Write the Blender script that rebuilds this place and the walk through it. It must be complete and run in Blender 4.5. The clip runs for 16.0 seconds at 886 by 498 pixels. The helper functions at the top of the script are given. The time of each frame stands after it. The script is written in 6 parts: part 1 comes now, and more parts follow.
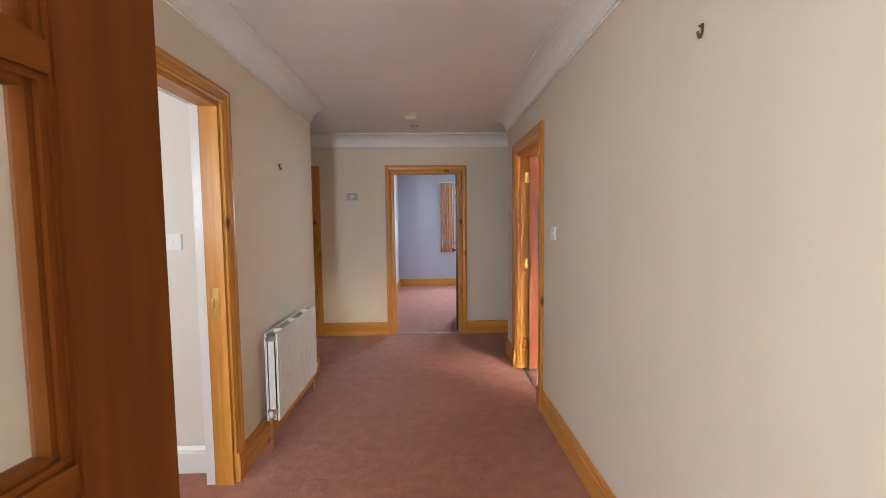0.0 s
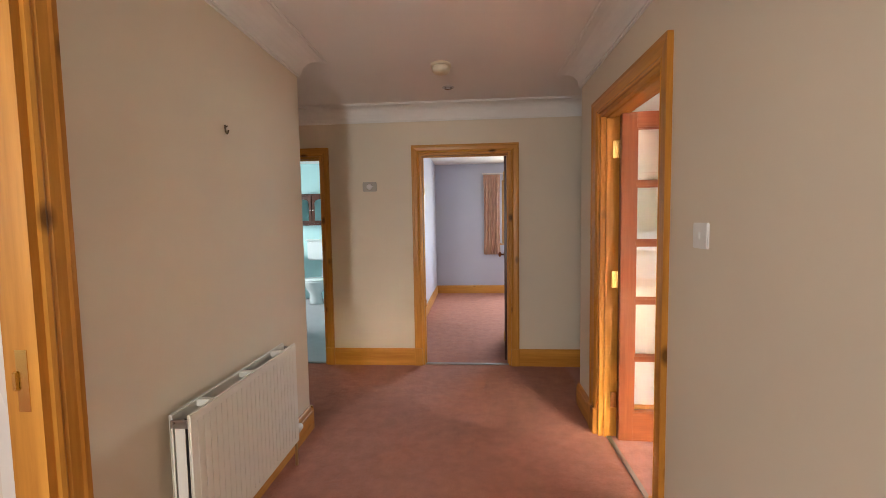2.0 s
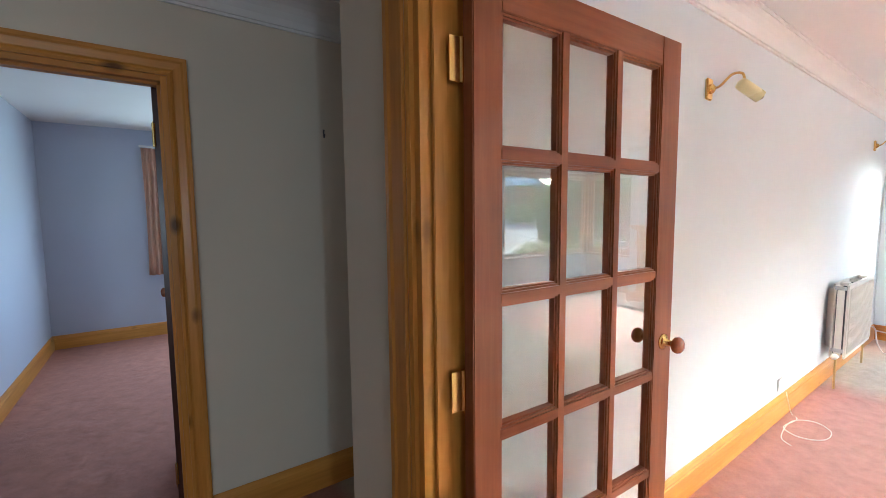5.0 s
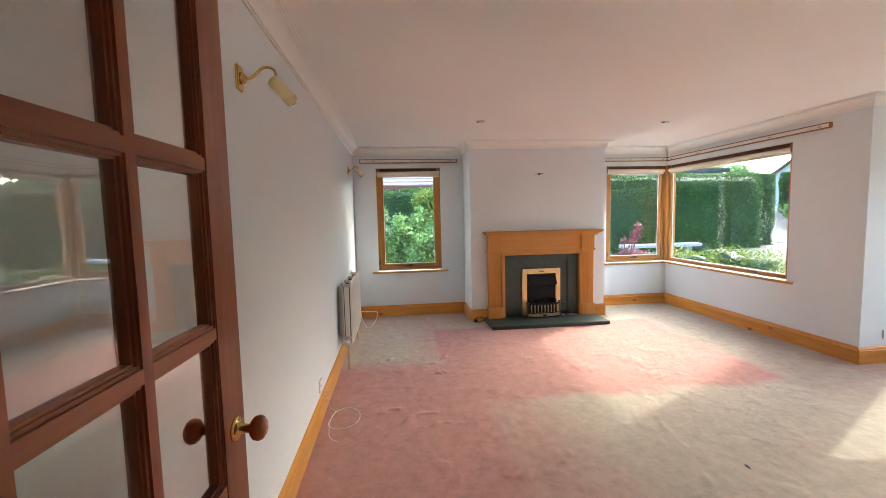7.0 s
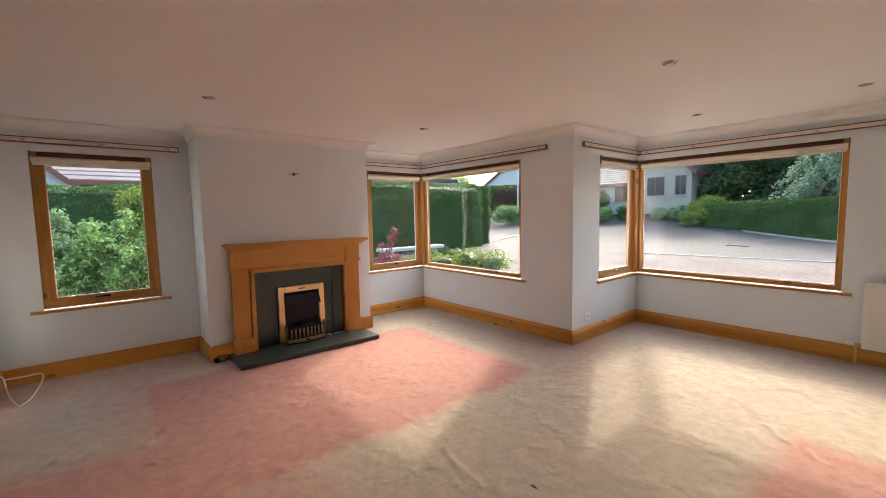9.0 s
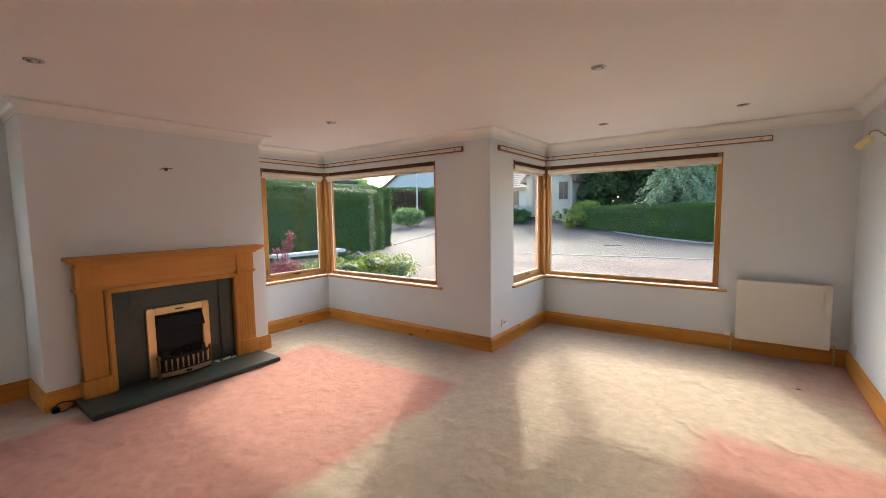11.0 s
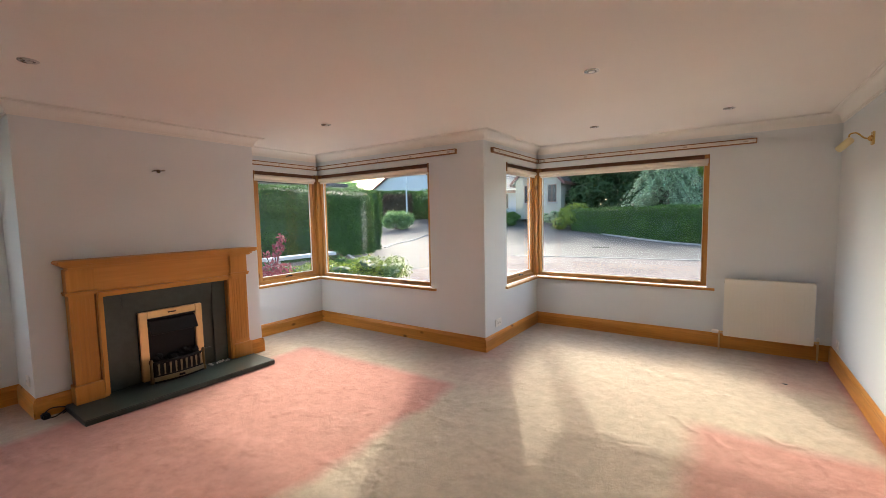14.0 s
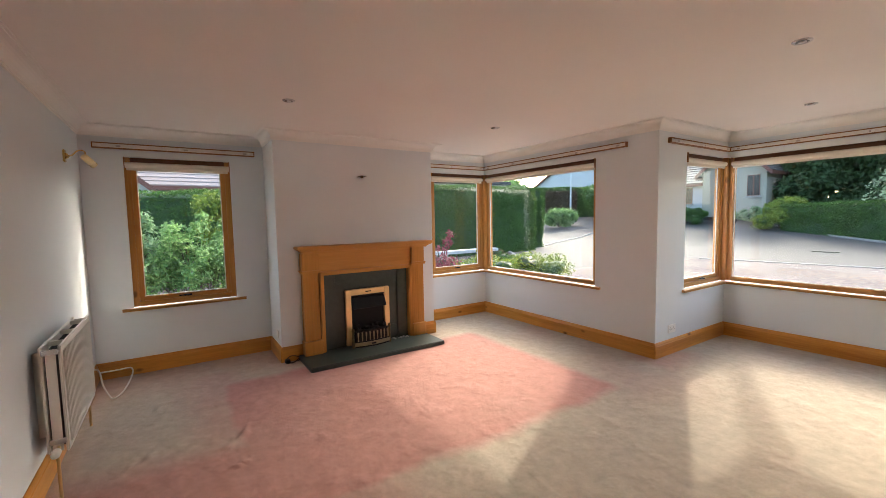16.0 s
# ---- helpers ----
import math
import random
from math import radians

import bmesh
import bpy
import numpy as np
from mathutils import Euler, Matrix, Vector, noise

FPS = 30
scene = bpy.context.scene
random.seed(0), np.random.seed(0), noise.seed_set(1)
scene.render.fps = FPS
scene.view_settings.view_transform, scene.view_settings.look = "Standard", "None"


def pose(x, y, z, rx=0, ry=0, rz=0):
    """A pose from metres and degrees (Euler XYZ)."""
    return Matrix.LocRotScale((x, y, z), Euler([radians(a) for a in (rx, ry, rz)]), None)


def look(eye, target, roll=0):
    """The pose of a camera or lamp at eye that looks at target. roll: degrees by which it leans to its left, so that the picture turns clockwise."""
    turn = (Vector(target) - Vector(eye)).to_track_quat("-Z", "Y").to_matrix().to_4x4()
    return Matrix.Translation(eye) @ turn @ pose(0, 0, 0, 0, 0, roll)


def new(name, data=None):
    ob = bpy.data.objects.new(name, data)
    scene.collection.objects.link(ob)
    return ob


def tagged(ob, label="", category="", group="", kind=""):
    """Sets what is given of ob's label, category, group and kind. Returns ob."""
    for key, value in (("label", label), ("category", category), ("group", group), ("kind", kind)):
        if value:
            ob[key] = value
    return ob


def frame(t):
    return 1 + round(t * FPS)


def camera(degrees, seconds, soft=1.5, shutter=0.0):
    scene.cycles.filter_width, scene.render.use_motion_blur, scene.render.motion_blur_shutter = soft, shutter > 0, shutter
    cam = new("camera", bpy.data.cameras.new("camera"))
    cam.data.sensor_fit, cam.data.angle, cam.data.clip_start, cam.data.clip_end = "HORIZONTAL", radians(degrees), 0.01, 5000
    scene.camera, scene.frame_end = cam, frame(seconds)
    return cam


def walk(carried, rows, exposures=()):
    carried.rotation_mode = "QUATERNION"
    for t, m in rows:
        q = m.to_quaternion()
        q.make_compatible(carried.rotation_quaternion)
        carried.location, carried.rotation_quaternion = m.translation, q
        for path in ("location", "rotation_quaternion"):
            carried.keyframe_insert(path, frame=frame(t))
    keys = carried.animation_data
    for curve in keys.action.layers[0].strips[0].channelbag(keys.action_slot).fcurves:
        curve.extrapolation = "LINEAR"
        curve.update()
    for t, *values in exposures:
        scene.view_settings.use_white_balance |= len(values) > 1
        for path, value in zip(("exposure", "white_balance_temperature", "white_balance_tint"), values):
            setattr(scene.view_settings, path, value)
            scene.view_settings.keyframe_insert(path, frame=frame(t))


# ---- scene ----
cam = camera(94.4, 16.0, soft=0.8)
EXPOSURE = [(0.0, 5.4, 6150, 8), (0.5, 5.3, 6050, 6), (1.0, 5.22, 6300, 7), (1.5, 5.25, 6900, 10), (2.0, 5.35, 7100, 12), (2.5, 5.4, 6000, 6), (3.2, 5.5, 5500, 2), (5.3, 4.5, 5100, -4),
            (6.4, 4.0, 5000, -7), (7.0, 3.3, 5700, -1), (7.5, 2.95, 6250, 4), (8.0, 2.85, 6400, 6), (9.0, 2.62, 6400, 7), (12.0, 2.56, 6300, 4), (16.0, 2.7, 6250, 4)]
PATH = [
    (0, (0.216, 0.191, 1.386), (0.283, 2.185, 1.255), -0.6),
    (0.5, (0.263, 0.434, 1.374), (0.248, 2.43, 1.241), -0.9),
    (1, (0.308, 0.712, 1.357), (0.223, 2.706, 1.227), -0.8),
    (1.5, (0.255, 1.05, 1.369), (0.127, 3.042, 1.238), -0.9),
    (2, (0.254, 1.391, 1.366), (0.108, 3.381, 1.233), -0.9),
    (2.5, (0.254, 1.753, 1.393), (0.128, 3.745, 1.255), -0.9),
    (2.8, (0.232, 1.991, 1.409), (0.126, 3.982, 1.262), -1.1),
    (3, (0.206, 2.117, 1.415), (0.141, 4.11, 1.27), -0.8),
    (3.2, (0.214, 2.248, 1.422), (0.186, 4.242, 1.276), -0.8),
    (5.3, (0.61, 3.253, 1.431), (2.006, 4.675, 1.265), -0.8),
    (5.5, (0.667, 3.302, 1.429), (2.218, 4.555, 1.277), -1.2),
    (6, (0.777, 3.426, 1.427), (2.618, 4.194, 1.279), -1.5),
    (6.1, (0.787, 3.456, 1.427), (2.669, 4.117, 1.287), -1.6),
    (6.5, (0.866, 3.518, 1.441), (2.844, 3.769, 1.286), -1.4),
    (6.8, (0.926, 3.524, 1.449), (2.92, 3.481, 1.3), -1.4),
    (7, (0.995, 3.483, 1.456), (2.975, 3.258, 1.294), -1.3),
    (7.5, (1.128, 3.376, 1.497), (3.026, 2.77, 1.323), -1.3),
    (8, (1.291, 3.333, 1.489), (3.068, 2.43, 1.315), -1.2),
    (8.5, (1.495, 3.318, 1.501), (3.144, 2.2, 1.329), -1.2),
    (9, (1.664, 3.272, 1.5), (3.198, 2.0, 1.33), -1.1),
    (9.5, (1.807, 3.161, 1.506), (3.246, 1.782, 1.337), -1.1),
    (9.7, (1.865, 3.141, 1.518), (3.267, 1.725, 1.348), -1.0),
    (12, (2.062, 3.164, 1.529), (3.087, 1.454, 1.365), -1.2),
    (12.5, (2.08, 3.168, 1.526), (3.055, 1.429, 1.364), -1.2),
    (13, (2.092, 3.185, 1.528), (3.063, 1.443, 1.366), -1.1),
    (13.5, (2.084, 3.196, 1.528), (3.11, 1.487, 1.367), -1.1),
    (14, (2.061, 3.213, 1.512), (3.195, 1.573, 1.357), -1.1),
    (14.5, (2.021, 3.245, 1.509), (3.301, 1.715, 1.353), -1.1),
    (15, (2.001, 3.305, 1.503), (3.43, 1.914, 1.351), -1.1),
    (15.5, (1.954, 3.319, 1.521), (3.529, 2.097, 1.363), -1.1),
    (16, (1.942, 3.365, 1.502), (3.612, 2.275, 1.35), -1.1),
]
walk(cam, [(t, look(eye, target, roll)) for t, eye, target, roll in PATH],
     EXPOSURE)

# ---- world, sun, lamps ----
SUN_TO = Vector((0.47, -0.88, 0)).normalized()      # horizontal way towards the sun
SUN_EL = radians(33)
world = bpy.data.worlds.new("sky")
scene.world = world
world.use_nodes = True
wn = world.node_tree
sky = wn.nodes.new("ShaderNodeTexSky")
sky.sky_type = "NISHITA"
sky.sun_disc = False
sky.sun_elevation = SUN_EL
sky.sun_rotation = math.atan2(SUN_TO.x, SUN_TO.y)
sky.air_density, sky.dust_density, sky.ozone_density = 1.0, 4.0, 1.0
wn.links.new(sky.outputs[0], wn.nodes["Background"].inputs[0])
wn.nodes["Background"].inputs[1].default_value = 0.15

sun_data = bpy.data.lights.new("sun", "SUN")
sun_data.energy, sun_data.angle, sun_data.color = 0.42, radians(1.5), (1.0, 0.93, 0.82)
sun = new("sun", sun_data)
sun.matrix_world = look(Vector((SUN_TO.x * math.cos(SUN_EL), SUN_TO.y * math.cos(SUN_EL), math.sin(SUN_EL))) * 60, (0, 0, 0))


def room_fill_lamp(name, eye, target, w, h, watts, color=(0.86, 0.93, 1.0)):
    """Area lamp added as sky light in a room, mostly with no modelled window."""
    d = bpy.data.lights.new(name, "AREA")
    d.shape, d.size, d.size_y, d.energy, d.color = "RECTANGLE", w, h, watts, color
    o = new(name, d)
    o.matrix_world = look(eye, target)
    return o


# bathroom and side room fill lamps are added in front of solid walls
room_fill_lamp("bathroom_fill_light", (-3.72, 7.35, 1.55), (-1.5, 7.3, 0.9), 1.0, 1.0, 1.3, (0.80, 0.92, 1.0))
room_fill_lamp("side_room_fill_light", (-2.6, -0.86, 1.5), (-2.6, 1.2, 1.2), 1.8, 1.2, 2.0)
room_fill_lamp("bedroom_window_light", (1.68, 9.10, 1.53), (1.68, 5.0, 0.9), 0.98, 1.12, 2.1, (0.84, 0.91, 1.0))
# added fill for the near end of the hall; the porch has no window
room_fill_lamp("porch_fill_light", (-0.58, -1.6, 1.45), (1.0, 1.6, 1.2), 0.45, 1.6, 2.3)


# ---- materials ----
def material(name):
    m = bpy.data.materials.new(name)
    m.use_nodes = True
    return m, m.node_tree.nodes, m.node_tree.links, m.node_tree.nodes["Principled BSDF"]


def ramp(nodes, stops):
    r = nodes.new("ShaderNodeValToRGB")
    el = r.color_ramp.elements
    while len(el) < len(stops):
        el.new(0.5)
    for e, (p, c) in zip(el, stops):
        e.position, e.color = p, (*c, 1)
    return r


def noise_tex(nodes, links, scale, detail=4, rough=0.55, stretch=(1, 1, 1), coord="Object"):
    tc = nodes.new("ShaderNodeTexCoord")
    mp = nodes.new("ShaderNodeMapping")
    mp.inputs["Scale"].default_value = stretch
    n = nodes.new("ShaderNodeTexNoise")
    n.inputs["Scale"].default_value, n.inputs["Detail"].default_value, n.inputs["Roughness"].default_value = scale, detail, rough
    links.new(tc.outputs[coord], mp.inputs[0])
    links.new(mp.outputs[0], n.inputs[0])
    return n


def math_node(nodes, links, op, a, b=None, clamp=False):
    n = nodes.new("ShaderNodeMath")
    n.operation, n.use_clamp = op, clamp
    for k, v in enumerate((a, b)):
        if v is None:
            continue
        if isinstance(v, bpy.types.NodeSocket):
            links.new(v, n.inputs[k])
        else:
            n.inputs[k].default_value = v
    return n.outputs[0]


def add_bump(nodes, links, bsdf, sources):
    """sources: (height output, strength, distance), chained."""
    last = None
    for h, s, d in sources:
        b = nodes.new("ShaderNodeBump")
        b.inputs["Strength"].default_value, b.inputs["Distance"].default_value = s, d
        links.new(h, b.inputs["Height"])
        if last:
            links.new(last, b.inputs["Normal"])
        last = b.outputs[0]
    links.new(last, bsdf.inputs["Normal"])


def painted(name, color, rough=0.6, vary=0.06, grain=180, bump=0.12, big=1.3, metal=0.0):
    m, n, l, b = material(name)
    big_n = noise_tex(n, l, big, 5)
    lo = tuple(c * (1 - vary) for c in color)
    hi = tuple(min(1, c * (1 + vary)) for c in color)
    r = ramp(n, [(0.3, lo), (0.7, hi)])
    l.new(big_n.outputs[0], r.inputs[0])
    l.new(r.outputs[0], b.inputs["Base Color"])
    fine = noise_tex(n, l, grain, 3)
    rr = ramp(n, [(0.3, (rough * 0.85,) * 3), (0.7, (min(1, rough * 1.12),) * 3)])
    l.new(big_n.outputs[0], rr.inputs[0])
    l.new(rr.outputs[0], b.inputs["Roughness"])
    b.inputs["Metallic"].default_value = metal
    add_bump(n, l, b, [(fine.outputs[0], bump, 0.002)])
    return m


def wood(name, dark, light, axis, rough=0.38, knots=0.0, grain=9.0, coat=0.25, knot_scale=(3.2, 3.2, 3.2), spec=0.3):
    """Varnished wood whose grain runs along the axis 'x', 'y' or 'z'; knots: how much of the knots shows."""
    m, n, l, b = material(name)
    along = "xyz".index(axis)
    stretch = [1.0, 1.0, 1.0]
    stretch[along] = 0.06
    g = noise_tex(n, l, grain * 7, 5, 0.6, stretch)
    wide = noise_tex(n, l, grain, 3, 0.5, stretch)
    mix = math_node(n, l, "ADD", math_node(n, l, "MULTIPLY", g.outputs[0], 0.35), math_node(n, l, "MULTIPLY", wide.outputs[0], 0.65))
    r = ramp(n, [(0.34, dark), (0.5, tuple((a + c) / 2 for a, c in zip(dark, light))), (0.66, light)])
    l.new(mix, r.inputs[0])
    col = r.outputs[0]
    if knots:
        tc = n.new("ShaderNodeTexCoord")
        mp = n.new("ShaderNodeMapping")
        sc = list(knot_scale)
        sc[along] *= 0.55
        mp.inputs["Scale"].default_value = sc
        v = n.new("ShaderNodeTexVoronoi")
        v.inputs["Scale"].default_value = 1.6
        l.new(tc.outputs["Object"], mp.inputs[0])
        l.new(mp.outputs[0], v.inputs[0])
        k = ramp(n, [(0.05, (0.0,) * 3), (0.14, (1,) * 3)])
        l.new(v.outputs["Distance"], k.inputs[0])
        mx = n.new("ShaderNodeMixRGB")
        mx.inputs[1].default_value = (*[c * 0.28 for c in dark], 1)
        fac = math_node(n, l, "MAXIMUM", k.outputs[0], 1 - knots)
        l.new(fac, mx.inputs[0])
        l.new(col, mx.inputs[2])
        col = mx.outputs[0]
    l.new(col, b.inputs["Base Color"])
    b.inputs["Roughness"].default_value = rough
    b.inputs["Specular IOR Level"].default_value = spec
    b.inputs["Coat Weight"].default_value = coat
    b.inputs["Coat Roughness"].default_value = 0.22
    add_bump(n, l, b, [(g.outputs[0], 0.12, 0.001)])
    return m


def carpet(name):
    """Cut-pile carpet, rose where it was covered, bleached to beige by years of sun."""
    m, n, l, b = material(name)
    tc = n.new("ShaderNodeTexCoord")
    warp = noise_tex(n, l, 2.2, 4)
    sep = n.new("ShaderNodeSeparateXYZ")
    l.new(tc.outputs["Object"], sep.inputs[0])
    wob = math_node(n, l, "MULTIPLY", math_node(n, l, "SUBTRACT", warp.outputs[0], 0.5), 0.2)
    X = math_node(n, l, "ADD", sep.outputs[0], wob)
    Y = math_node(n, l, "ADD", sep.outputs[1], math_node(n, l, "MULTIPLY", wob, -0.8))

    def above(v, edge, soft):
        return math_node(n, l, "ADD", math_node(n, l, "DIVIDE", math_node(n, l, "SUBTRACT", v, edge), soft), 0.5, True)

    def below(v, edge, soft):
        return math_node(n, l, "SUBTRACT", 1.0, above(v, edge, soft))

    def box(x0, x1, y0, y1, soft):
        a = math_node(n, l, "MULTIPLY", above(X, x0, soft), below(X, x1, soft))
        c = math_node(n, l, "MULTIPLY", above(Y, y0, soft), below(Y, y1, soft))
        return math_node(n, l, "MULTIPLY", a, c)

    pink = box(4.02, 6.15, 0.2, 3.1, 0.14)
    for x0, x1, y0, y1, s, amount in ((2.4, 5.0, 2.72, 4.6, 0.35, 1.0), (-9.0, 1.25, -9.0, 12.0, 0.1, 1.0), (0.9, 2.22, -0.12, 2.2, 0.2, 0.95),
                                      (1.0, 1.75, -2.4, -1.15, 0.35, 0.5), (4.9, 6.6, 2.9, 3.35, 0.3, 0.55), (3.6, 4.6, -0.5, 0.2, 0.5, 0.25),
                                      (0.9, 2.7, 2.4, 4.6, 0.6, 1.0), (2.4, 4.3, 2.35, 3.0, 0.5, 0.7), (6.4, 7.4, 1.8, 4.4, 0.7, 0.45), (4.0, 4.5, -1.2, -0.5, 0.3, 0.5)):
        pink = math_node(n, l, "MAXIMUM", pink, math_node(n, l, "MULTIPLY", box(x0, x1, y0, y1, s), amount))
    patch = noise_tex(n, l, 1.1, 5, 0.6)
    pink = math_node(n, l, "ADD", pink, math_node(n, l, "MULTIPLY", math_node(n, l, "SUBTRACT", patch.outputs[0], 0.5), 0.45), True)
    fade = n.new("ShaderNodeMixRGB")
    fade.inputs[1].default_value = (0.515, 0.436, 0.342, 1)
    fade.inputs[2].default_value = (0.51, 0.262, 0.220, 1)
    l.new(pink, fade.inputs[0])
    # trodden, unbleached pile of the hall and the rooms behind it
    inside = below(sep.outputs[0], 1.1, 0.04)
    hall = n.new("ShaderNodeMixRGB")
    hall.inputs[2].default_value = (0.47, 0.205, 0.145, 1)
    l.new(inside, hall.inputs[0])
    l.new(fade.outputs[0], hall.inputs[1])
    pile = noise_tex(n, l, 150, 4, 0.75)
    tread = noise_tex(n, l, 11, 6, 0.72)
    shade = math_node(n, l, "ADD", 0.36, math_node(n, l, "ADD", math_node(n, l, "MULTIPLY", pile.outputs[0], 0.42), math_node(n, l, "MULTIPLY", tread.outputs[0], 0.70)))
    mul = n.new("ShaderNodeVectorMath")
    mul.operation = "SCALE"
    l.new(hall.outputs[0], mul.inputs[0])
    l.new(shade, mul.inputs["Scale"])
    l.new(mul.outputs[0], b.inputs["Base Color"])
    b.inputs["Roughness"].default_value = 0.95
    b.inputs["Specular IOR Level"].default_value = 0.12
    b.inputs["Sheen Weight"].default_value = 0.08
    b.inputs["Sheen Roughness"].default_value = 0.5
    ruck = noise_tex(n, l, 3.6, 3, 0.5, (1, 1, 1))
    rr = ramp(n, [(0.52, (0, 0, 0)), (0.72, (1, 1, 1))])
    l.new(ruck.outputs[0], rr.inputs[0])
    add_bump(n, l, b, [(rr.outputs[0], 0.35, 0.022), (tread.outputs[0], 0.65, 0.014), (pile.outputs[0], 0.7, 0.006)])
    return m


def glass(name, gloss=1.0, tint=(1, 1, 1)):
    m, n, l, b = material(name)
    n.remove(b)
    tr = n.new("ShaderNodeBsdfTransparent")
    tr.inputs[0].default_value = (*tint, 1)
    gl = n.new("ShaderNodeBsdfGlossy")
    gl.inputs["Roughness"].default_value = 0.0
    lw = n.new("ShaderNodeLayerWeight")
    mx = n.new("ShaderNodeMixShader")
    schlick = math_node(n, l, "ADD", 0.04, math_node(n, l, "MULTIPLY", math_node(n, l, "POWER", lw.outputs["Facing"], 5.0), 0.9))
    l.new(math_node(n, l, "MULTIPLY", schlick, gloss, True), mx.inputs[0])
    l.new(tr.outputs[0], mx.inputs[1])
    l.new(gl.outputs[0], mx.inputs[2])
    l.new(mx.outputs[0], n["Material Output"].inputs[0])
    return m


def leafy(name, dark, light, back=0.25):
    m, n, l, b = material(name)
    g = n.new("ShaderNodeNewGeometry")
    patch = noise_tex(n, l, 1.3, 3)
    f = math_node(n, l, "ADD", math_node(n, l, "MULTIPLY", g.outputs["Random Per Island"], 0.55), math_node(n, l, "MULTIPLY", patch.outputs[0], 0.45))
    r = ramp(n, [(0.15, dark), (0.6, tuple((a + c) / 2 for a, c in zip(dark, light))), (0.9, light)])
    l.new(f, r.inputs[0])
    l.new(r.outputs[0], b.inputs["Base Color"])
    b.inputs["Roughness"].default_value = 0.55
    b.inputs["Specular IOR Level"].default_value = 0.3
    t = n.new("ShaderNodeBsdfTranslucent")
    l.new(r.outputs[0], t.inputs[0])
    mx = n.new("ShaderNodeMixShader")
    mx.inputs[0].default_value = back
    l.new(b.outputs[0], mx.inputs[1])
    l.new(t.outputs[0], mx.inputs[2])
    l.new(mx.outputs[0], n["Material Output"].inputs[0])
    return m


def stony(name, a, c, scale, rough=0.9, bump=0.5, dist=0.01):
    m, n, l, b = material(name)
    v = noise_tex(n, l, scale, 4, 0.7)
    w = noise_tex(n, l, 0.5, 4)
    f = math_node(n, l, "ADD", math_node(n, l, "MULTIPLY", v.outputs[0], 0.7), math_node(n, l, "MULTIPLY", w.outputs[0], 0.3))
    r = ramp(n, [(0.3, a), (0.7, c)])
    l.new(f, r.inputs[0])
    l.new(r.outputs[0], b.inputs["Base Color"])
    b.inputs["Roughness"].default_value = rough
    add_bump(n, l, b, [(v.outputs[0], bump, dist)])
    return m


M_LIV = painted("lilac_white_wall_paint", (0.705, 0.74, 0.765), 0.55, 0.02)
M_HALL = painted("cream_wall_paint", (0.74, 0.65, 0.525), 0.85, 0.025)
M_SIDE = painted("pale_cream_room_paint", (0.76, 0.71, 0.63), 0.55, 0.02)
M_BED = painted("grey_blue_bedroom_paint", (0.50, 0.51, 0.58), 0.6, 0.03)
M_BATH = painted("aqua_bathroom_paint", (0.45, 0.70, 0.71), 0.5, 0.03)
M_CEIL = painted("white_ceiling_paint", (0.83, 0.80, 0.77), 0.8, 0.02, 120, 0.15)
M_COVE = painted("white_plaster_coving", (0.82, 0.80, 0.77), 0.6, 0.02)
M_WHITE = painted("white_gloss_paint", (0.80, 0.79, 0.76), 0.3, 0.02, 60, 0.05)
M_PLASTIC = painted("white_plastic", (0.82, 0.81, 0.78), 0.35, 0.015, 40, 0.02)
M_YELLOWED = painted("yellowed_plastic", (0.70, 0.62, 0.46), 0.4, 0.04, 40, 0.02)
M_RAD = painted("white_enamelled_steel", (0.80, 0.78, 0.71), 0.32, 0.02, 50, 0.03)
M_DARKGAP = painted("dark_grille_metal", (0.10, 0.105, 0.11), 0.5, 0.1, 90, 0.1)
PINE_D, PINE_L = (0.43, 0.168, 0.025), (0.70, 0.325, 0.062)
M_PINE = {a: wood("varnished_pine_" + a, PINE_D, PINE_L, a, 0.36, 0.95, coat=0.1) for a in "xyz"}
M_HEM = {a: wood("honey_window_wood_" + a, (0.34, 0.145, 0.03), (0.56, 0.28, 0.075), a, 0.33, 0.7) for a in "xyz"}
M_SURR = {a: wood("fire_surround_wood_" + a, (0.47, 0.20, 0.035), (0.66, 0.325, 0.075), a, 0.42, 0.0, 5, 0.12) for a in "xyz"}
M_MAHOG = {a: wood("red_brown_hardwood_" + a, (0.19, 0.048, 0.016), (0.36, 0.115, 0.042), a, 0.34, 0.0, 7, 0.35) for a in "xyz"}
# browner wood, darkened further because the leaf's visible face is backlit
M_BROWNBACKLIT = {a: wood("brown_hardwood_" + a, (0.115, 0.030, 0.004), (0.20, 0.062, 0.010), a, 0.55, 0.0, 7, 0.0, spec=0.1) for a in "xyz"}
M_DARKDOOR = {a: wood("dark_mahogany_" + a, (0.045, 0.014, 0.009), (0.10, 0.03, 0.018), a, 0.35, 0.0, 7, 0.3) for a in "xyz"}
M_HEAD = wood("dark_head_wood", (0.10, 0.038, 0.014), (0.19, 0.08, 0.03), "x", 0.5, 0, 6)
M_TRACK = painted("white_curtain_rail", (0.76, 0.72, 0.66), 0.45, 0.05, 30, 0.05, 4)
M_TRACKMARK = painted("grubby_rail_plate", (0.50, 0.44, 0.38), 0.5, 0.15, 60, 0.1, 12)
M_TRACKWOOD = wood("rail_edge_wood", (0.22, 0.09, 0.03), (0.36, 0.16, 0.06), "x", 0.5, 0, 6)
M_BLIND = painted("cream_blind_fabric", (0.74, 0.66, 0.56), 0.85, 0.04, 700, 0.4)
M_CARPET = carpet("rose_carpet_sun_bleached")
M_GLASS = glass("window_glass", 0.55)
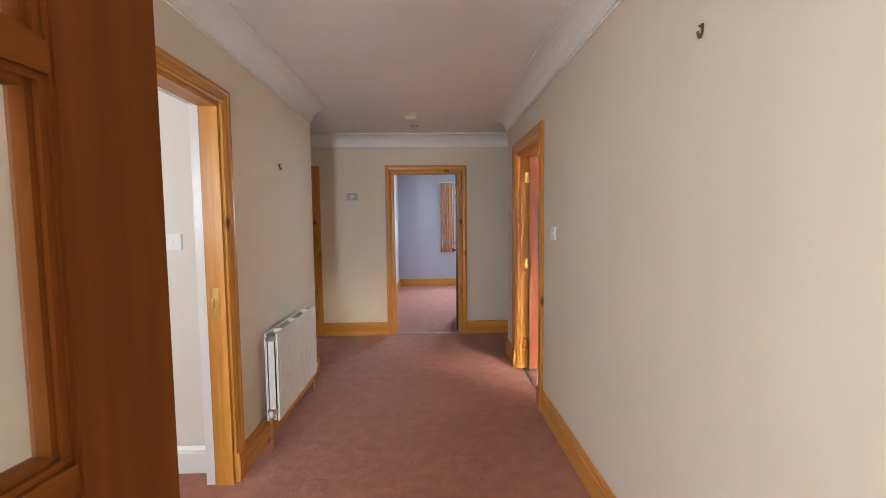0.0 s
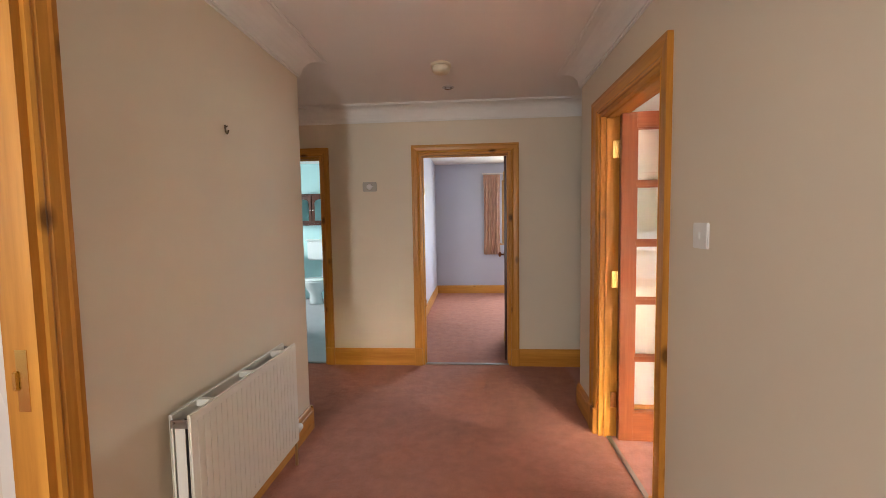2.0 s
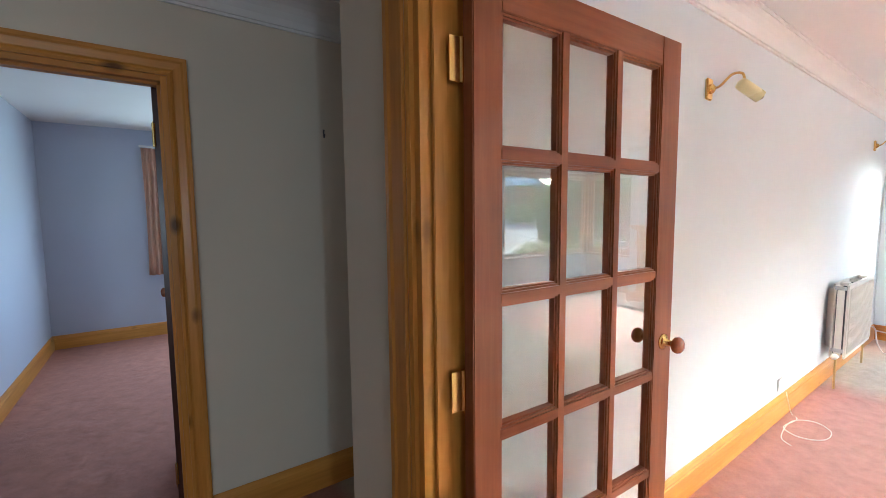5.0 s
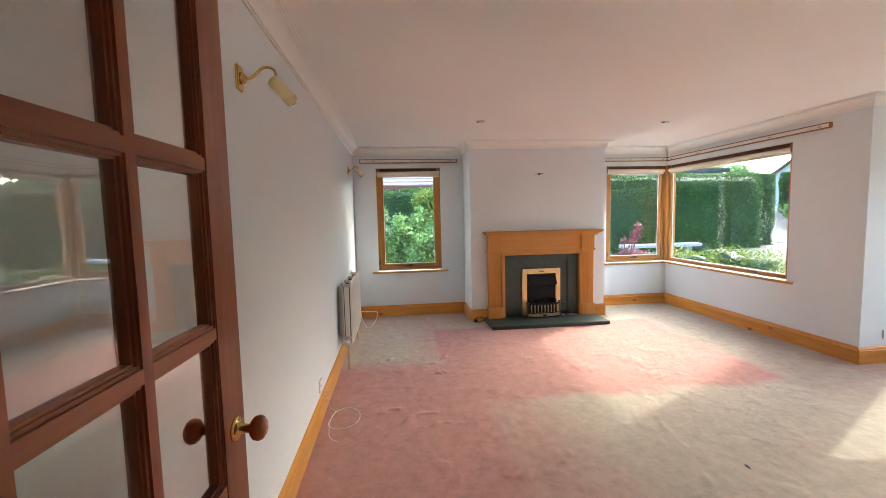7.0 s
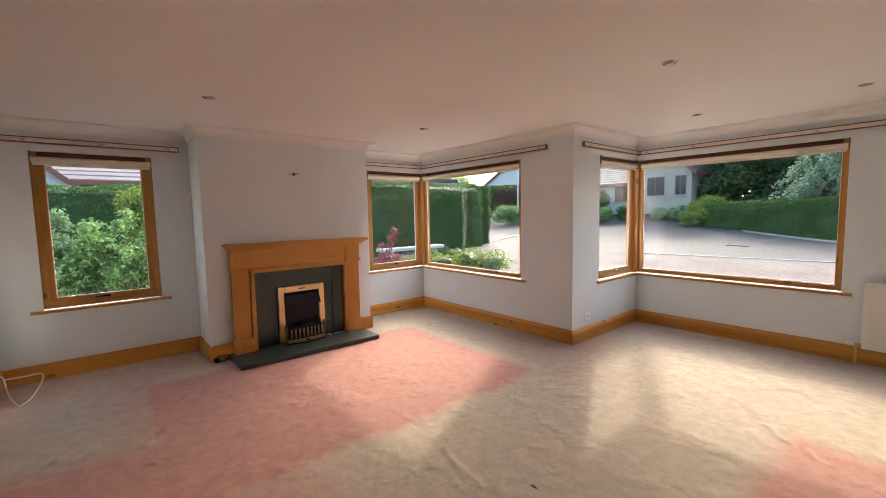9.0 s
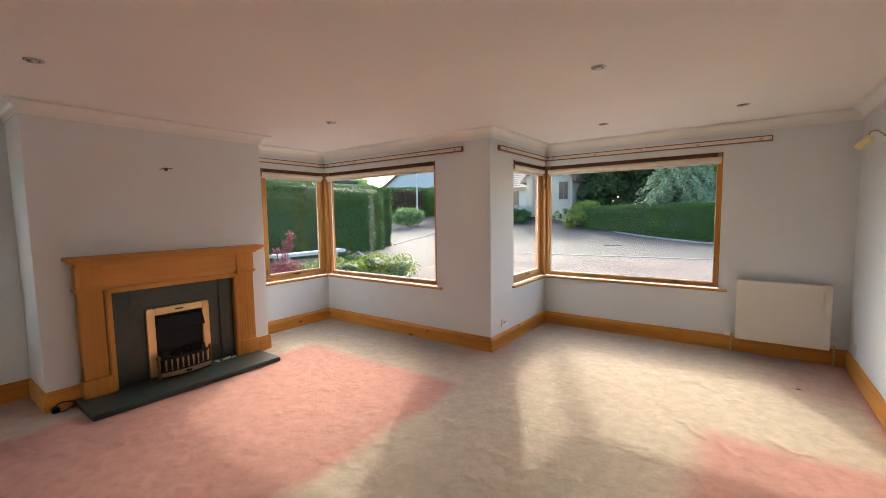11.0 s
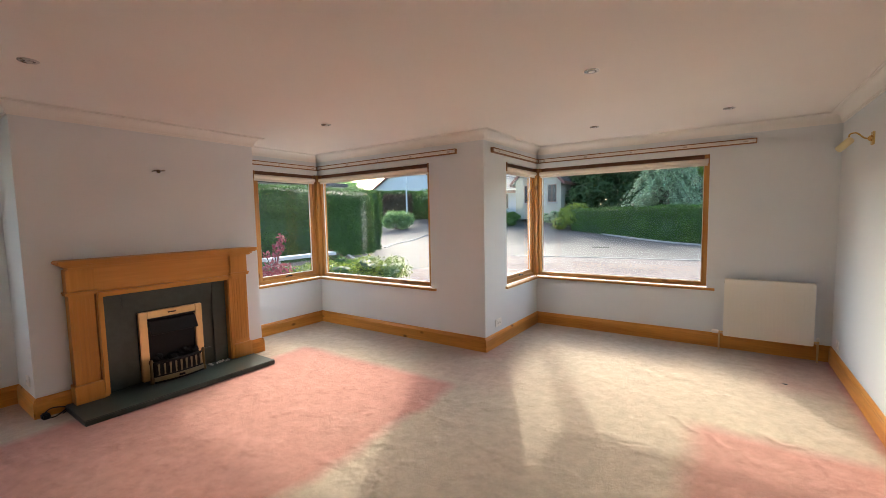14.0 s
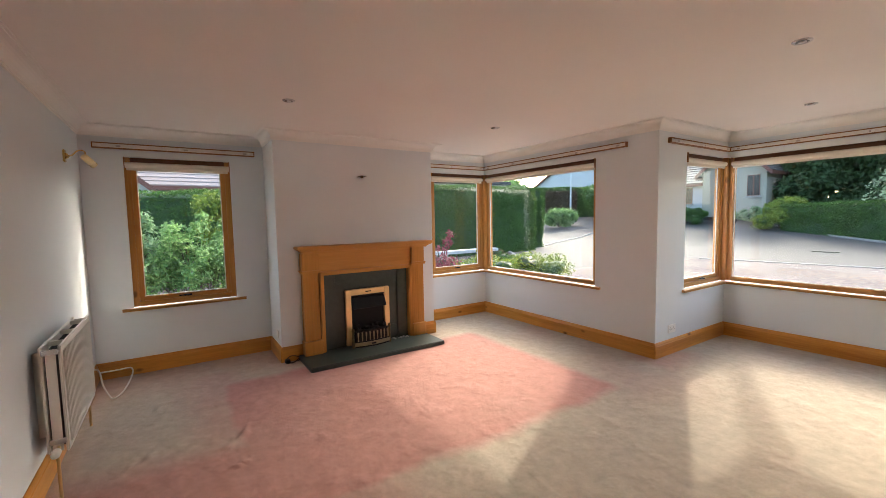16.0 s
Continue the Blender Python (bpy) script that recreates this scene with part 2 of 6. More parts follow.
M_DGLASS = glass("door_glass", 2.4, (0.985, 0.995, 0.985))
M_BRASS = painted("polished_brass", (0.72, 0.50, 0.18), 0.24, 0.06, 90, 0.05, 5, 1.0)
M_AGEDBRASS = painted("brushed_brass", (0.66, 0.49, 0.25), 0.36, 0.08, 160, 0.1, 6, 1.0)
M_DULLBRASS = painted("dulled_brass", (0.34, 0.27, 0.17), 0.4, 0.12, 120, 0.1, 9, 1.0)
M_CREAMLAMP = painted("ivory_lamp_enamel", (0.74, 0.64, 0.36), 0.3, 0.05, 60, 0.03, 8)
M_CHROME = painted("dull_chrome", (0.55, 0.55, 0.56), 0.28, 0.06, 90, 0.05, 6, 1.0)
M_BRONZE = painted("dark_bronze", (0.16, 0.11, 0.05), 0.38, 0.15, 80, 0.1, 8, 0.9)
M_BLACK = painted("matt_black_metal", (0.012, 0.012, 0.013), 0.5, 0.2, 80, 0.2, 6)
M_COAL = painted("charred_coal", (0.018, 0.017, 0.017), 0.8, 0.5, 60, 0.8, 20)
for dull, level in ((M_BLACK, 0.2), (M_COAL, 0.2)):
    dull.node_tree.nodes["Principled BSDF"].inputs["Specular IOR Level"].default_value = level
M_PEBBLE = painted("white_pebble", (0.62, 0.60, 0.56), 0.7, 0.1, 40, 0.2, 10)
M_SLATE = stony("green_grey_slate", (0.024, 0.038, 0.034), (0.046, 0.066, 0.058), 14, 0.36, 0.12, 0.004)
M_KNOBWOOD = wood("amber_turned_wood", (0.22, 0.045, 0.012), (0.40, 0.10, 0.025), "z", 0.18, 0, 14, 0.8)
M_CABLE = painted("white_cable_sheath", (0.72, 0.66, 0.60), 0.45, 0.03, 40, 0.02)
M_DARKCABLE = painted("dark_cable_sheath", (0.02, 0.016, 0.014), 0.45, 0.1, 40, 0.02)
M_STRIP = painted("threshold_metal", (0.32, 0.28, 0.25), 0.35, 0.1, 60, 0.1, 6, 0.8)
M_CURTAIN = painted("peach_curtain_cloth", (0.60, 0.36, 0.25), 0.85, 0.12, 500, 0.4, 7)
M_TILE = painted("grey_green_tile", (0.20, 0.24, 0.22), 0.15, 0.08, 40, 0.03, 3)
M_GROUT = painted("grey_grout", (0.30, 0.31, 0.29), 0.8, 0.1, 120, 0.2)
M_BATHFLOOR = painted("pale_vinyl_floor", (0.40, 0.39, 0.41), 0.6, 0.08, 90, 0.2, 6)
M_PORC = painted("white_porcelain", (0.80, 0.82, 0.82), 0.12, 0.01, 30, 0.01)
M_TARNISH = painted("tarnished_metal", (0.10, 0.065, 0.03), 0.5, 0.2, 60, 0.1, 9, 0.6)
M_MIRROR = painted("mirror_silver", (0.85, 0.87, 0.88), 0.03, 0.01, 10, 0.0, 1, 1.0)
M_ASPHALT = stony("worn_asphalt", (0.036, 0.0345, 0.033), (0.055, 0.0525, 0.050), 60, 0.85, 0.4, 0.006)
M_GRAVEL = stony("pink_brown_gravel", (0.03, 0.022, 0.02), (0.27, 0.215, 0.19), 9, 0.95, 1.0, 0.05)
M_KERB = stony("concrete_kerb", (0.22, 0.22, 0.21), (0.32, 0.315, 0.30), 20, 0.9, 0.3)
M_SOIL = stony("planting_soil", (0.05, 0.037, 0.03), (0.14, 0.105, 0.085), 9, 1.0, 0.9, 0.05)
M_GRASS = stony("far_grass", (0.06, 0.10, 0.03), (0.12, 0.17, 0.06), 5, 1.0, 0.6, 0.05)
M_HARL = stony("grey_harled_wall", (0.27, 0.25, 0.20), (0.38, 0.355, 0.29), 45, 0.95, 0.6, 0.008)
M_WHITEHARL = stony("white_harled_wall", (0.40, 0.42, 0.44), (0.52, 0.53, 0.54), 45, 0.95, 0.5, 0.008)
M_SLATEROOF = stony("grey_roof_tile", (0.035, 0.038, 0.045), (0.075, 0.08, 0.09), 6, 0.7, 0.3)
M_TILEROOF = stony("red_grey_roof_tile", (0.19, 0.155, 0.145), (0.34, 0.285, 0.26), 5, 0.8, 0.3)
M_BARGE = painted("red_brown_fascia_paint", (0.14, 0.05, 0.035), 0.5, 0.1)
M_WINDARK = painted("dark_far_window", (0.03, 0.035, 0.04), 0.1, 0.2)
M_POLE = painted("grey_painted_steel", (0.50, 0.53, 0.54), 0.5, 0.05)
M_BARK = stony("brown_bark", (0.06, 0.045, 0.035), (0.14, 0.11, 0.085), 12, 0.95, 0.9, 0.02)
M_LEAF_HEDGE = leafy("hedge_leaf", (0.030, 0.075, 0.013), (0.115, 0.225, 0.038))
# dark green of the conifers, also the shade colour inside hedges and shrubs
M_LEAF_DARK = leafy("conifer_and_core_leaf", (0.016, 0.042, 0.013), (0.085, 0.155, 0.052))
M_LEAF_LIGHT = leafy("pale_green_leaf", (0.08, 0.18, 0.05), (0.36, 0.52, 0.19), 0.35)
M_LEAF_SILVER = leafy("silver_leaf", (0.12, 0.22, 0.12), (0.66, 0.78, 0.54), 0.35)
M_LEAF_BRIGHT = leafy("bright_green_leaf", (0.09, 0.20, 0.03), (0.36, 0.55, 0.12), 0.35)
M_LEAF_YEL = leafy("yellow_green_leaf", (0.09, 0.15, 0.02), (0.34, 0.40, 0.06))
M_LEAF_RED = leafy("crimson_leaf", (0.15, 0.03, 0.045), (0.44, 0.14, 0.16))
M_LEAF_BLUE = leafy("silver_green_leaf", (0.10, 0.19, 0.085), (0.42, 0.56, 0.30), 0.35)
M_LEAF_BROWN = leafy("browned_hedge_leaf", (0.045, 0.035, 0.02), (0.13, 0.09, 0.055))


# ---- mesh helpers ----
def box_into(bm, lo, hi, bevel=0.0, seg=2):
    r = bmesh.ops.create_cube(bm, size=1)
    lo, hi = Vector(lo), Vector(hi)
    s, c = hi - lo, (lo + hi) / 2
    for v in r["verts"]:
        v.co = Vector((v.co.x * s.x, v.co.y * s.y, v.co.z * s.z)) + c
    if bevel:
        edges = {e for v in r["verts"] for e in v.link_edges}
        bmesh.ops.bevel(bm, geom=list(edges), offset=bevel, segments=seg, affect="EDGES", clamp_overlap=True)
    return bm


def boxes(*items, bevel=0.0):
    bm = bmesh.new()
    for lo, hi in items:
        box_into(bm, lo, hi, bevel)
    return bm


def cyl_into(bm, a, b, r0, r1=None, seg=16, caps=True):
    a, b = Vector(a), Vector(b)
    r1 = r0 if r1 is None else r1
    d = b - a
    m = Matrix.Translation((a + b) / 2) @ d.to_track_quat("Z", "Y").to_matrix().to_4x4()
    bmesh.ops.create_cone(bm, cap_ends=caps, segments=seg, radius1=r0, radius2=r1, depth=d.length, matrix=m)
    return bm


def lathe_into(bm, origin, axis, prof, seg=20):
    """prof: (distance along the axis, radius)."""
    q = Vector(axis).to_track_quat("Z", "Y")
    rings = []
    for h, r in prof:
        rings.append([bm.verts.new(Vector(origin) + q @ Vector((r * math.cos(2 * math.pi * k / seg), r * math.sin(2 * math.pi * k / seg), h))) for k in range(seg)])
    for a, b in zip(rings, rings[1:]):
        for k in range(seg):
            bm.faces.new((a[k], a[(k + 1) % seg], b[(k + 1) % seg], b[k]))
    for ring, flip in ((rings[0], True), (rings[-1], False)):
        bm.faces.new(ring[::-1] if flip else ring)
    return bm


def tube_into(bm, pts, r, seg=8):
    """A bent tube through the points, smoothed."""
    P = [Vector(p) for p in pts]
    fine = []
    for i in range(len(P) - 1):
        p0, p1, p2, p3 = P[max(i - 1, 0)], P[i], P[i + 1], P[min(i + 2, len(P) - 1)]
        for k in range(6):
            t = k / 6
            fine.append(0.5 * ((2 * p1) + (p2 - p0) * t + (2 * p0 - 5 * p1 + 4 * p2 - p3) * t * t + (3 * p1 - p0 - 3 * p2 + p3) * t ** 3))
    fine.append(P[-1])
    rings = []
    for i, p in enumerate(fine):
        d = (fine[min(i + 1, len(fine) - 1)] - fine[max(i - 1, 0)]).normalized()
        up = Vector((0, 0, 1)) if abs(d.z) < 0.95 else Vector((1, 0, 0))
        u = d.cross(up).normalized()
        w = d.cross(u)
        rings.append([bm.verts.new(p + r * (u * math.cos(2 * math.pi * k / seg) + w * math.sin(2 * math.pi * k / seg))) for k in range(seg)])
    for a, b in zip(rings, rings[1:]):
        for k in range(seg):
            bm.faces.new((a[k], a[(k + 1) % seg], b[(k + 1) % seg], b[k]))
    bm.faces.new(rings[0][::-1])
    bm.faces.new(rings[-1])
    return bm


def prism_into(bm, outline, a, b, place):
    """Extrudes a 2D outline from a to b; place(u, v, w) gives the 3D point."""
    lo = [bm.verts.new(place(u, v, a)) for u, v in outline]
    hi = [bm.verts.new(place(u, v, b)) for u, v in outline]
    k = len(outline)
    for i in range(k):
        bm.faces.new((lo[i], lo[(i + 1) % k], hi[(i + 1) % k], hi[i]))
    bm.faces.new(lo[::-1])
    bm.faces.new(hi)
    bmesh.ops.recalc_face_normals(bm, faces=bm.faces)
    return bm


def finish(name, bm, mat, smooth=False):
    me = bpy.data.meshes.new(name)
    bm.normal_update()
    bm.to_mesh(me)
    bm.free()
    me.materials.append(mat)
    if smooth:
        for p in me.polygons:
            p.use_smooth = True
    return me


def structure(name, bm, mat, label=""):
    ob = new(name, finish(name, bm, mat))
    return tagged(ob, label=label, kind="structure")


def thing(name, at, label, category, group="", kind=""):
    ob = new(name)
    ob.location = at
    ob.empty_display_size = 0.1
    return tagged(ob, label, category, group, kind)


HOME = {}


def part(name, bm, mat, parent, label="", smooth=False):
    """Links a bmesh, given in world places, as one mesh under a thing or under a part."""
    base = HOME.get(parent.name)
    if base is None:
        base = Vector(parent.location) if parent.parent is None else HOME[parent.parent.name]
    bmesh.ops.translate(bm, verts=bm.verts, vec=-base)
    ob = new(name, finish(name, bm, mat, smooth))
    ob.parent = parent
    HOME[ob.name] = base
    if label:
        tagged(ob, label=label)
    return ob


def solo(name, bm, mat, label, category, group="", smooth=False, base=None):
    """A thing of one mesh."""
    if base is None:
        zs = [v.co for v in bm.verts]
        base = Vector((sum(v.x for v in zs) / len(zs), sum(v.y for v in zs) / len(zs), min(v.z for v in zs)))
    bmesh.ops.translate(bm, verts=bm.verts, vec=-Vector(base))
    ob = new(name, finish(name, bm, mat, smooth))
    ob.location = base
    return tagged(ob, label, category, group)


# ---- the house: walls, floors, ceilings ----
H = 2.43            # ceiling height
XW, XE, YN, YS1, YS2, XC = 1.17, 7.0, 4.07, -0.73, -2.24, 4.235     # living room faces
XR, XL, YF = 1.03, -0.84, 5.22                                        # hall faces
OUT = 0.30          # outer wall thickness


def wall(name, axis, p0, p1, a0, a1, mat, openings=(), label="", z0=0.0, z1=H):
    """A wall between the planes p0 and p1 of the axis, from a0 to a1 along the other, with openings (b0, b1, bottom, top)."""
    bm = bmesh.new()

    def put(b0, b1, c0, c1):
        if b1 - b0 > 1e-4 and c1 - c0 > 1e-4:
            lo, hi = ((p0, b0, c0), (p1, b1, c1)) if axis == "x" else ((b0, p0, c0), (b1, p1, c1))
            box_into(bm, lo, hi)
    at = a0
    for b0, b1, c0, c1 in sorted(openings):
        put(at, b0, z0, z1)
        put(b0, b1, z0, c0)
        put(b0, b1, c1, z1)
        at = b1
    put(at, a1, z0, z1)
    return structure(name, bm, mat, label)


DOOR_Z = 2.0
LIV_DOOR = (3.158, 3.985)
FAR_DOOR = (-0.235, 0.605)
BATH_DOOR = (-2.0, -1.165)
LEFT_DOOR = (1.55, 2.348)
# window openings: along the wall, bottom, top
W0 = (2.82, 3.745, 0.64, 2.15)
W1E = (YS1, 0.26, 0.64, 2.15)
W1S = (4.97, XE, 0.64, 2.15)
W2E = (YS2, -1.28, 0.64, 2.15)
W2S = (2.23, XC, 0.64, 2.15)

LIVW = "lilac-white painted living room wall"
wall("wall_living_west", "x", 1.10, XW, YS2 - OUT, YN, M_LIV, [(*LIV_DOOR, 0, DOOR_Z)], LIVW)
wall("wall_hall_east", "x", XR, 1.10, -0.2, YN + 0.10, M_HALL, [(*LIV_DOOR, 0, DOOR_Z)], "cream painted hall wall")
wall("wall_living_north", "y", YN, YN + 0.10, 1.10, XE + OUT, M_LIV, label=LIVW)
wall("wall_recess_south", "y", YN + 0.10, 4.41, XR, 2.6, M_HALL, label="cream painted hall wall")
wall("wall_recess_east", "x", 2.6, 2.7, YN + 0.10, YF, M_HALL, label="cream painted hall wall")
wall("wall_living_east", "x", XE, XE + OUT, YS1, YN, M_LIV, [W0, (W1E[0] + 0.0, *W1E[1:])], LIVW)
wall("wall_living_south", "y", YS1 - OUT, YS1, XC, XE + OUT, M_LIV, [(W1S[0], XE + OUT, *W1S[2:])], LIVW)
wall("wall_bay_east", "x", XC, XC + OUT, YS2 - OUT, YS1 - OUT, M_LIV, [(YS2 - OUT, *W2E[1:])], LIVW)
wall("wall_bay_south", "y", YS2 - OUT, YS2, XW, XC, M_LIV, [W2S], LIVW)
structure("chimney_breast", boxes(((6.46, 0.58, 0), (XE, 2.48, H))), M_LIV, "lilac-white painted chimney breast")

HW = "cream painted hall wall"
wall("wall_hall_west", "x", -0.90, XL, -0.2, 3.97, M_HALL, [(*LEFT_DOOR, 0, DOOR_Z)], HW)
wall("wall_side_room_east", "x", -0.96, -0.90, -0.9, 3.97, M_SIDE, [(*LEFT_DOOR, 0, DOOR_Z)], "pale cream wall of the side room")
wall("wall_side_room_north", "y", 2.46, 2.56, -4.1, -0.96, M_SIDE, label="pale cream wall of the side room")
wall("wall_side_room_west", "x", -4.2, -4.1, -0.9, 2.56, M_SIDE, label="pale cream wall of the side room")
wall("wall_side_room_south", "y", -1.0, -0.9, -4.2, -0.90, M_SIDE, label="pale cream wall of the side room")
wall("wall_alcove_south", "y", 3.91, 3.97, -2.4, -0.96, M_HALL, label=HW)
wall("wall_alcove_west", "x", -2.5, -2.4, 3.91, YF, M_HALL, label=HW)
wall("wall_hall_north", "y", YF, YF + 0.06, -2.4, 2.7, M_HALL, [(*FAR_DOOR, 0, DOOR_Z), (*BATH_DOOR, 0, DOOR_Z)], HW)
wall("wall_bedroom_south", "y", YF + 0.06, YF + 0.12, -0.40, 3.5, M_BED, [(*FAR_DOOR, 0, DOOR_Z)], "grey-blue bedroom wall")
wall("wall_bathroom_south", "y", YF + 0.06, YF + 0.12, -3.9, -0.50, M_BATH, [(*BATH_DOOR, 0, DOOR_Z)], "aqua bathroom wall")
wall("wall_bedroom_west", "x", -0.50, -0.44, YF + 0.12, 9.15, M_BED, label="grey-blue bedroom wall")
wall("wall_bathroom_east", "x", -0.56, -0.50, YF + 0.06, 8.6, M_BATH, label="aqua bathroom wall")
BED_WIN = (0.80, 2.2, 0.92, 2.12)
wall("wall_bedroom_north", "y", 9.15, 9.43, -0.56, 3.6, M_BED, [BED_WIN], "grey-blue bedroom wall")
wall("wall_bedroom_east", "x", 3.5, 3.6, YF, 9.15, M_BED, label="grey-blue bedroom wall")
wall("wall_bathroom_north", "y", 8.6, 8.7, -3.9, -0.56, M_BATH, label="aqua bathroom wall")
wall("wall_bathroom_west", "x", -4.0, -3.9, YF + 0.06, 8.7, M_BATH, label="aqua bathroom wall")
# unseen porch behind the start of the walk, with the frame of its inner door
# the narrow side opening is added to let the porch lamp reach the hall
wall("wall_porch_partition", "y", -0.3, -0.2, -0.90, 1.10, M_HALL, [(-0.80, -0.27, 0.25, 2.02), (-0.20, 0.80, 0, 2.02)], HW)
wall("wall_porch_west", "x", -0.90, XL, -1.9, -0.3, M_HALL, label=HW)
wall("wall_porch_east", "x", XR, 1.10, -1.9, -0.3, M_HALL, label=HW)
wall("wall_porch_south", "y", -1.9, -1.8, -0.90, 1.10, M_HALL, label=HW)

bm = bmesh.new()
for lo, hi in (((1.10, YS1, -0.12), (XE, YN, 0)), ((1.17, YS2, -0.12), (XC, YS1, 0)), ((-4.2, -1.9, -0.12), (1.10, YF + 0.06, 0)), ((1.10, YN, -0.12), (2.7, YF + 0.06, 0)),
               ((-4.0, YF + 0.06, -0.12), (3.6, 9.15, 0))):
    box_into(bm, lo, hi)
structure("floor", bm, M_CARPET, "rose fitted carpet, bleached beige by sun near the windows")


def carpet_ruck(x, y, length, turn, height=0.012, width=0.05):
    """A loose wrinkle standing up out of the fitted carpet."""
    bm = bmesh.new()
    n, m = 18, 8
    c, d = math.cos(turn), math.sin(turn)
    rows = []
    for i in range(n + 1):
        t = i / n
        along = (t - 0.5) * length
        bend = 0.12 * length * math.sin(t * 5.1 + x * 3)
        swell = math.sin(math.pi * t) ** 0.7 * (0.75 + 0.35 * math.sin(t * 11 + y * 7))
        row = []
        for j in range(m + 1):
            q = (j / m - 0.5) * 2
            side = bend + q * width * (0.5 + 0.5 * swell)
            row.append(bm.verts.new((x + along * c - side * d, y + along * d + side * c, 0.0006 + height * swell * math.cos(q * math.pi / 2) ** 2)))
        rows.append(row)
    for a, b in zip(rows, rows[1:]):
        for j in range(m):
            bm.faces.new((a[j], b[j], b[j + 1], a[j + 1]))
    bmesh.ops.recalc_face_normals(bm, faces=bm.faces)
    ob = structure("carpet_ruck", bm, M_CARPET, "loose ruck in the fitted carpet")
    for p in ob.data.polygons:
        p.use_smooth = True


for x, y, length, turn, height in ((5.09, 3.62, 0.26, -0.9, 0.012), (5.02, 3.70, 0.18, -0.7, 0.010), (5.10, 3.05, 0.30, -0.75, 0.013), (4.98, 3.16, 0.22, -0.9, 0.010), (4.69, 3.13, 0.16, -0.8, 0.012),
                                   (4.00, 3.56, 0.24, -1.2, 0.013), (3.87, 3.36, 0.34, -1.1, 0.014), (3.74, 3.22, 0.2, -1.3, 0.010), (3.16, 2.80, 0.28, -1.3, 0.013), (3.24, 2.52, 0.18, -1.1, 0.010),
                                   (4.71, 3.08, 0.14, -1.0, 0.010), (5.95, 3.5, 0.26, -0.9, 0.009), (2.28, -0.09, 0.30, -0.5, 0.010), (1.72, -0.14, 0.22, -0.4, 0.010), (2.06, 0.06, 0.24, -0.6, 0.008),
                                   (2.9, 1.9, 0.3, -0.8, 0.008), (3.5, 1.7, 0.36, -0.7, 0.007), (0.42, 4.68, 0.95, -1.19, 0.009), (0.0, 4.55, 0.4, -0.7, 0.006)):
    carpet_ruck(x, y, length, turn, height)
structure("floor_bathroom", boxes(((-3.9, YF + 0.06, 0.0), (-0.56, 8.6, 0.005))), M_BATHFLOOR, "pale grey-blue bathroom floor covering")
bm = bmesh.new()
for lo, hi in (((1.10, YS1 - OUT, H), (XE + OUT, YN + 0.1, H + 0.2)), ((1.10, YS2 - OUT, H), (XC + OUT, YS1 - OUT, H + 0.2)),
               ((-4.2, -1.9, H), (1.10, YF + 0.06, H + 0.2)), ((1.10, YN + 0.1, H), (2.7, YF + 0.06, H + 0.2)), ((-4.0, YF + 0.06, H), (3.6, 9.43, H + 0.2))):
    box_into(bm, lo, hi)
structure("ceiling", bm, M_CEIL, "flat white painted ceiling")


def offset_ring(pts, d):
    """Moves a rectilinear ring, given counter-clockwise, inwards by d."""
    out = []
    k = len(pts)
    for i in range(k):
        a, b, c = Vector(pts[i - 1]), Vector(pts[i]), Vector(pts[(i + 1) % k])
        u, w = (b - a).normalized(), (c - b).normalized()
        n1, n2 = Vector((-u.y, u.x)), Vector((-w.y, w.x))
        out.append(b + (n1 + n2) * d)
    return out


def coving(name, pts, profile, label):
    bm = bmesh.new()
    rings = []
    for d, z in profile:
        rings.append([bm.verts.new((p.x, p.y, z)) for p in offset_ring(pts, d)])
    k = len(pts)
    for a, b in zip(rings, rings[1:]):
        for i in range(k):
            bm.faces.new((a[i], a[(i + 1) % k], b[(i + 1) % k], b[i]))
    return structure(name, bm, M_COVE, label)


def cove_profile(s):
    """A concave plaster cove between two small steps."""
    prof = [(0.0, H - s - 0.012), (0.010, H - s - 0.012), (0.010, H - s), (0.018, H - s)]
    for k in range(7):
        a = k / 6 * math.pi / 2
        prof.append((0.018 + (s - 0.022) * (1 - math.cos(a)), H - s + (s - 0.012) * math.sin(a)))
    prof += [(s + 0.006, H - 0.012), (s + 0.006, H - 0.006), (s + 0.02, H - 0.006), (s + 0.02, H + 0.002)]
    return prof


coving("coving_living", [(XW, YS2), (XC, YS2), (XC, YS1), (XE, YS1), (XE, 0.58), (6.46, 0.58), (6.46, 2.48), (XE, 2.48), (XE, YN), (XW, YN)],
       cove_profile(0.085), "white moulded plaster coving")
coving("coving_hall", [(XL, -0.2), (XR, -0.2), (XR, 4.41), (2.6, 4.41), (2.6, YF), (-2.4, YF), (-2.4, 3.97), (XL, 3.97)], cove_profile(0.128), "white moulded plaster coving")


def skirting(name, runs, height=0.16, thick=0.02, mats=None, label="varnished pine skirting board"):
    """Boards with a rounded, stepped top; runs: (x0, y0, x1, y1) with the room on the left of the way."""
    mats = mats or M_PINE
    for x0, y0, x1, y1 in runs:
        a, b = Vector((x0, y0)), Vector((x1, y1))
        u = (b - a).normalized()
        nn = Vector((-u.y, u.x))
        prof = [(0, 0), (thick, 0), (thick, height - 0.035), (thick - 0.004, height - 0.03), (thick - 0.005, height - 0.02), (thick - 0.011, height - 0.006), (0.004, height), (0, height)]
        bm = bmesh.new()
        L = (b - a).length
        prism_into(bm, prof, 0, L, lambda p, q, w: Vector((*(a + u * w + nn * p), q)))
        structure(name, bm, mats["x" if abs(u.x) > 0.5 else "y"], label)


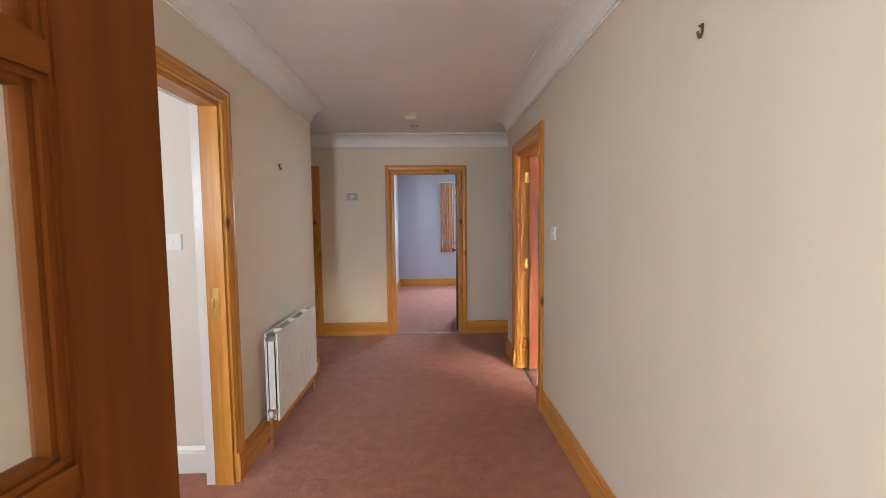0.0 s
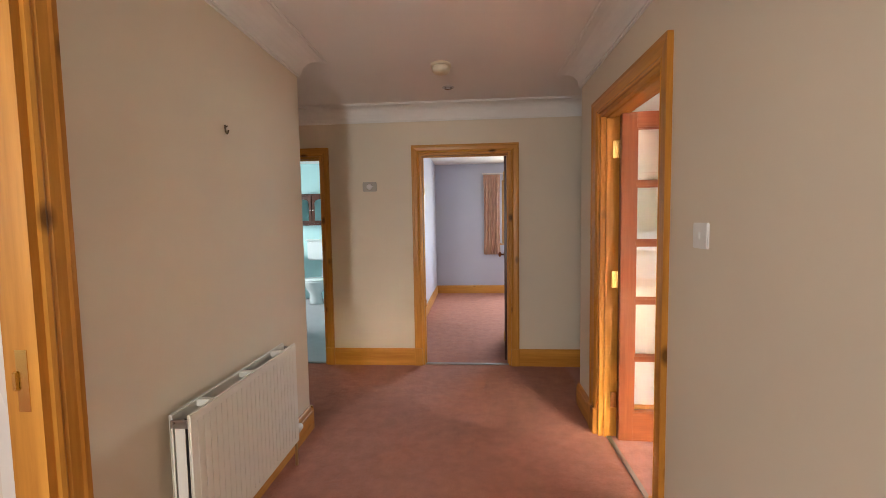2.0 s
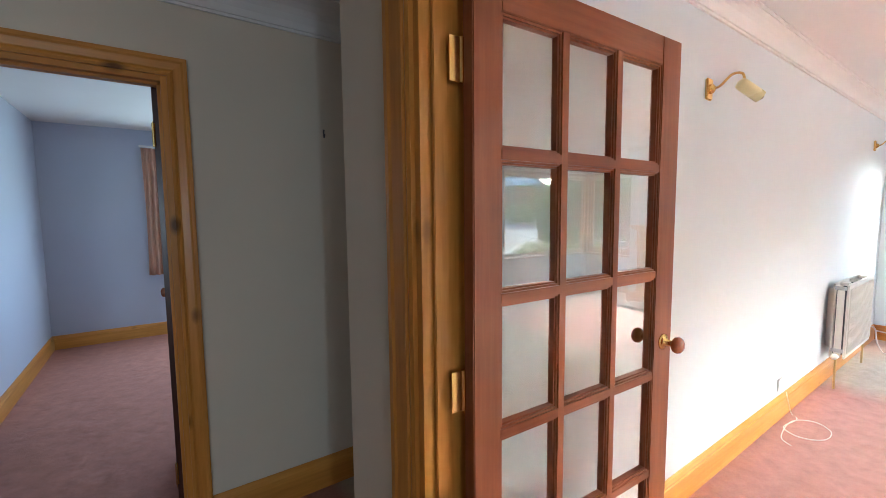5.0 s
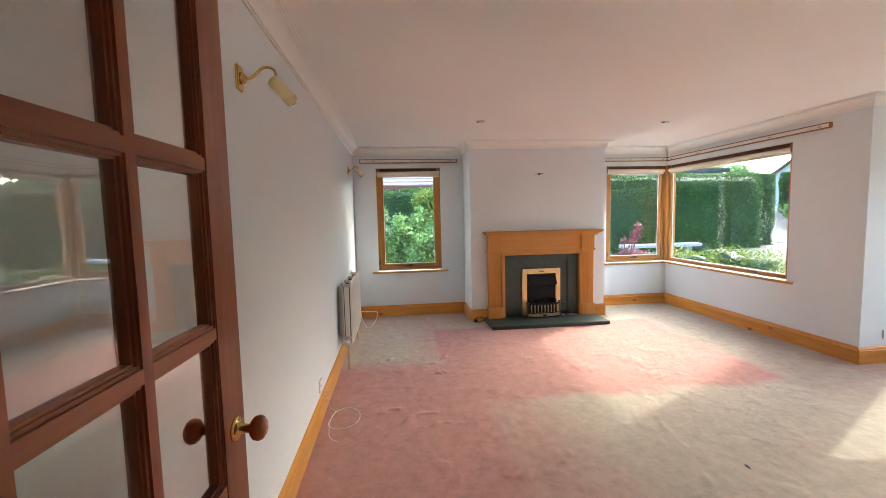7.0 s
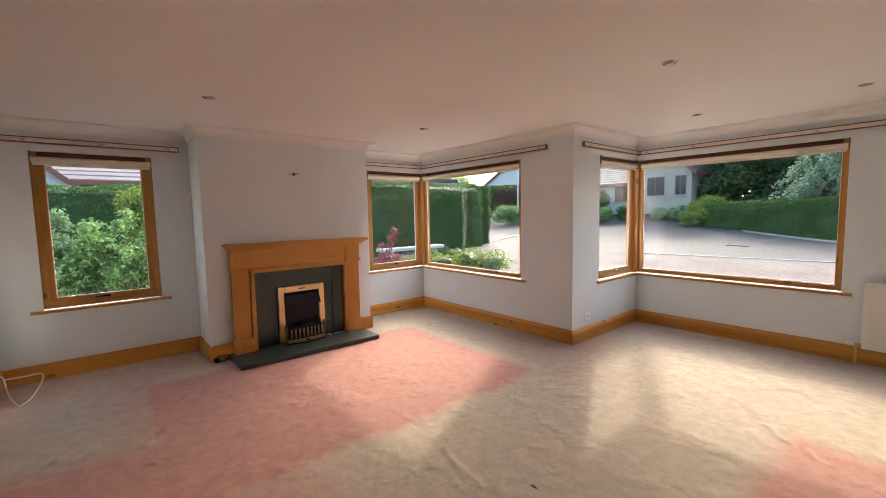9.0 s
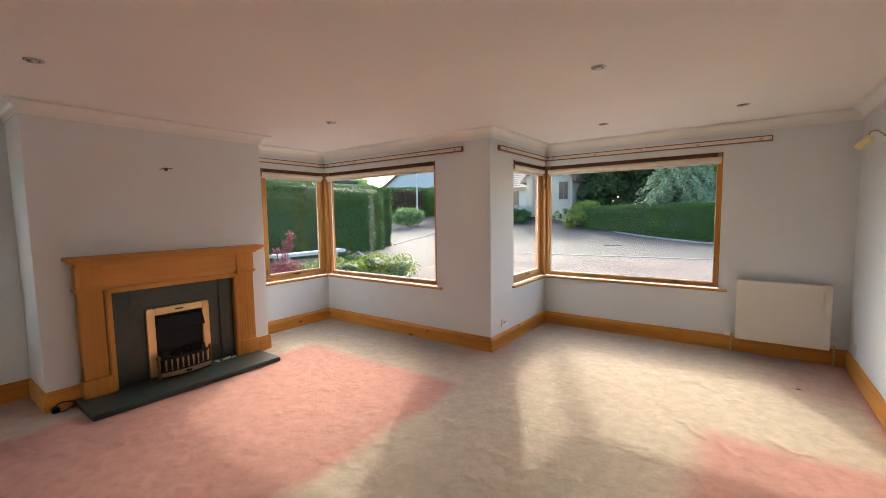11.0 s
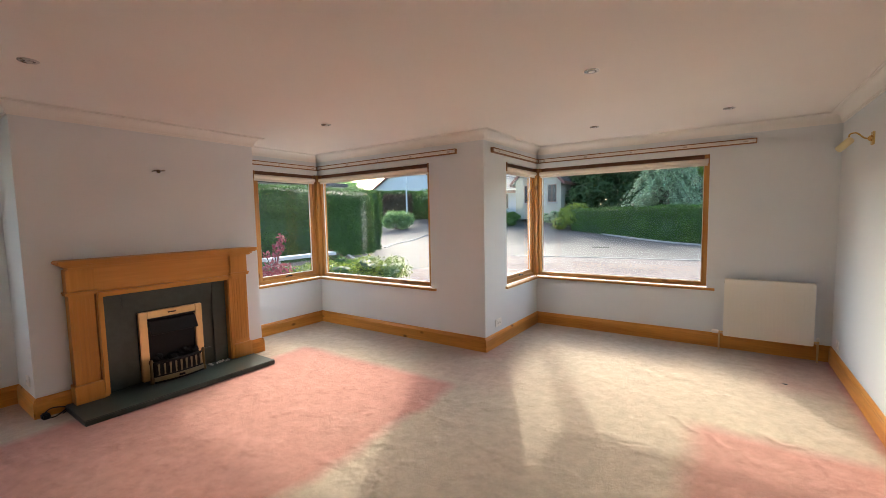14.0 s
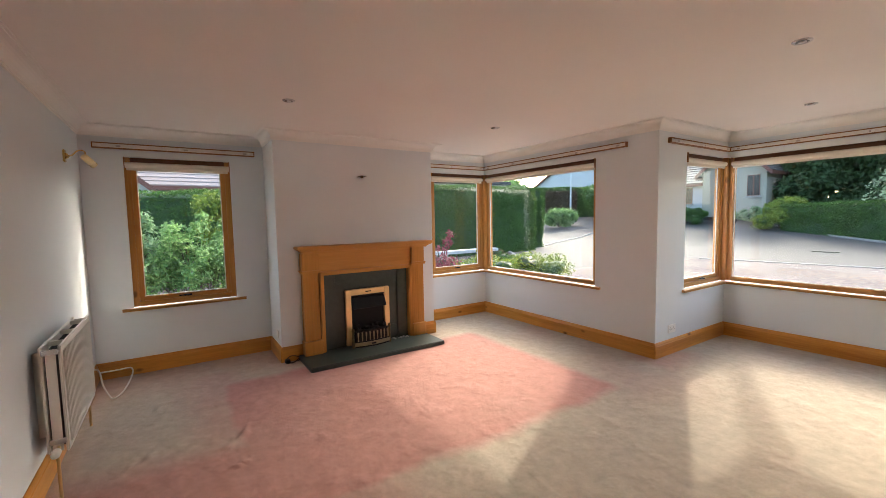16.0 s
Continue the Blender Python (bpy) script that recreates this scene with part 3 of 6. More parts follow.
skirting("baseboard", [
    (XW, YS2, XC, YS2), (XC, YS2, XC, YS1 + 0.02), (XC, YS1, XE, YS1), (XE, YS1, XE, 0.58), (XE, 0.58, 6.44, 0.58), (6.46, 0.58, 6.46, 0.775),
    (6.46, 2.225, 6.46, 2.48), (6.44, 2.48, XE, 2.48), (XE, 2.48, XE, YN), (XE, YN, XW, YN), (XW, LIV_DOOR[0] - 0.075, XW, YS2)])
skirting("baseboard", [
    (XR, -0.2, XR, LIV_DOOR[0] - 0.09), (XR, LIV_DOOR[1] + 0.107, XR, 4.43), (2.6, 4.41, XR, 4.41), (2.6, YF, 2.6, 4.41), (2.6, YF, FAR_DOOR[1] + 0.075, YF), (FAR_DOOR[0] - 0.075, YF, BATH_DOOR[1] + 0.075, YF),
    (BATH_DOOR[0] - 0.075, YF, -2.4, YF), (-2.4, YF, -2.4, 3.97), (-2.4, 3.97, XL + 0.02, 3.97), (XL, 3.99, XL, LEFT_DOOR[1] + 0.075), (XL, LEFT_DOOR[0] - 0.075, XL, -0.2)])
skirting("baseboard", [(3.5, 9.15, -0.44, 9.15), (-0.44, 9.15, -0.44, 7.05)], 0.15)
skirting("baseboard", [(-0.96, 2.46, -4.1, 2.46)], 0.15, 0.018, {"x": M_WHITE, "y": M_WHITE}, "white painted skirting board")


def architrave(name, axis, face, out, b0, b1, mats, width=0.072, top=DOOR_Z, label="varnished pine architrave", wide=1.0):
    """Moulded casing on the wall face (its normal: out = 1 or -1) round the opening b0..b1, with plinth blocks."""
    def P(a, z, w):
        return Vector((face + out * w, a, z)) if axis == "x" else Vector((a, face + out * w, z))
    prof = [(0, 0), (0, 0.012), (0.010, 0.016), (0.018, 0.012), (0.024, 0.017), (width - 0.022, 0.020), (width - 0.014, 0.024), (width, 0.024), (width, 0)]
    made = thing(name, P((b0 + b1) / 2, 0, 0), label, "architrave", kind="structure")
    flat = "y" if axis == "x" else "x"
    for edge, sgn in ((b0, -1), (b1, 1)):
        bm = bmesh.new()
        k = wide if sgn > 0 else 1.0
        lo = [bm.verts.new(P(edge + sgn * u * k, 0, w)) for u, w in prof]
        hi = [bm.verts.new(P(edge + sgn * u * k, top + u, w)) for u, w in prof]
        for i in range(len(prof) - 1):
            bm.faces.new((lo[i], lo[i + 1], hi[i + 1], hi[i]))
        bm.faces.new(lo)
        bmesh.ops.recalc_face_normals(bm, faces=bm.faces)
        part("casing", bm, mats["z"], made)
    bm = bmesh.new()
    lo = [bm.verts.new(P(b0 - u, top + u, w)) for u, w in prof]
    hi = [bm.verts.new(P(b1 + u * wide, top + u, w)) for u, w in prof]
    for i in range(len(prof) - 1):
        bm.faces.new((lo[i], lo[i + 1], hi[i + 1], hi[i]))
    bmesh.ops.recalc_face_normals(bm, faces=bm.faces)
    part("head_casing", bm, mats[flat], made)
    for edge, sgn in ((b0, -1), (b1, 1)):
        a, c = sorted((edge - sgn * 0.002, edge + sgn * (width * (wide if sgn > 0 else 1.0) + 0.004)))
        p, q = P(a, 0, 0), P(c, 0.165, 0.029)
        part("plinth_block", boxes(((min(p.x, q.x), min(p.y, q.y), 0), (max(p.x, q.x), max(p.y, q.y), 0.165)), bevel=0.003), mats["z"], made)
    return made


def lining(name, axis, p0, p1, b0, b1, mats, top=DOOR_Z, stop=None, label="varnished pine door lining"):
    """The boards inside a door opening, with the stop that the leaf shuts against."""
    def B(a0, a1, z0, z1, q0=p0, q1=p1):
        return ((q0, a0, z0), (q1, a1, z1)) if axis == "x" else ((a0, q0, z0), (a1, q1, z1))
    made = thing(name, B((b0 + b1) / 2, 0, 0, 0)[0], label, "door lining", kind="structure")
    t = 0.022
    part("jamb", boxes(B(b0, b0 + t, 0, top)), mats["z"], made)
    part("jamb", boxes(B(b1 - t, b1, 0, top)), mats["z"], made)
    part("head", boxes(B(b0 + t, b1 - t, top - t, top)), mats["y" if axis == "x" else "x"], made)
    if stop:
        s0, s1 = stop
        part("door_stop", boxes(B(b0 + t, b0 + t + 0.012, 0, top - t, s0, s1), bevel=0.002), mats["z"], made)
        part("door_stop", boxes(B(b1 - t - 0.012, b1 - t, 0, top - t, s0, s1), bevel=0.002), mats["z"], made)
        part("door_stop", boxes(B(b0 + t, b1 - t, top - t - 0.012, top - t, s0, s1), bevel=0.002), mats["y" if axis == "x" else "x"], made)
    return made


architrave("trim_living_door_hall", "x", XR, -1, *LIV_DOOR, M_PINE, 0.085, wide=1.22)
architrave("trim_living_door_room", "x", XW, 1, *LIV_DOOR, M_PINE, 0.06)
lining("frame_living_door", "x", XR, XW, *LIV_DOOR, M_PINE, stop=(1.06, 1.10))
architrave("trim_far_door_hall", "y", YF, -1, *FAR_DOOR, M_PINE)
lining("frame_far_door", "y", YF, YF + 0.12, *FAR_DOOR, M_PINE, stop=(YF + 0.03, YF + 0.07))
architrave("trim_bathroom_door_hall", "y", YF, -1, *BATH_DOOR, M_PINE)
lining("frame_bathroom_door", "y", YF, YF + 0.12, *BATH_DOOR, M_PINE, stop=(YF + 0.03, YF + 0.07))
architrave("trim_side_door_hall", "x", XL, 1, *LEFT_DOOR, M_PINE)
lining("frame_side_door", "x", -0.935, XL, *LEFT_DOOR, M_PINE)
white3 = {a: M_WHITE for a in "xyz"}
lining("frame_side_door_inner", "x", -0.985, -0.936, LEFT_DOOR[0] - 0.01, LEFT_DOOR[1] + 0.01, white3, DOOR_Z + 0.01, label="white painted inner door frame")

for name, lo, hi in (("threshold_far_door", (FAR_DOOR[0] + 0.022, YF + 0.005, 0), (FAR_DOOR[1] - 0.022, YF + 0.05, 0.009)),
                     ("threshold_bathroom", (BATH_DOOR[0] + 0.022, YF + 0.005, 0), (BATH_DOOR[1] - 0.022, YF + 0.05, 0.009)),
                     ("threshold_living", (1.075, LIV_DOOR[0] + 0.022, 0), (1.105, LIV_DOOR[1] - 0.022, 0.008))):
    structure(name, boxes((lo, hi), bevel=0.003), M_STRIP, "dark metal carpet threshold strip")


# ---- windows ----
def window_unit(name, axis, face, out, a0, a1, z0, z1, casement, handle=True, mats=M_HEM, ends=(True, True), sill_ends=(0.09, 0.09), label="honey-stained timber window"):
    """A timber window set in a wall whose inner face is at face; out: the way to the outside (1 or -1)."""
    def B(b0, b1, c0, c1, d0, d1):
        p, q = face + out * d0, face + out * d1
        p, q = min(p, q), max(p, q)
        return ((p, b0, c0), (q, b1, c1)) if axis == "x" else ((b0, p, c0), (b1, q, c1))
    flat = "y" if axis == "x" else "x"
    mid = B((a0 + a1) / 2, (a0 + a1) / 2, z0, z0, 0.05, 0.05)[0]
    made = thing(name, mid, label, "window", kind="structure")
    f, d0, d1 = 0.052, 0.035, 0.115
    part("window_frame", boxes(B(a0, a0 + f, z0 + 0.028, z1, d0, d1), bevel=0.004), mats["z"], made)
    part("window_frame", boxes(B(a1 - f, a1, z0 + 0.028, z1, d0, d1), bevel=0.004), mats["z"], made)
    part("window_frame", boxes(B(a0 + f, a1 - f, z1 - 0.075, z1, d0, d1), bevel=0.004), M_HEAD, made, "dark stained window head")
    part("window_frame", boxes(B(a0 + f, a1 - f, z0 + 0.028, z0 + 0.028 + f, d0, d1), bevel=0.004), mats[flat], made)
    g0, g1, h0, h1 = a0 + f, a1 - f, z0 + 0.028 + f, z1 - 0.075
    if casement:
        s = 0.042
        sash = part("sash", boxes(B(g0, g0 + s, h0, h1, d0 + 0.012, d1 - 0.015), B(g1 - s, g1, h0, h1, d0 + 0.012, d1 - 0.015), bevel=0.005), mats["z"], made)
        part("sash_rail", boxes(B(g0 + s, g1 - s, h0, h0 + s, d0 + 0.012, d1 - 0.015), B(g0 + s, g1 - s, h1 - s, h1, d0 + 0.012, d1 - 0.015), bevel=0.005), mats[flat], sash)
        if handle:
            c = (g0 + g1) / 2
            bm = bmesh.new()
            lo, hi = B(c - 0.035, c + 0.035, h0 + 0.012, h0 + 0.03, d0 - 0.002, d0 + 0.012)
            box_into(bm, lo, hi, 0.003)
            lo, hi = B(c - 0.012, c + 0.085, h0 + 0.018, h0 + 0.030, d0 - 0.03, d0 - 0.018)
            box_into(bm, lo, hi, 0.004)
            lo, hi = B(c - 0.012, c + 0.008, h0 + 0.014, h0 + 0.030, d0 - 0.03, d0)
            box_into(bm, lo, hi, 0.003)
            part("handle", bm, M_BLACK, sash, "dark metal casement handle")
        g0, g1, h0, h1 = g0 + s, g1 - s, h0 + s, h1 - s
    pane = part("pane", boxes(B(g0 - 0.006, g1 + 0.006, h0 - 0.006, h1 + 0.006, 0.078, 0.082)), M_GLASS, made)
    pane.visible_shadow = False
    w = 0.008
    part("glazing_bead", boxes(B(g0, g0 + w, h0, h1, 0.064, 0.076), B(g1 - w, g1, h0, h1, 0.064, 0.076), B(g0 + w, g1 - w, h0, h0 + w, 0.064, 0.076), B(g0 + w, g1 - w, h1 - w, h1, 0.064, 0.076)),
         M_WHITE, made, "white glazing seal")
    part("window_sill", boxes(B(a0 - sill_ends[0], a1 + sill_ends[1], z0 - 0.004, z0 + 0.022, -0.035, -0.001), B(a0 + 0.002, a1 - 0.002, z0 + 0.001, z0 + 0.022, -0.001, 0.035)), mats[flat], made)
    return made


def roller_blind(axis, face, out, a0, a1, z1):
    """A rolled-up blind hung under the window head."""
    c = face + out * 0.012
    z = z1 - 0.075
    bm = bmesh.new()
    if axis == "x":
        cyl_into(bm, (c, a0 + 0.012, z), (c, a1 - 0.012, z), 0.027, seg=20)
        box_into(bm, (c - 0.006, a0 + 0.02, z - 0.052), (c + 0.006, a1 - 0.02, z - 0.022), 0.003)
    else:
        cyl_into(bm, (a0 + 0.012, c, z), (a1 - 0.012, c, z), 0.027, seg=20)
        box_into(bm, (a0 + 0.02, c - 0.006, z - 0.052), (a1 - 0.02, c + 0.006, z - 0.022), 0.003)
    mid = Vector((c, (a0 + a1) / 2, z1)) if axis == "x" else Vector(((a0 + a1) / 2, c, z1))
    made = thing("roller_blind", mid, "cream fabric roller blind rolled up under the window head", "blind", "roller blinds over the windows")
    part("roll", bm, M_BLIND, made)
    for e in (a0 + 0.004, a1 - 0.012):
        lo, hi = ((c - 0.026, e, z - 0.03), (c + 0.026, e + 0.008, z1)) if axis == "x" else ((e, c - 0.026, z - 0.03), (e + 0.008, c + 0.026, z1))
        part("bracket", boxes((lo, hi), bevel=0.002), M_TRACKWOOD, made)
    return made


def curtain_rail(axis, face, inn, a0, a1, z=2.245):
    """A wall-mounted batten with brown edges that carries a white track; inn: the way into the room."""
    def B(b0, b1, c0, c1, d0, d1):
        p, q = face + inn * d0, face + inn * d1
        p, q = min(p, q), max(p, q)
        return ((p, b0, c0), (q, b1, c1)) if axis == "x" else ((b0, p, c0), (b1, q, c1))
    made = thing("curtain_rail", B((a0 + a1) / 2, 0, z, 0, 0, 0)[0], "empty white curtain rail with brown wooden edges, fixed to the wall", "curtain rail", "curtain rails over the windows")
    part("track", boxes(B(a0, a1, z - 0.018, z + 0.018, 0.0, 0.030), bevel=0.003), M_TRACK, made)
    part("edge_strip", boxes(B(a0, a1, z + 0.018, z + 0.027, 0.0, 0.036)), M_TRACKWOOD, made)
    part("edge_strip", boxes(B(a0, a1, z - 0.027, z - 0.018, 0.0, 0.036)), M_TRACKWOOD, made)
    for e in (a0 - 0.008, a1):
        part("end_cap", boxes(B(e, e + 0.008, z - 0.027, z + 0.027, 0.0, 0.036), bevel=0.001), M_TRACKWOOD, made)
    for k in range(int((a1 - a0) / 0.55) + 1):
        e = a0 + 0.09 + k * 0.55
        part("bracket_mark", boxes(B(e - 0.018, e + 0.018, z - 0.011, z + 0.006, 0.0305, 0.0325)), M_TRACKMARK, made, "grubby bracket plate")
    for e in (a0 + 0.05, a1 - 0.05, (a0 + a1) / 2):
        bm = bmesh.new()
        lo, hi = B(e - 0.012, e + 0.012, z - 0.012, z + 0.012, 0.030, 0.036)
        box_into(bm, lo, hi, 0.004)
        part("glider_stop", bm, M_PLASTIC, made)
    return made


window_unit("window_1", "x", XE, 1, *W0, True)
roller_blind("x", XE, 1, W0[0], W0[1], W0[3])
curtain_rail("x", XE, -1, 2.58, 3.96)

window_unit("window_2", "x", XE, 1, YS1 + 0.0, W1E[1], W1E[2], W1E[3], True, sill_ends=(0, 0.04))
window_unit("window_3", "y", YS1, -1, W1S[0], XE - 0.0, W1S[2], W1S[3], False, sill_ends=(0.08, 0))
structure("window_post_1", boxes(((XE - 0.012, YS1 - 0.13, 0.665), (XE + 0.13, YS1 + 0.012, 2.15)), bevel=0.006), M_HEM["z"], "knotty timber corner post between two windows")
roller_blind("x", XE, 1, YS1 + 0.03, W1E[1], 2.15)
roller_blind("y", YS1, -1, W1S[0], XE - 0.03, 2.15)
curtain_rail("x", XE, -1, YS1 + 0.001, 0.575)
curtain_rail("y", YS1, 1, 4.58, XE - 0.04)

window_unit("window_4", "x", XC, 1, YS2, W2E[1], W2E[2], W2E[3], True, sill_ends=(0, 0.04))
window_unit("window_5", "y", YS2, -1, W2S[0], XC, W2S[2], W2S[3], False, sill_ends=(0.08, 0))
structure("window_post_2", boxes(((XC - 0.012, YS2 - 0.13, 0.665), (XC + 0.13, YS2 + 0.012, 2.15)), bevel=0.006), M_HEM["z"], "knotty timber corner post between two windows")
roller_blind("x", XC, 1, YS2 + 0.03, W2E[1], 2.15)
roller_blind("y", YS2, -1, W2S[0], XC - 0.03, 2.15)
curtain_rail("x", XC, -1, YS2 + 0.001, -0.90)
curtain_rail("y", YS2, 1, 1.83, XC - 0.04)
window_unit("window_6", "y", 9.15, 1, *BED_WIN, True, False)


# ---- doors ----
def set_local(made):
    HOME[made.name] = Vector((0, 0, 0))
    return made


def knob_set(door, x, z, y_front, y_back):
    """A turned wooden knob on a brass rose, on both faces."""
    for y, sgn in ((y_front, -1), (y_back, 1)):
        bm = lathe_into(bmesh.new(), (x, y, z), (0, sgn, 0), [(0, 0.027), (0.004, 0.027), (0.007, 0.022), (0.009, 0.012), (0.035, 0.009)])
        k = part("rose", bm, M_BRASS, door, "polished brass knob rose", True)
        HOME[k.name] = Vector((0, 0, 0))
        bm = lathe_into(bmesh.new(), (x, y + sgn * 0.033, z), (0, sgn, 0), [(0, 0.010), (0.003, 0.018), (0.010, 0.026), (0.020, 0.0285), (0.028, 0.025), (0.034, 0.016), (0.036, 0.006)])
        part("knob", bm, M_KNOBWOOD, k, "amber turned wooden knob", True)


def hinge_into(door, z, x=-0.004, y=0.0):
    bm = bmesh.new()
    cyl_into(bm, (x, y, z - 0.05), (x, y, z + 0.05), 0.0065, seg=12)
    box_into(bm, (x - 0.034, y - 0.002, z - 0.05), (x, y + 0.001, z + 0.05))
    part("hinge", bm, M_BRASS, door, "brass butt hinge")


def glazed_door(name, m, W, label, mats, bars_z=(0.525, 0.875, 1.222, 1.57), bottom=0.19, top=1.895, stile=0.107, height=1.985, knob=True, hinges=True, cut=0.0):
    """A fifteen-pane door leaf, hinged at its own x = 0; the leaf lies in +x, its thickness in +y."""
    made = set_local(thing(name, (0, 0, 0), label, "door"))
    made.matrix_world = m
    T = 0.040
    z0 = 0.010
    part("stile", boxes(((cut, 0, z0), (stile, T, height)), bevel=0.003), mats["z"], made)
    part("stile", boxes(((W - stile, 0, z0), (W, T, height)), bevel=0.003), mats["z"], made)
    part("top_rail", boxes(((stile, 0.001, top), (W - stile, T - 0.001, height)), bevel=0.002), mats["x"], made)
    part("bottom_rail", boxes(((stile, 0.001, z0), (W - stile, T - 0.001, bottom)), bevel=0.002), mats["x"], made)
    inner = W - 2 * stile
    b = 0.024
    pw = (inner - 2 * b) / 3

    def bar(lo, hi, along):
        """A moulded glazing bar: a core with an ovolo step on both faces."""
        lo, hi = Vector(lo), Vector(hi)
        bm = bmesh.new()
        for grow, d0, d1 in ((0.0, 0.001, T - 0.001), (0.006, 0.006, T - 0.006), (0.011, 0.011, T - 0.011)):
            g = Vector((0, 0, grow)) if along == "x" else Vector((grow, 0, 0))
            box_into(bm, ((lo - g).x, d0, (lo - g).z), ((hi + g).x, d1, (hi + g).z))
        part("glazing_bar", bm, mats[along], made)
    xs = [stile + k * (pw + b) for k in range(3)]
    for k in (1, 2):
        bar((xs[k] - b, 0, bottom), (xs[k], 0, top), "z")
    for z in bars_z:
        for k in range(3):
            bar((xs[k], 0, z - b / 2), (xs[k] + pw, 0, z + b / 2), "x")
    # ovolo round the whole glazed field
    bm = bmesh.new()
    for s, d in ((0.006, 0.006), (0.011, 0.011)):
        box_into(bm, (stile, d, bottom), (stile + s, T - d, top))
        box_into(bm, (W - stile - s, d, bottom), (W - stile, T - d, top))
        box_into(bm, (stile, d + 0.0005, bottom), (W - stile, T - d - 0.0005, bottom + s))
        box_into(bm, (stile, d + 0.0005, top - s), (W - stile, T - d - 0.0005, top))
    part("glazing_moulding", bm, mats["z"], made)
    edges = [bottom, *bars_z, top]
    for r in range(5):
        lo = edges[r] + (b / 2 if r else 0)
        hi = edges[r + 1] - (b / 2 if r < 4 else 0)
        for k in range(3):
            p = part("pane", boxes(((xs[k] - 0.003, T / 2 - 0.002, lo - 0.003), (xs[k] + pw + 0.003, T / 2 + 0.002, hi + 0.003))), M_DGLASS, made)
            p.visible_shadow = False
    if knob:
        knob_set(made, W - 0.052, 0.985, 0, T)
    if hinges:
        for z in (0.25, 1.0, 1.78):
            hinge_into(made, z, cut - 0.003, T)
        bm = boxes(((W, T / 2 - 0.012, 0.90), (W + 0.0015, T / 2 + 0.012, 1.05)))
        part("latch_plate", bm, M_BRASS, made, "brass latch plate")
    return made


def panel_door(name, m, W, label, mats, height=1.985):
    """A six-panel leaf hinged at x = 0."""
    made = set_local(thing(name, (0, 0, 0), label, "door"))
    made.matrix_world = m
    T, s = 0.040, 0.10
    part("stile", boxes(((0, 0, 0.01), (s, T, height)), bevel=0.003), mats["z"], made)
    part("stile", boxes(((W - s, 0, 0.01), (W, T, height)), bevel=0.003), mats["z"], made)
    part("muntin", boxes(((W / 2 - 0.05, 0.001, 0.2), (W / 2 + 0.05, T - 0.001, height - 0.1)), bevel=0.002), mats["z"], made)
    rails = ((0.01, 0.21), (0.84, 1.0), (1.56, 1.66), (height - 0.11, height))
    for a, b in rails:
        part("rail", boxes(((s, 0.0005, a), (W - s, T - 0.0005, b)), bevel=0.002), mats["x"], made)
    for (_, a), (b, _) in zip(rails, rails[1:]):
        for x0, x1 in ((s, W / 2 - 0.05), (W / 2 + 0.05, W - s)):
            bm = boxes(((x0, 0.012, a), (x1, T - 0.012, b)))
            box_into(bm, (x0 + 0.03, 0.004, a + 0.03), (x1 - 0.03, T - 0.004, b - 0.03), 0.007, 1)
            part("door_panel", bm, mats["z"], made)
    knob_set(made, W - 0.06, 0.985, 0, T)
    for z in (0.25, 1.78):
        hinge_into(made, z, -0.003, T)
    return made


GD = "red-brown hardwood glazed door with fifteen clear panes, standing open"
glazed_door("glazed_door", pose(1.105, 3.893, 0, 0, 0, -2.4), 0.885, GD, M_MAHOG, cut=0.022)
glazed_door("glazed_door", pose(-0.172, -0.187, 0, 0, 0, 82), 0.825, "brown hardwood glazed door with clear panes, open into the hall", M_BROWNBACKLIT, knob=False, hinges=False, bars_z=(0.52, 0.85, 1.18, 1.515))
panel_door("panelled_door", pose(0.592, YF + 0.125, 0, 0, 0, 85.5), 0.78, "dark mahogany panelled door, open into the bedroom", M_DARKDOOR)
panel_door("panelled_door", pose(-0.437, 6.95, 0, 0, 0, -91), 0.78, "dark mahogany panelled cupboard door, shut in the bedroom wall", M_DARKDOOR)
latch = boxes(((-0.902, LEFT_DOOR[1] - 0.0235, 0.90), (-0.87, LEFT_DOOR[1] - 0.0215, 1.06)))
box_into(latch, (-0.91, LEFT_DOOR[1] - 0.03, 0.955), (-0.895, LEFT_DOOR[1] - 0.0215, 1.005), 0.003)
solo("strike_plate", latch, M_BRASS, "brass strike plate screwed to the pine door lining", "strike plate")


# ---- fireplace ----
FY = 1.52           # its middle along the chimney breast
fs = thing("fire_surround", (6.46, FY, 0), "honey-coloured wooden fire surround with a moulded mantelshelf and pilasters", "fireplace surround")
F0 = 6.457


def fbox(x_out, y0, y1, z0, z1, bevel=0.003):
    return boxes(((F0 - x_out, FY + y0, z0), (F0, FY + y1, z1)), bevel=bevel)


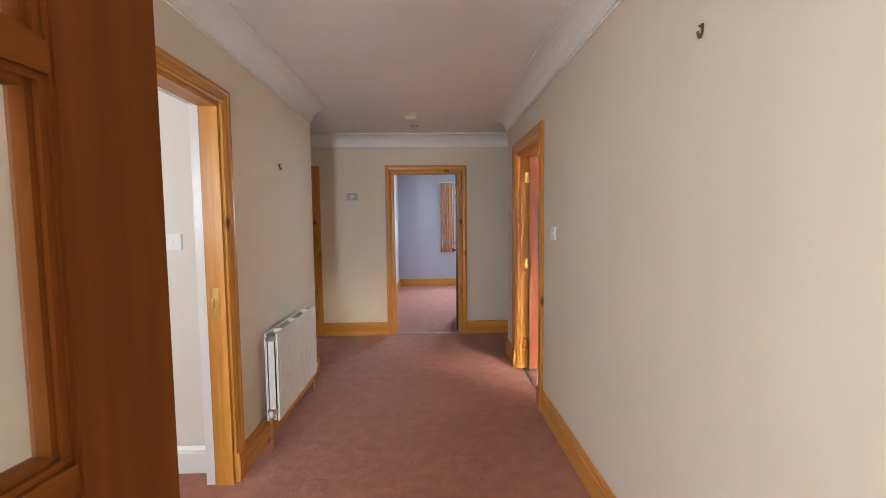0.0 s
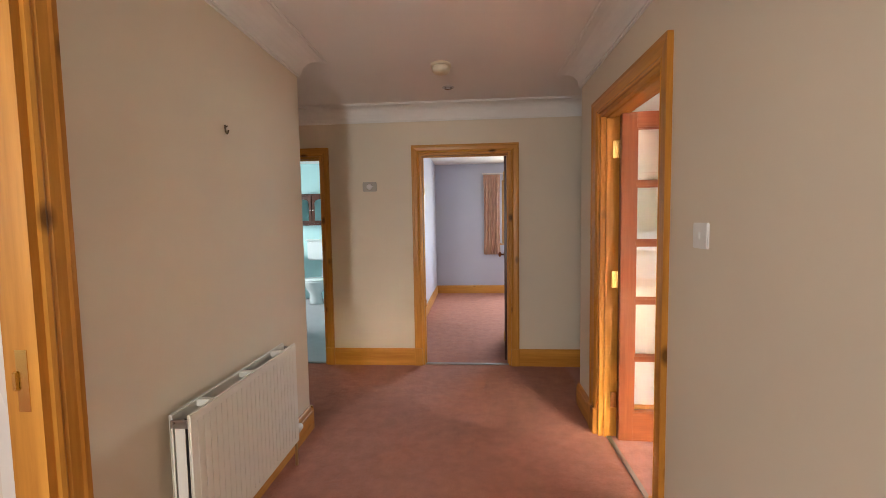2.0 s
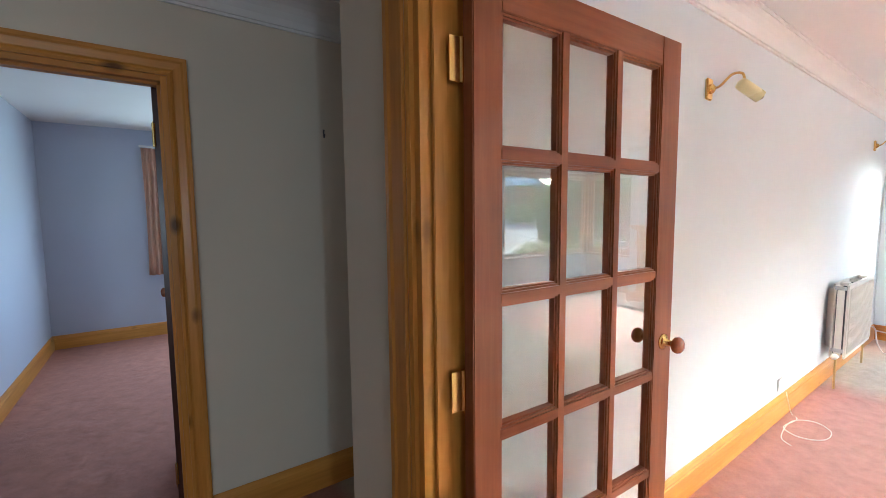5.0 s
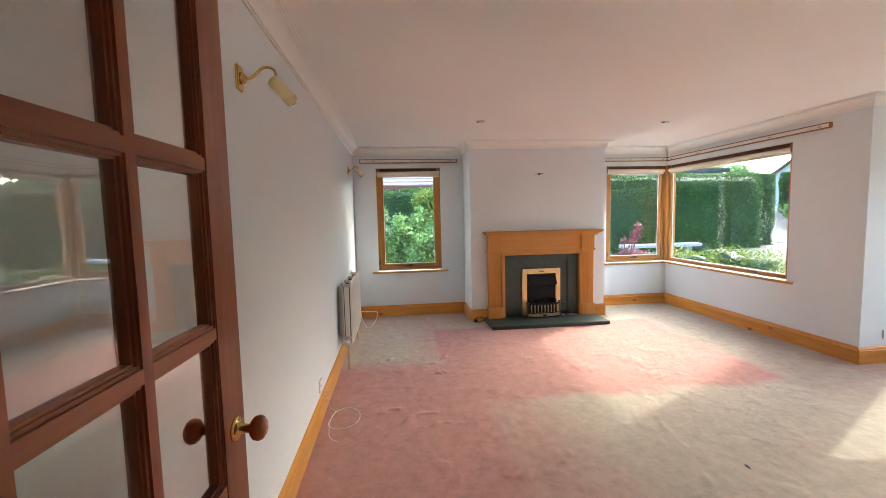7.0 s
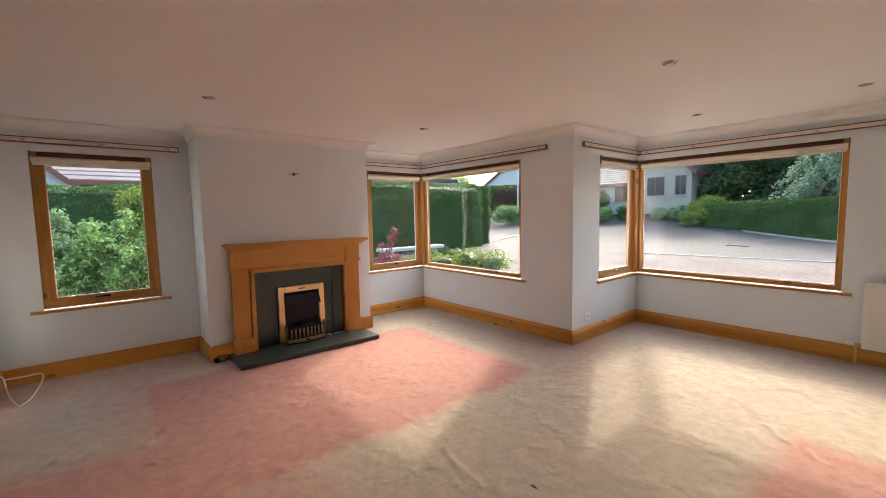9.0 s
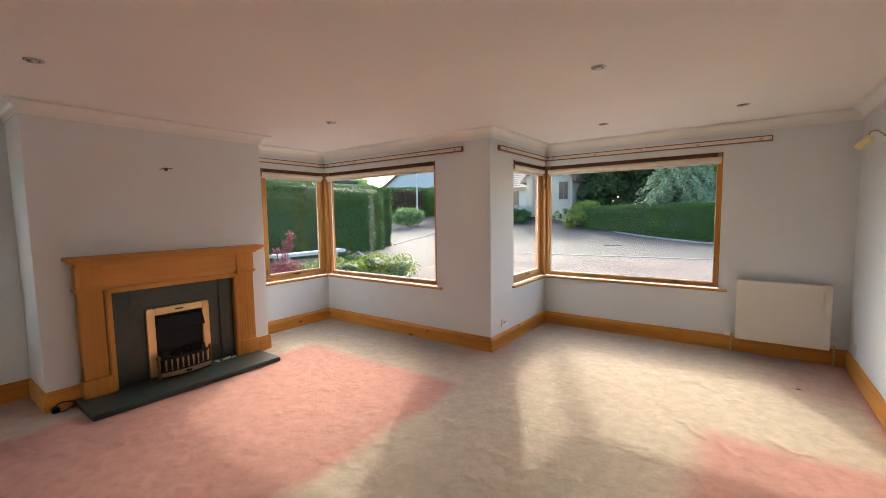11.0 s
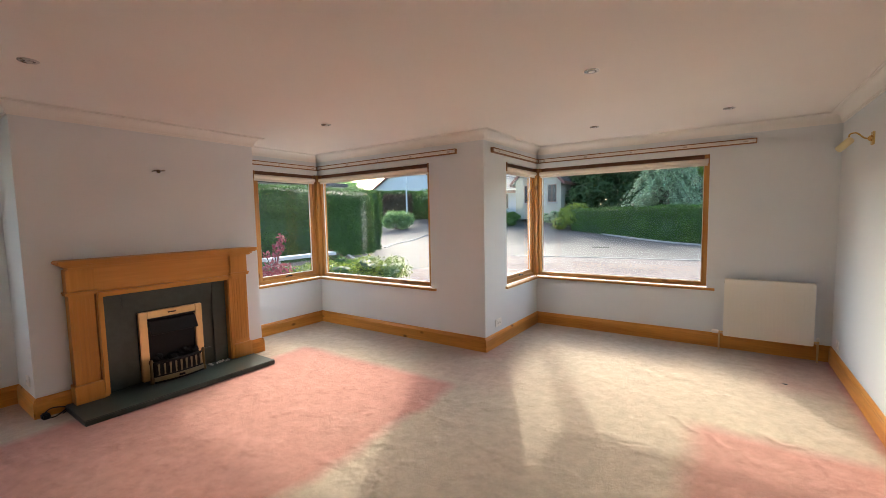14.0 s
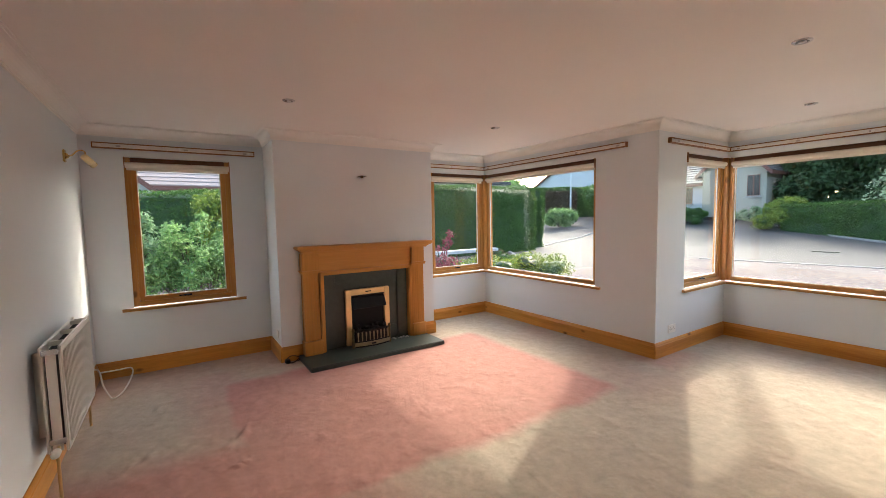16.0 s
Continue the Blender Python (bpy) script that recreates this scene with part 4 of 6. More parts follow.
shelf = bmesh.new()
for out, half, z0, z1, bv in ((0.185, 0.845, 1.195, 1.225, 0.007), (0.165, 0.825, 1.182, 1.196, 0.005), (0.145, 0.80, 1.166, 1.183, 0.006), (0.125, 0.78, 1.148, 1.167, 0.005)):
    box_into(shelf, (F0 - out, FY - half, z0), (F0, FY + half - 0.045, z1), bv)
part("mantelshelf", shelf, M_SURR["y"], fs)
part("frieze", fbox(0.085, -0.64, 0.64, 0.945, 1.149), M_SURR["y"], fs)
for s in (-1, 1):
    y0, y1 = sorted((s * 0.565, s * 0.745))
    block = boxes(((F0 - 0.108, FY + y0, 0.965), (F0, FY + y1, 1.149)), bevel=0.004)
    part("corner_block", block, M_SURR["z"], fs)
    cap = bmesh.new()
    for k, (o, g, a, b) in enumerate(((0.125, 0.014, 0.950, 0.967), (0.118, 0.008, 0.935, 0.951))):
        box_into(cap, (F0 - o, FY + y0 - g, a), (F0, FY + y1 + g, b), 0.004)
    part("capital", cap, M_SURR["y"], fs)
    pil = boxes(((F0 - 0.098, FY + y0 + 0.008, 0.20), (F0, FY + y1 - 0.008, 0.936)), bevel=0.003)
    part("pilaster", pil, M_SURR["z"], fs)
    for k in range(5):
        yy = FY + y0 + 0.034 + k * 0.028
        part("flute", boxes(((F0 - 0.104, yy - 0.008, 0.24), (F0 - 0.098, yy + 0.008, 0.90)), bevel=0.0025), M_SURR["z"], fs)
    part("plinth", boxes(((F0 - 0.125, FY + y0 - 0.006, 0.048), (F0, FY + y1 + 0.006, 0.20)), bevel=0.004), M_SURR["z"], fs)
    i0, i1 = sorted((s * 0.520, s * 0.566))
    part("inner_moulding", boxes(((F0 - 0.118, FY + i0, 0.048), (F0, FY + i1, 0.945)), bevel=0.010), M_SURR["z"], fs)
part("inner_moulding", fbox(0.118, -0.566, 0.566, 0.900, 0.946, 0.010), M_SURR["y"], fs)

back = thing("slate_back_panel", (6.45, FY, 0.048), "green-grey slate fireplace back panel with raised border", "fireplace panel")
part("panel", boxes(((F0 - 0.030, FY - 0.519, 0.049), (F0 - 0.001, FY + 0.519, 0.899))), M_SLATE, back)
part("border", boxes(((F0 - 0.055, FY - 0.519, 0.049), (F0 - 0.031, FY - 0.385, 0.899)), ((F0 - 0.055, FY + 0.385, 0.049), (F0 - 0.031, FY + 0.519, 0.899)),
                     ((F0 - 0.055, FY - 0.384, 0.775), (F0 - 0.031, FY + 0.384, 0.899)), bevel=0.004), M_SLATE, back)
hearth = boxes(((5.945, FY - 0.765, 0.002), (F0, FY + 0.80, 0.048)), bevel=0.006)
solo("hearth", hearth, M_SLATE, "polished green-grey slate hearth slab on the carpet", "hearth")

fire = thing("electric_fire", (6.30, FY, 0.048), "brass-framed electric coal-effect fire inset with black hood", "fire")
X1 = F0 - 0.031
fr = bmesh.new()
for y0, y1, z0, z1 in ((-0.27, -0.205, 0.06, 0.70), (0.205, 0.27, 0.06, 0.70), (-0.2045, 0.2045, 0.635, 0.70)):
    box_into(fr, (X1 - 0.045, FY + y0, z0), (X1, FY + y1, z1), 0.006)
part("frame", fr, M_AGEDBRASS, fire, "brushed brass fire frame")
part("fire_box", boxes(((X1 - 0.012, FY - 0.204, 0.06), (X1 - 0.001, FY + 0.204, 0.635))), M_BLACK, fire, "black fire chamber")
part("trim_lip", boxes(((X1 - 0.05, FY - 0.204, 0.62), (X1 - 0.013, FY + 0.204, 0.634)), bevel=0.003), M_BLACK, fire)
hood = bmesh.new()
prism_into(hood, [(0.013, 0.615), (0.05, 0.60), (0.105, 0.49), (0.098, 0.485), (0.013, 0.56)], FY - 0.2, FY + 0.2, lambda u, v, w: Vector((X1 - u, w, v)))
part("hood", hood, M_BLACK, fire, "sloping black canopy")
part("badge", boxes(((X1 - 0.047, FY - 0.035, 0.662), (X1 - 0.0451, FY + 0.035, 0.674))), M_BLACK, fire, "small dark maker's plate")
rng = random.Random(4)
for k in range(34):
    bm = bmesh.new()
    bmesh.ops.create_icosphere(bm, subdivisions=1, radius=rng.uniform(0.024, 0.036))
    for v in bm.verts:
        v.co *= rng.uniform(0.75, 1.2)
    row = k % 3
    bmesh.ops.translate(bm, verts=bm.verts, vec=(X1 - 0.04 - 0.03 * row, FY + rng.uniform(-0.18, 0.18), 0.235 - 0.012 * row + rng.uniform(0, 0.045)))
    part("coal", bm, M_COAL, fire)
part("ember_bed", boxes(((X1 - 0.125, FY - 0.2, 0.09), (X1 - 0.013, FY + 0.2, 0.235))), M_COAL, fire)
for k in range(9):
    y = FY - 0.18 + k * 0.045
    bow = 0.02 * (1 - (abs(k - 4) / 4) ** 2)
    bm = bmesh.new()
    prism_into(bm, [(-0.007, 0.226), (0.007, 0.226), (0.008, 0.212), (0.004, 0.15), (0.006, 0.126), (-0.006, 0.126), (-0.004, 0.15), (-0.008, 0.212)], X1 - 0.160 - bow, X1 - 0.152 - bow, lambda u, v, w: Vector((w, y + u, v)))
    part("grate_bar", bm, M_DULLBRASS, fire, "polished tapered grate bar")
for z in (0.238, 0.112):
    bm = bmesh.new()
    tube_into(bm, [(X1 - 0.13, FY - 0.205, z), (X1 - 0.145, FY - 0.1, z), (X1 - 0.152, FY, z), (X1 - 0.145, FY + 0.1, z), (X1 - 0.13, FY + 0.205, z)], 0.009)
    part("grate_rail", bm, M_BLACK, fire, "", True)
ash = bmesh.new()
prism_into(ash, [(-0.215, 0), (0.215, 0), (0.215, -0.13), (0.1, -0.158), (0, -0.166), (-0.1, -0.158), (-0.215, -0.13)], 0.049, 0.098, lambda u, v, w: Vector((X1 + v, FY + u, w)))
part("ash_pan", ash, M_BLACK, fire, "curved black ash pan front")
lip = bmesh.new()
prism_into(lip, [(-0.215, -0.131), (0.215, -0.131), (0.215, -0.138), (0.1, -0.166), (0, -0.174), (-0.1, -0.166), (-0.215, -0.138)], 0.068, 0.106, lambda u, v, w: Vector((X1 + v, FY + u, w)))
part("pan_strip", lip, M_DULLBRASS, fire, "bowed polished strip")
for s in (-1, 1):
    bm = lathe_into(bmesh.new(), (X1 - 0.115, FY + s * 0.225, 0.049), (0, 0, 1), [(0, 0.02), (0.03, 0.02), (0.04, 0.012), (0.18, 0.012), (0.195, 0.018), (0.215, 0.014), (0.225, 0.004)])
    part("grate_post", bm, M_BRONZE, fire, "", True)
cut = boxes(((X1 - 0.1795, FY - 0.026, 0.076), (X1 - 0.1735, FY + 0.026, 0.096)), bevel=0.0025)
part("control_slot", cut, M_BLACK, fire)

rng = random.Random(9)
for k in range(26):
    bm = bmesh.new()
    r = rng.uniform(0.007, 0.014)
    bmesh.ops.create_icosphere(bm, subdivisions=1, radius=r)
    for v in bm.verts:
        v.co = Vector((v.co.x, v.co.y, v.co.z * 0.7)) * rng.uniform(0.8, 1.15)
    u = rng.random()
    c = Vector((6.385 - 0.05 * rng.random(), FY - 0.30 - 0.20 * u, 0.048 + r * 0.6))
    bmesh.ops.translate(bm, verts=bm.verts, vec=c)
    solo("pebble", bm, M_PEBBLE, "small white pebble lying on the slate hearth", "pebble", "white pebbles spilled on the hearth", base=c)
vent = lathe_into(bmesh.new(), (X1 + 0.0, FY - 0.325, 0.15), (-1, 0, 0), [(0, 0.075), (0.006, 0.075), (0.010, 0.068), (0.011, 0.004)], 28)
solo("vent_cover", vent, M_SLATE, "round dark vent cover on the slate panel", "vent")


# ---- radiators ----
def radiator(axis, face, inn, a0, a1, z0, z1, valve_at, label, flute=0.0085, deep=1.0):
    """A double steel panel radiator on a wall; inn: the way into the room."""
    def V(a, z, d):
        d *= deep
        return Vector((face + inn * d, a, z)) if axis == "x" else Vector((a, face + inn * d, z))

    def B(b0, b1, c0, c1, d0, d1):
        p, q = V(b0, c0, d0), V(b1, c1, d1)
        return (Vector(map(min, p, q)), Vector(map(max, p, q)))
    made = thing("radiator", V((a0 + a1) / 2, z0, 0.08), label, "radiator", "panel radiators")
    for k, (d0, d1) in enumerate(((0.13, 0.145), (0.05, 0.065))):
        part("panel", boxes(B(a0, a1, z0, z1, d0, d1), bevel=0.006), M_RAD, made)
    n = int((a1 - a0 - 0.05) / 0.0335)
    first = None
    for k in range(n):
        c = a0 + 0.028 + (k + 0.5) * (a1 - a0 - 0.056) / n
        if first is None:
            lo, hi = B(c - 0.0095, c + 0.0095, z0 + 0.035, z1 - 0.035, 0.1445, 0.145 + flute)
            first, c0 = part("flute", boxes((lo, hi), bevel=min(0.0045, flute * 0.9)), M_RAD, made), c
        else:
            twin = new("flute", first.data)
            twin.parent = made
            twin.location = V(c, 0, 0) - V(c0, 0, 0)
    bm = bmesh.new()
    m = int((a1 - a0) / 0.03)
    for k in range(m):
        c = a0 + 0.02 + (k + 0.5) * (a1 - a0 - 0.04) / m
        lo, hi = B(c - 0.001, c + 0.001, z0 + 0.03, z1 - 0.045, 0.066, 0.129)
        box_into(bm, lo, hi)
    tagged(part("convector_fins", bm, M_DARKGAP, made, "dark convector fins"), kind="stuff")
    for b0, b1, c in ((a0 - 0.001, a0 + 0.006, z0 + 0.05), (a0 - 0.001, a0 + 0.006, z1 - 0.05), (a1 - 0.006, a1 + 0.001, z1 - 0.05)):
        part("side_clip", boxes(B(b0, b1, c, c + 0.03, 0.06, 0.135), bevel=0.002), M_CHROME, made)
    for b0 in (a0 + 0.002, a1 - 0.006):
        part("side_cover", boxes(B(b0, b0 + 0.004, z0 + 0.01, z1 - 0.02, 0.076, 0.120), bevel=0.001), M_RAD, made)
    for k in range(3):
        c = a0 + (k + 0.5) * (a1 - a0) / 3
        part("top_clip", boxes(B(c - 0.012, c + 0.012, z1 - 0.03, z1 - 0.004, 0.064, 0.131), bevel=0.002), M_RAD, made)
    for c in (a0 + 0.12, a1 - 0.15):
        part("bracket", boxes(B(c, c + 0.03, z0 + 0.06, z1 - 0.06, 0.0, 0.05)), M_RAD, made)
    e, s = (a0, -1) if valve_at == 0 else (a1, 1)
    other, so = (a1, 1) if valve_at == 0 else (a0, -1)
    zb = z0 + 0.03
    bm = bmesh.new()
    cyl_into(bm, V(e, zb, 0.10), V(e + s * 0.045, zb, 0.10), 0.011)
    cyl_into(bm, V(e + s * 0.035, 0.0, 0.10), V(e + s * 0.035, zb + 0.012, 0.10), 0.0085)
    part("pipe", bm, M_AGEDBRASS, made, "short brass pipe tail")
    bm = bmesh.new()
    cyl_into(bm, V(other, zb, 0.10), V(other + so * 0.045, zb, 0.10), 0.011)
    cyl_into(bm, V(other + so * 0.035, 0.0, 0.10), V(other + so * 0.035, zb + 0.02, 0.10), 0.0085)
    part("pipe", bm, M_AGEDBRASS, made, "short brass pipe tail")
    bm = lathe_into(bmesh.new(), V(e + s * 0.04, zb, 0.10), V(e + s, zb, 0.10) - V(e, zb, 0.10), [(0, 0.014), (0.01, 0.021), (0.05, 0.021), (0.06, 0.017), (0.065, 0.006)])
    part("thermostat_valve", bm, M_PLASTIC, made, "white thermostatic valve head", True)
    bm = lathe_into(bmesh.new(), V(other + so * 0.035, zb + 0.015, 0.10), (0, 0, 1), [(0, 0.013), (0.03, 0.013), (0.036, 0.006)])
    part("lockshield", bm, M_PLASTIC, made, "", True)
    return made


radiator("x", XL, 1, 2.685, 3.535, 0.165, 0.72, 1, "white steel double panel radiator on the cream hall wall", 0.0025, 0.83)
radiator("y", YN, -1, 4.95, 5.84, 0.24, 0.845, 0, "white steel double panel radiator beside the window")
radiator("y", YS2, 1, 1.32, 2.06, 0.17, 0.79, 1, "white steel panel radiator under the painted wall", 0.010)


# ---- lamps and ceiling fittings ----
def downlight(x, y):
    made = thing("downlight", (x, y, H), "recessed ceiling downlight with a dull chrome rim, switched off", "downlight", "recessed ceiling downlights")
    bm = bmesh.new()
    lathe_into(bm, (x, y, H - 0.001), (0, 0, -1), [(0, 0.047), (0.004, 0.047), (0.007, 0.042), (0.007, 0.033), (0.001, 0.031)], 28)
    part("rim", bm, M_CHROME, made, "", True)
    bm = lathe_into(bmesh.new(), (x, y, H - 0.003), (0, 0, -1), [(0, 0.032), (0.0025, 0.031), (0.003, 0.002)], 24)
    part("recess", bm, M_DARKGAP, made, "dark lamp recess")
    bm = lathe_into(bmesh.new(), (x, y, H - 0.0058), (0, 0, -1), [(0, 0.020), (0.003, 0.019), (0.005, 0.010), (0.0055, 0.002)], 20)
    part("bulb", bm, M_CHROME, made, "", True)


for x, y in ((5.30, 2.57), (2.80, 0.43), (5.29, 0.50), (3.235, -1.33), (2.07, -1.315), (0.07, 4.72)):
    downlight(x, y)

sd = thing("smoke_detector", (0.05, 4.24, H), "yellowed round smoke detector on the hall ceiling", "smoke detector")
part("base", lathe_into(bmesh.new(), (0.05, 4.24, H - 0.001), (0, 0, -1), [(0, 0.070), (0.016, 0.070), (0.019, 0.06)], 28), M_YELLOWED, sd, "", True)
part("cap", lathe_into(bmesh.new(), (0.05, 4.24, H - 0.019), (0, 0, -1), [(0, 0.058), (0.005, 0.062), (0.030, 0.058), (0.040, 0.046), (0.042, 0.004)], 28), M_YELLOWED, sd, "", True)

def picture_light(x, y, z, inn, side):
    """A brass wall spot on a swan-neck arm; inn: unit vector into the room, side: the way it leans along the wall."""
    inn, side, up = Vector(inn), Vector(side), Vector((0, 0, 1))
    b = Vector((x, y, z))
    made = thing("wall_lamp", b, "brass wall spot lamp with a curved arm and ivory shade", "wall lamp", "brass wall lamps")
    part("back_plate", boxes(tuple(Vector(map(f, b - side * 0.028 - up * 0.05, b + side * 0.028 + up * 0.05 + inn * 0.014)) for f in (min, max)), bevel=0.005), M_BRASS, made)
    part("boss", lathe_into(bmesh.new(), b + inn * 0.014, inn, [(0, 0.022), (0.012, 0.02), (0.02, 0.009)]), M_BRASS, made, "", True)
    head = b + inn * 0.13 + side * 0.055 - up * 0.005
    bm = tube_into(bmesh.new(), [b + inn * 0.02, b + inn * 0.05 + side * 0.01 + up * 0.008, b + inn * 0.09 + side * 0.03 + up * 0.052, b + inn * 0.125 + side * 0.05 + up * 0.048, head], 0.0055)
    part("arm", bm, M_BRASS, made, "", True)
    ax = (inn * 0.45 + side * 0.6 - up * 0.5).normalized()
    shade = part("shade", lathe_into(bmesh.new(), head - ax * 0.03, ax, [(0, 0.012), (0.006, 0.024), (0.02, 0.027), (0.118, 0.027), (0.12, 0.024), (0.09, 0.021)]), M_CREAMLAMP, made, "ivory tube shade", True)
    part("bulb", lathe_into(bmesh.new(), head + ax * 0.06, ax, [(0, 0.012), (0.02, 0.018), (0.034, 0.016), (0.042, 0.004)]), M_CHROME, shade, "", True)
    return made


picture_light(2.70, YN, 2.0, (0, -1, 0), (1, 0, 0))
picture_light(6.35, YN, 2.05, (0, -1, 0), (1, 0, 0))
picture_light(XW, -1.19, 2.04, (1, 0, 0), (0, -1, 0))


def plate(name, axis, face, inn, a, z, w, h, label, category, mat=M_PLASTIC, rockers=1, sockets=0):
    def B(b0, b1, c0, c1, d0, d1):
        p, q = face + inn * d0, face + inn * d1
        p, q = min(p, q), max(p, q)
        return ((p, b0, c0), (q, b1, c1)) if axis == "x" else ((b0, p, c0), (b1, q, c1))
    made = thing(name, B(a, a, z, z, 0, 0)[0], label, category)
    part("cover", boxes(B(a - w / 2, a + w / 2, z - h / 2, z + h / 2, 0.0005, 0.010), bevel=0.003), mat, made)
    for k in range(rockers):
        c = a + (k - (rockers - 1) / 2) * 0.03
        part("rocker", boxes(B(c - 0.006, c + 0.006, z - 0.012, z + 0.012, 0.010, 0.015), bevel=0.002), mat, made)
    for k in range(sockets):
        c = a + (k - (sockets - 1) / 2) * 0.06
        for du, dz in ((0, 0.012), (-0.011, -0.009), (0.011, -0.009)):
            part("slot", boxes(B(c + du - 0.003, c + du + 0.003, z + dz - 0.005, z + dz + 0.005, 0.0098, 0.0104)), M_BLACK, made)
    return made


plate("light_switch", "x", XR, -1, 2.84, 1.305, 0.088, 0.088, "white light switch on the cream hall wall", "switch")
plate("light_switch", "y", 2.46, -1, -1.165, 1.295, 0.088, 0.088, "white light switch on the side room wall", "switch")
plate("socket", "x", XC, -1, -1.04, 0.27, 0.146, 0.088, "white double wall socket above the skirting", "socket", M_PLASTIC, 2, 2)
plate("socket", "y", YN, -1, 3.98, 0.24, 0.088, 0.088, "white wall socket above the skirting", "socket", M_PLASTIC, 1, 0)
plate("socket", "x", XW, 1, -1.95, 0.25, 0.088, 0.088, "white wall socket near the corner", "socket", M_PLASTIC, 1, 1)
plate("socket", "y", 2.48, 1, 6.62, 0.27, 0.088, 0.088, "small white wall plate on the chimney side", "socket", M_PLASTIC, 1, 0)
th = thing("thermostat", (-0.705, YF, 1.70), "grey-beige room thermostat on the cream hall wall", "thermostat")
part("body", boxes(((-0.77, YF - 0.03, 1.658), (-0.64, YF - 0.0005, 1.745)), bevel=0.006), painted("grey_beige_plastic", (0.42, 0.39, 0.34), 0.4, 0.04, 40, 0.03), th)
part("dial", lathe_into(bmesh.new(), (-0.705, YF - 0.03, 1.70), (0, -1, 0), [(0, 0.026), (0.010, 0.024), (0.012, 0.006)]), M_PLASTIC, th, "pale setting dial", True)
part("pointer", boxes(((-0.705, YF - 0.046, 1.697), (-0.665, YF - 0.041, 1.703)), bevel=0.001), M_PLASTIC, th)


def wall_hook(x, y, z, inn, mat, label):
    inn = Vector(inn)
    b = Vector((x, y, z))
    made = thing("picture_hook", b, label, "hook")
    part("nail", cyl_into(bmesh.new(), b + inn * 0.0005 + Vector((0, 0, 0.012)), b + inn * 0.014 + Vector((0, 0, 0.02)), 0.003, seg=8), mat, made)
    part("hook", tube_into(bmesh.new(), [b + inn * 0.003 + Vector((0, 0, 0.025)), b + inn * 0.004, b + inn * 0.010 - Vector((0, 0, 0.014)), b + inn * 0.018 + Vector((0, 0, 0.002))], 0.004), mat, made, "", True)


wall_hook(XL, 3.17, 1.785, (1, 0, 0), M_TARNISH, "small tarnished picture hook on the hall wall")
wall_hook(XR, 1.41, 1.935, (-1, 0, 0), M_TARNISH, "small tarnished picture hook on the hall wall")
bracket = thing("picture_hook", (6.46, 1.52, 1.99), "small tarnished bracket for a picture above the mantelshelf", "hook")
part("plate", boxes(((6.4535, 1.505, 1.975), (6.4595, 1.535, 2.005)), bevel=0.002), M_TARNISH, bracket)
part("arm", tube_into(bmesh.new(), [(6.454, 1.52, 1.99), (6.43, 1.525, 1.992), (6.42, 1.56, 1.99), (6.425, 1.585, 1.982)], 0.004), M_TARNISH, bracket, "", True)
part("arm", tube_into(bmesh.new(), [(6.454, 1.52, 1.99), (6.435, 1.51, 1.993), (6.428, 1.475, 1.998)], 0.004), M_TARNISH, bracket, "", True)
wall_hook(1.25, YF, 1.83, (0, -1, 0), M_DARKGAP, "small dark nail in the hall wall")


def cable(name, pts, r, mat, label):
    bm = tube_into(bmesh.new(), pts, r)
    return solo(name, bm, mat, label, "cable", smooth=True, base=Vector((pts[0][0], pts[0][1], 0)))


cable("aerial_cable", [(6.68, 4.05, 0.20), (6.70, 4.01, 0.17), (6.62, 3.98, 0.06), (6.45, 3.92, 0.008), (6.37, 3.88, 0.007), (6.46, 3.82, 0.03), (6.75, 3.78, 0.07), (6.93, 3.80, 0.09), (6.86, 3.90, 0.11), (6.72, 4.0, 0.15)], 0.007, M_CABLE,
      "loose white cable looped from the skirting onto the carpet")
cable("telephone_wire", [(4.05, 4.045, 0.17), (4.12, 4.03, 0.01), (4.05, 3.98, 0.004), (3.85, 4.0, 0.004), (3.78, 3.90, 0.004), (3.86, 3.80, 0.004), (4.02, 3.80, 0.004), (4.10, 3.90, 0.004), (3.98, 3.99, 0.008), (3.70, 3.97, 0.004), (3.62, 3.90, 0.004)], 0.003, M_CABLE,
      "thin white wire coiled on the carpet by the skirting")
cable("fire_flex", [(6.44, 2.22, 0.06), (6.40, 2.32, 0.03), (6.36, 2.40, 0.008), (6.40, 2.46, 0.02), (6.43, 2.40, 0.06), (6.42, 2.30, 0.03), (6.38, 2.345, 0.008)], 0.005, M_DARKCABLE, "dark flex and plug beside the hearth")
solo("plug", boxes(((6.36, 2.42, 0.002), (6.42, 2.47, 0.045)), bevel=0.008), M_BLACK, "dark plug top on the carpet by the chimney breast", "plug")
plate("cable_outlet", "y", YN - 0.02, -1, 6.68, 0.215, 0.05, 0.05, "small white cable outlet on the skirting", "socket", M_PLASTIC, 0, 0)
rng = random.Random(2)
for x, y in ((1.60, -1.32), (3.0, 1.55)):
    bm = bmesh.new()
    bmesh.ops.create_icosphere(bm, subdivisions=1, radius=0.012)
    for v in bm.verts:
        v.co = Vector((v.co.x * 1.8, v.co.y * 0.8, v.co.z * 0.4)) * rng.uniform(0.8, 1.2)
    bmesh.ops.translate(bm, verts=bm.verts, vec=(x, y, 0.005))
    solo("carpet_crumb", bm, M_DARKGAP, "dark crumb of debris on the carpet", "debris", base=Vector((x, y, 0)))


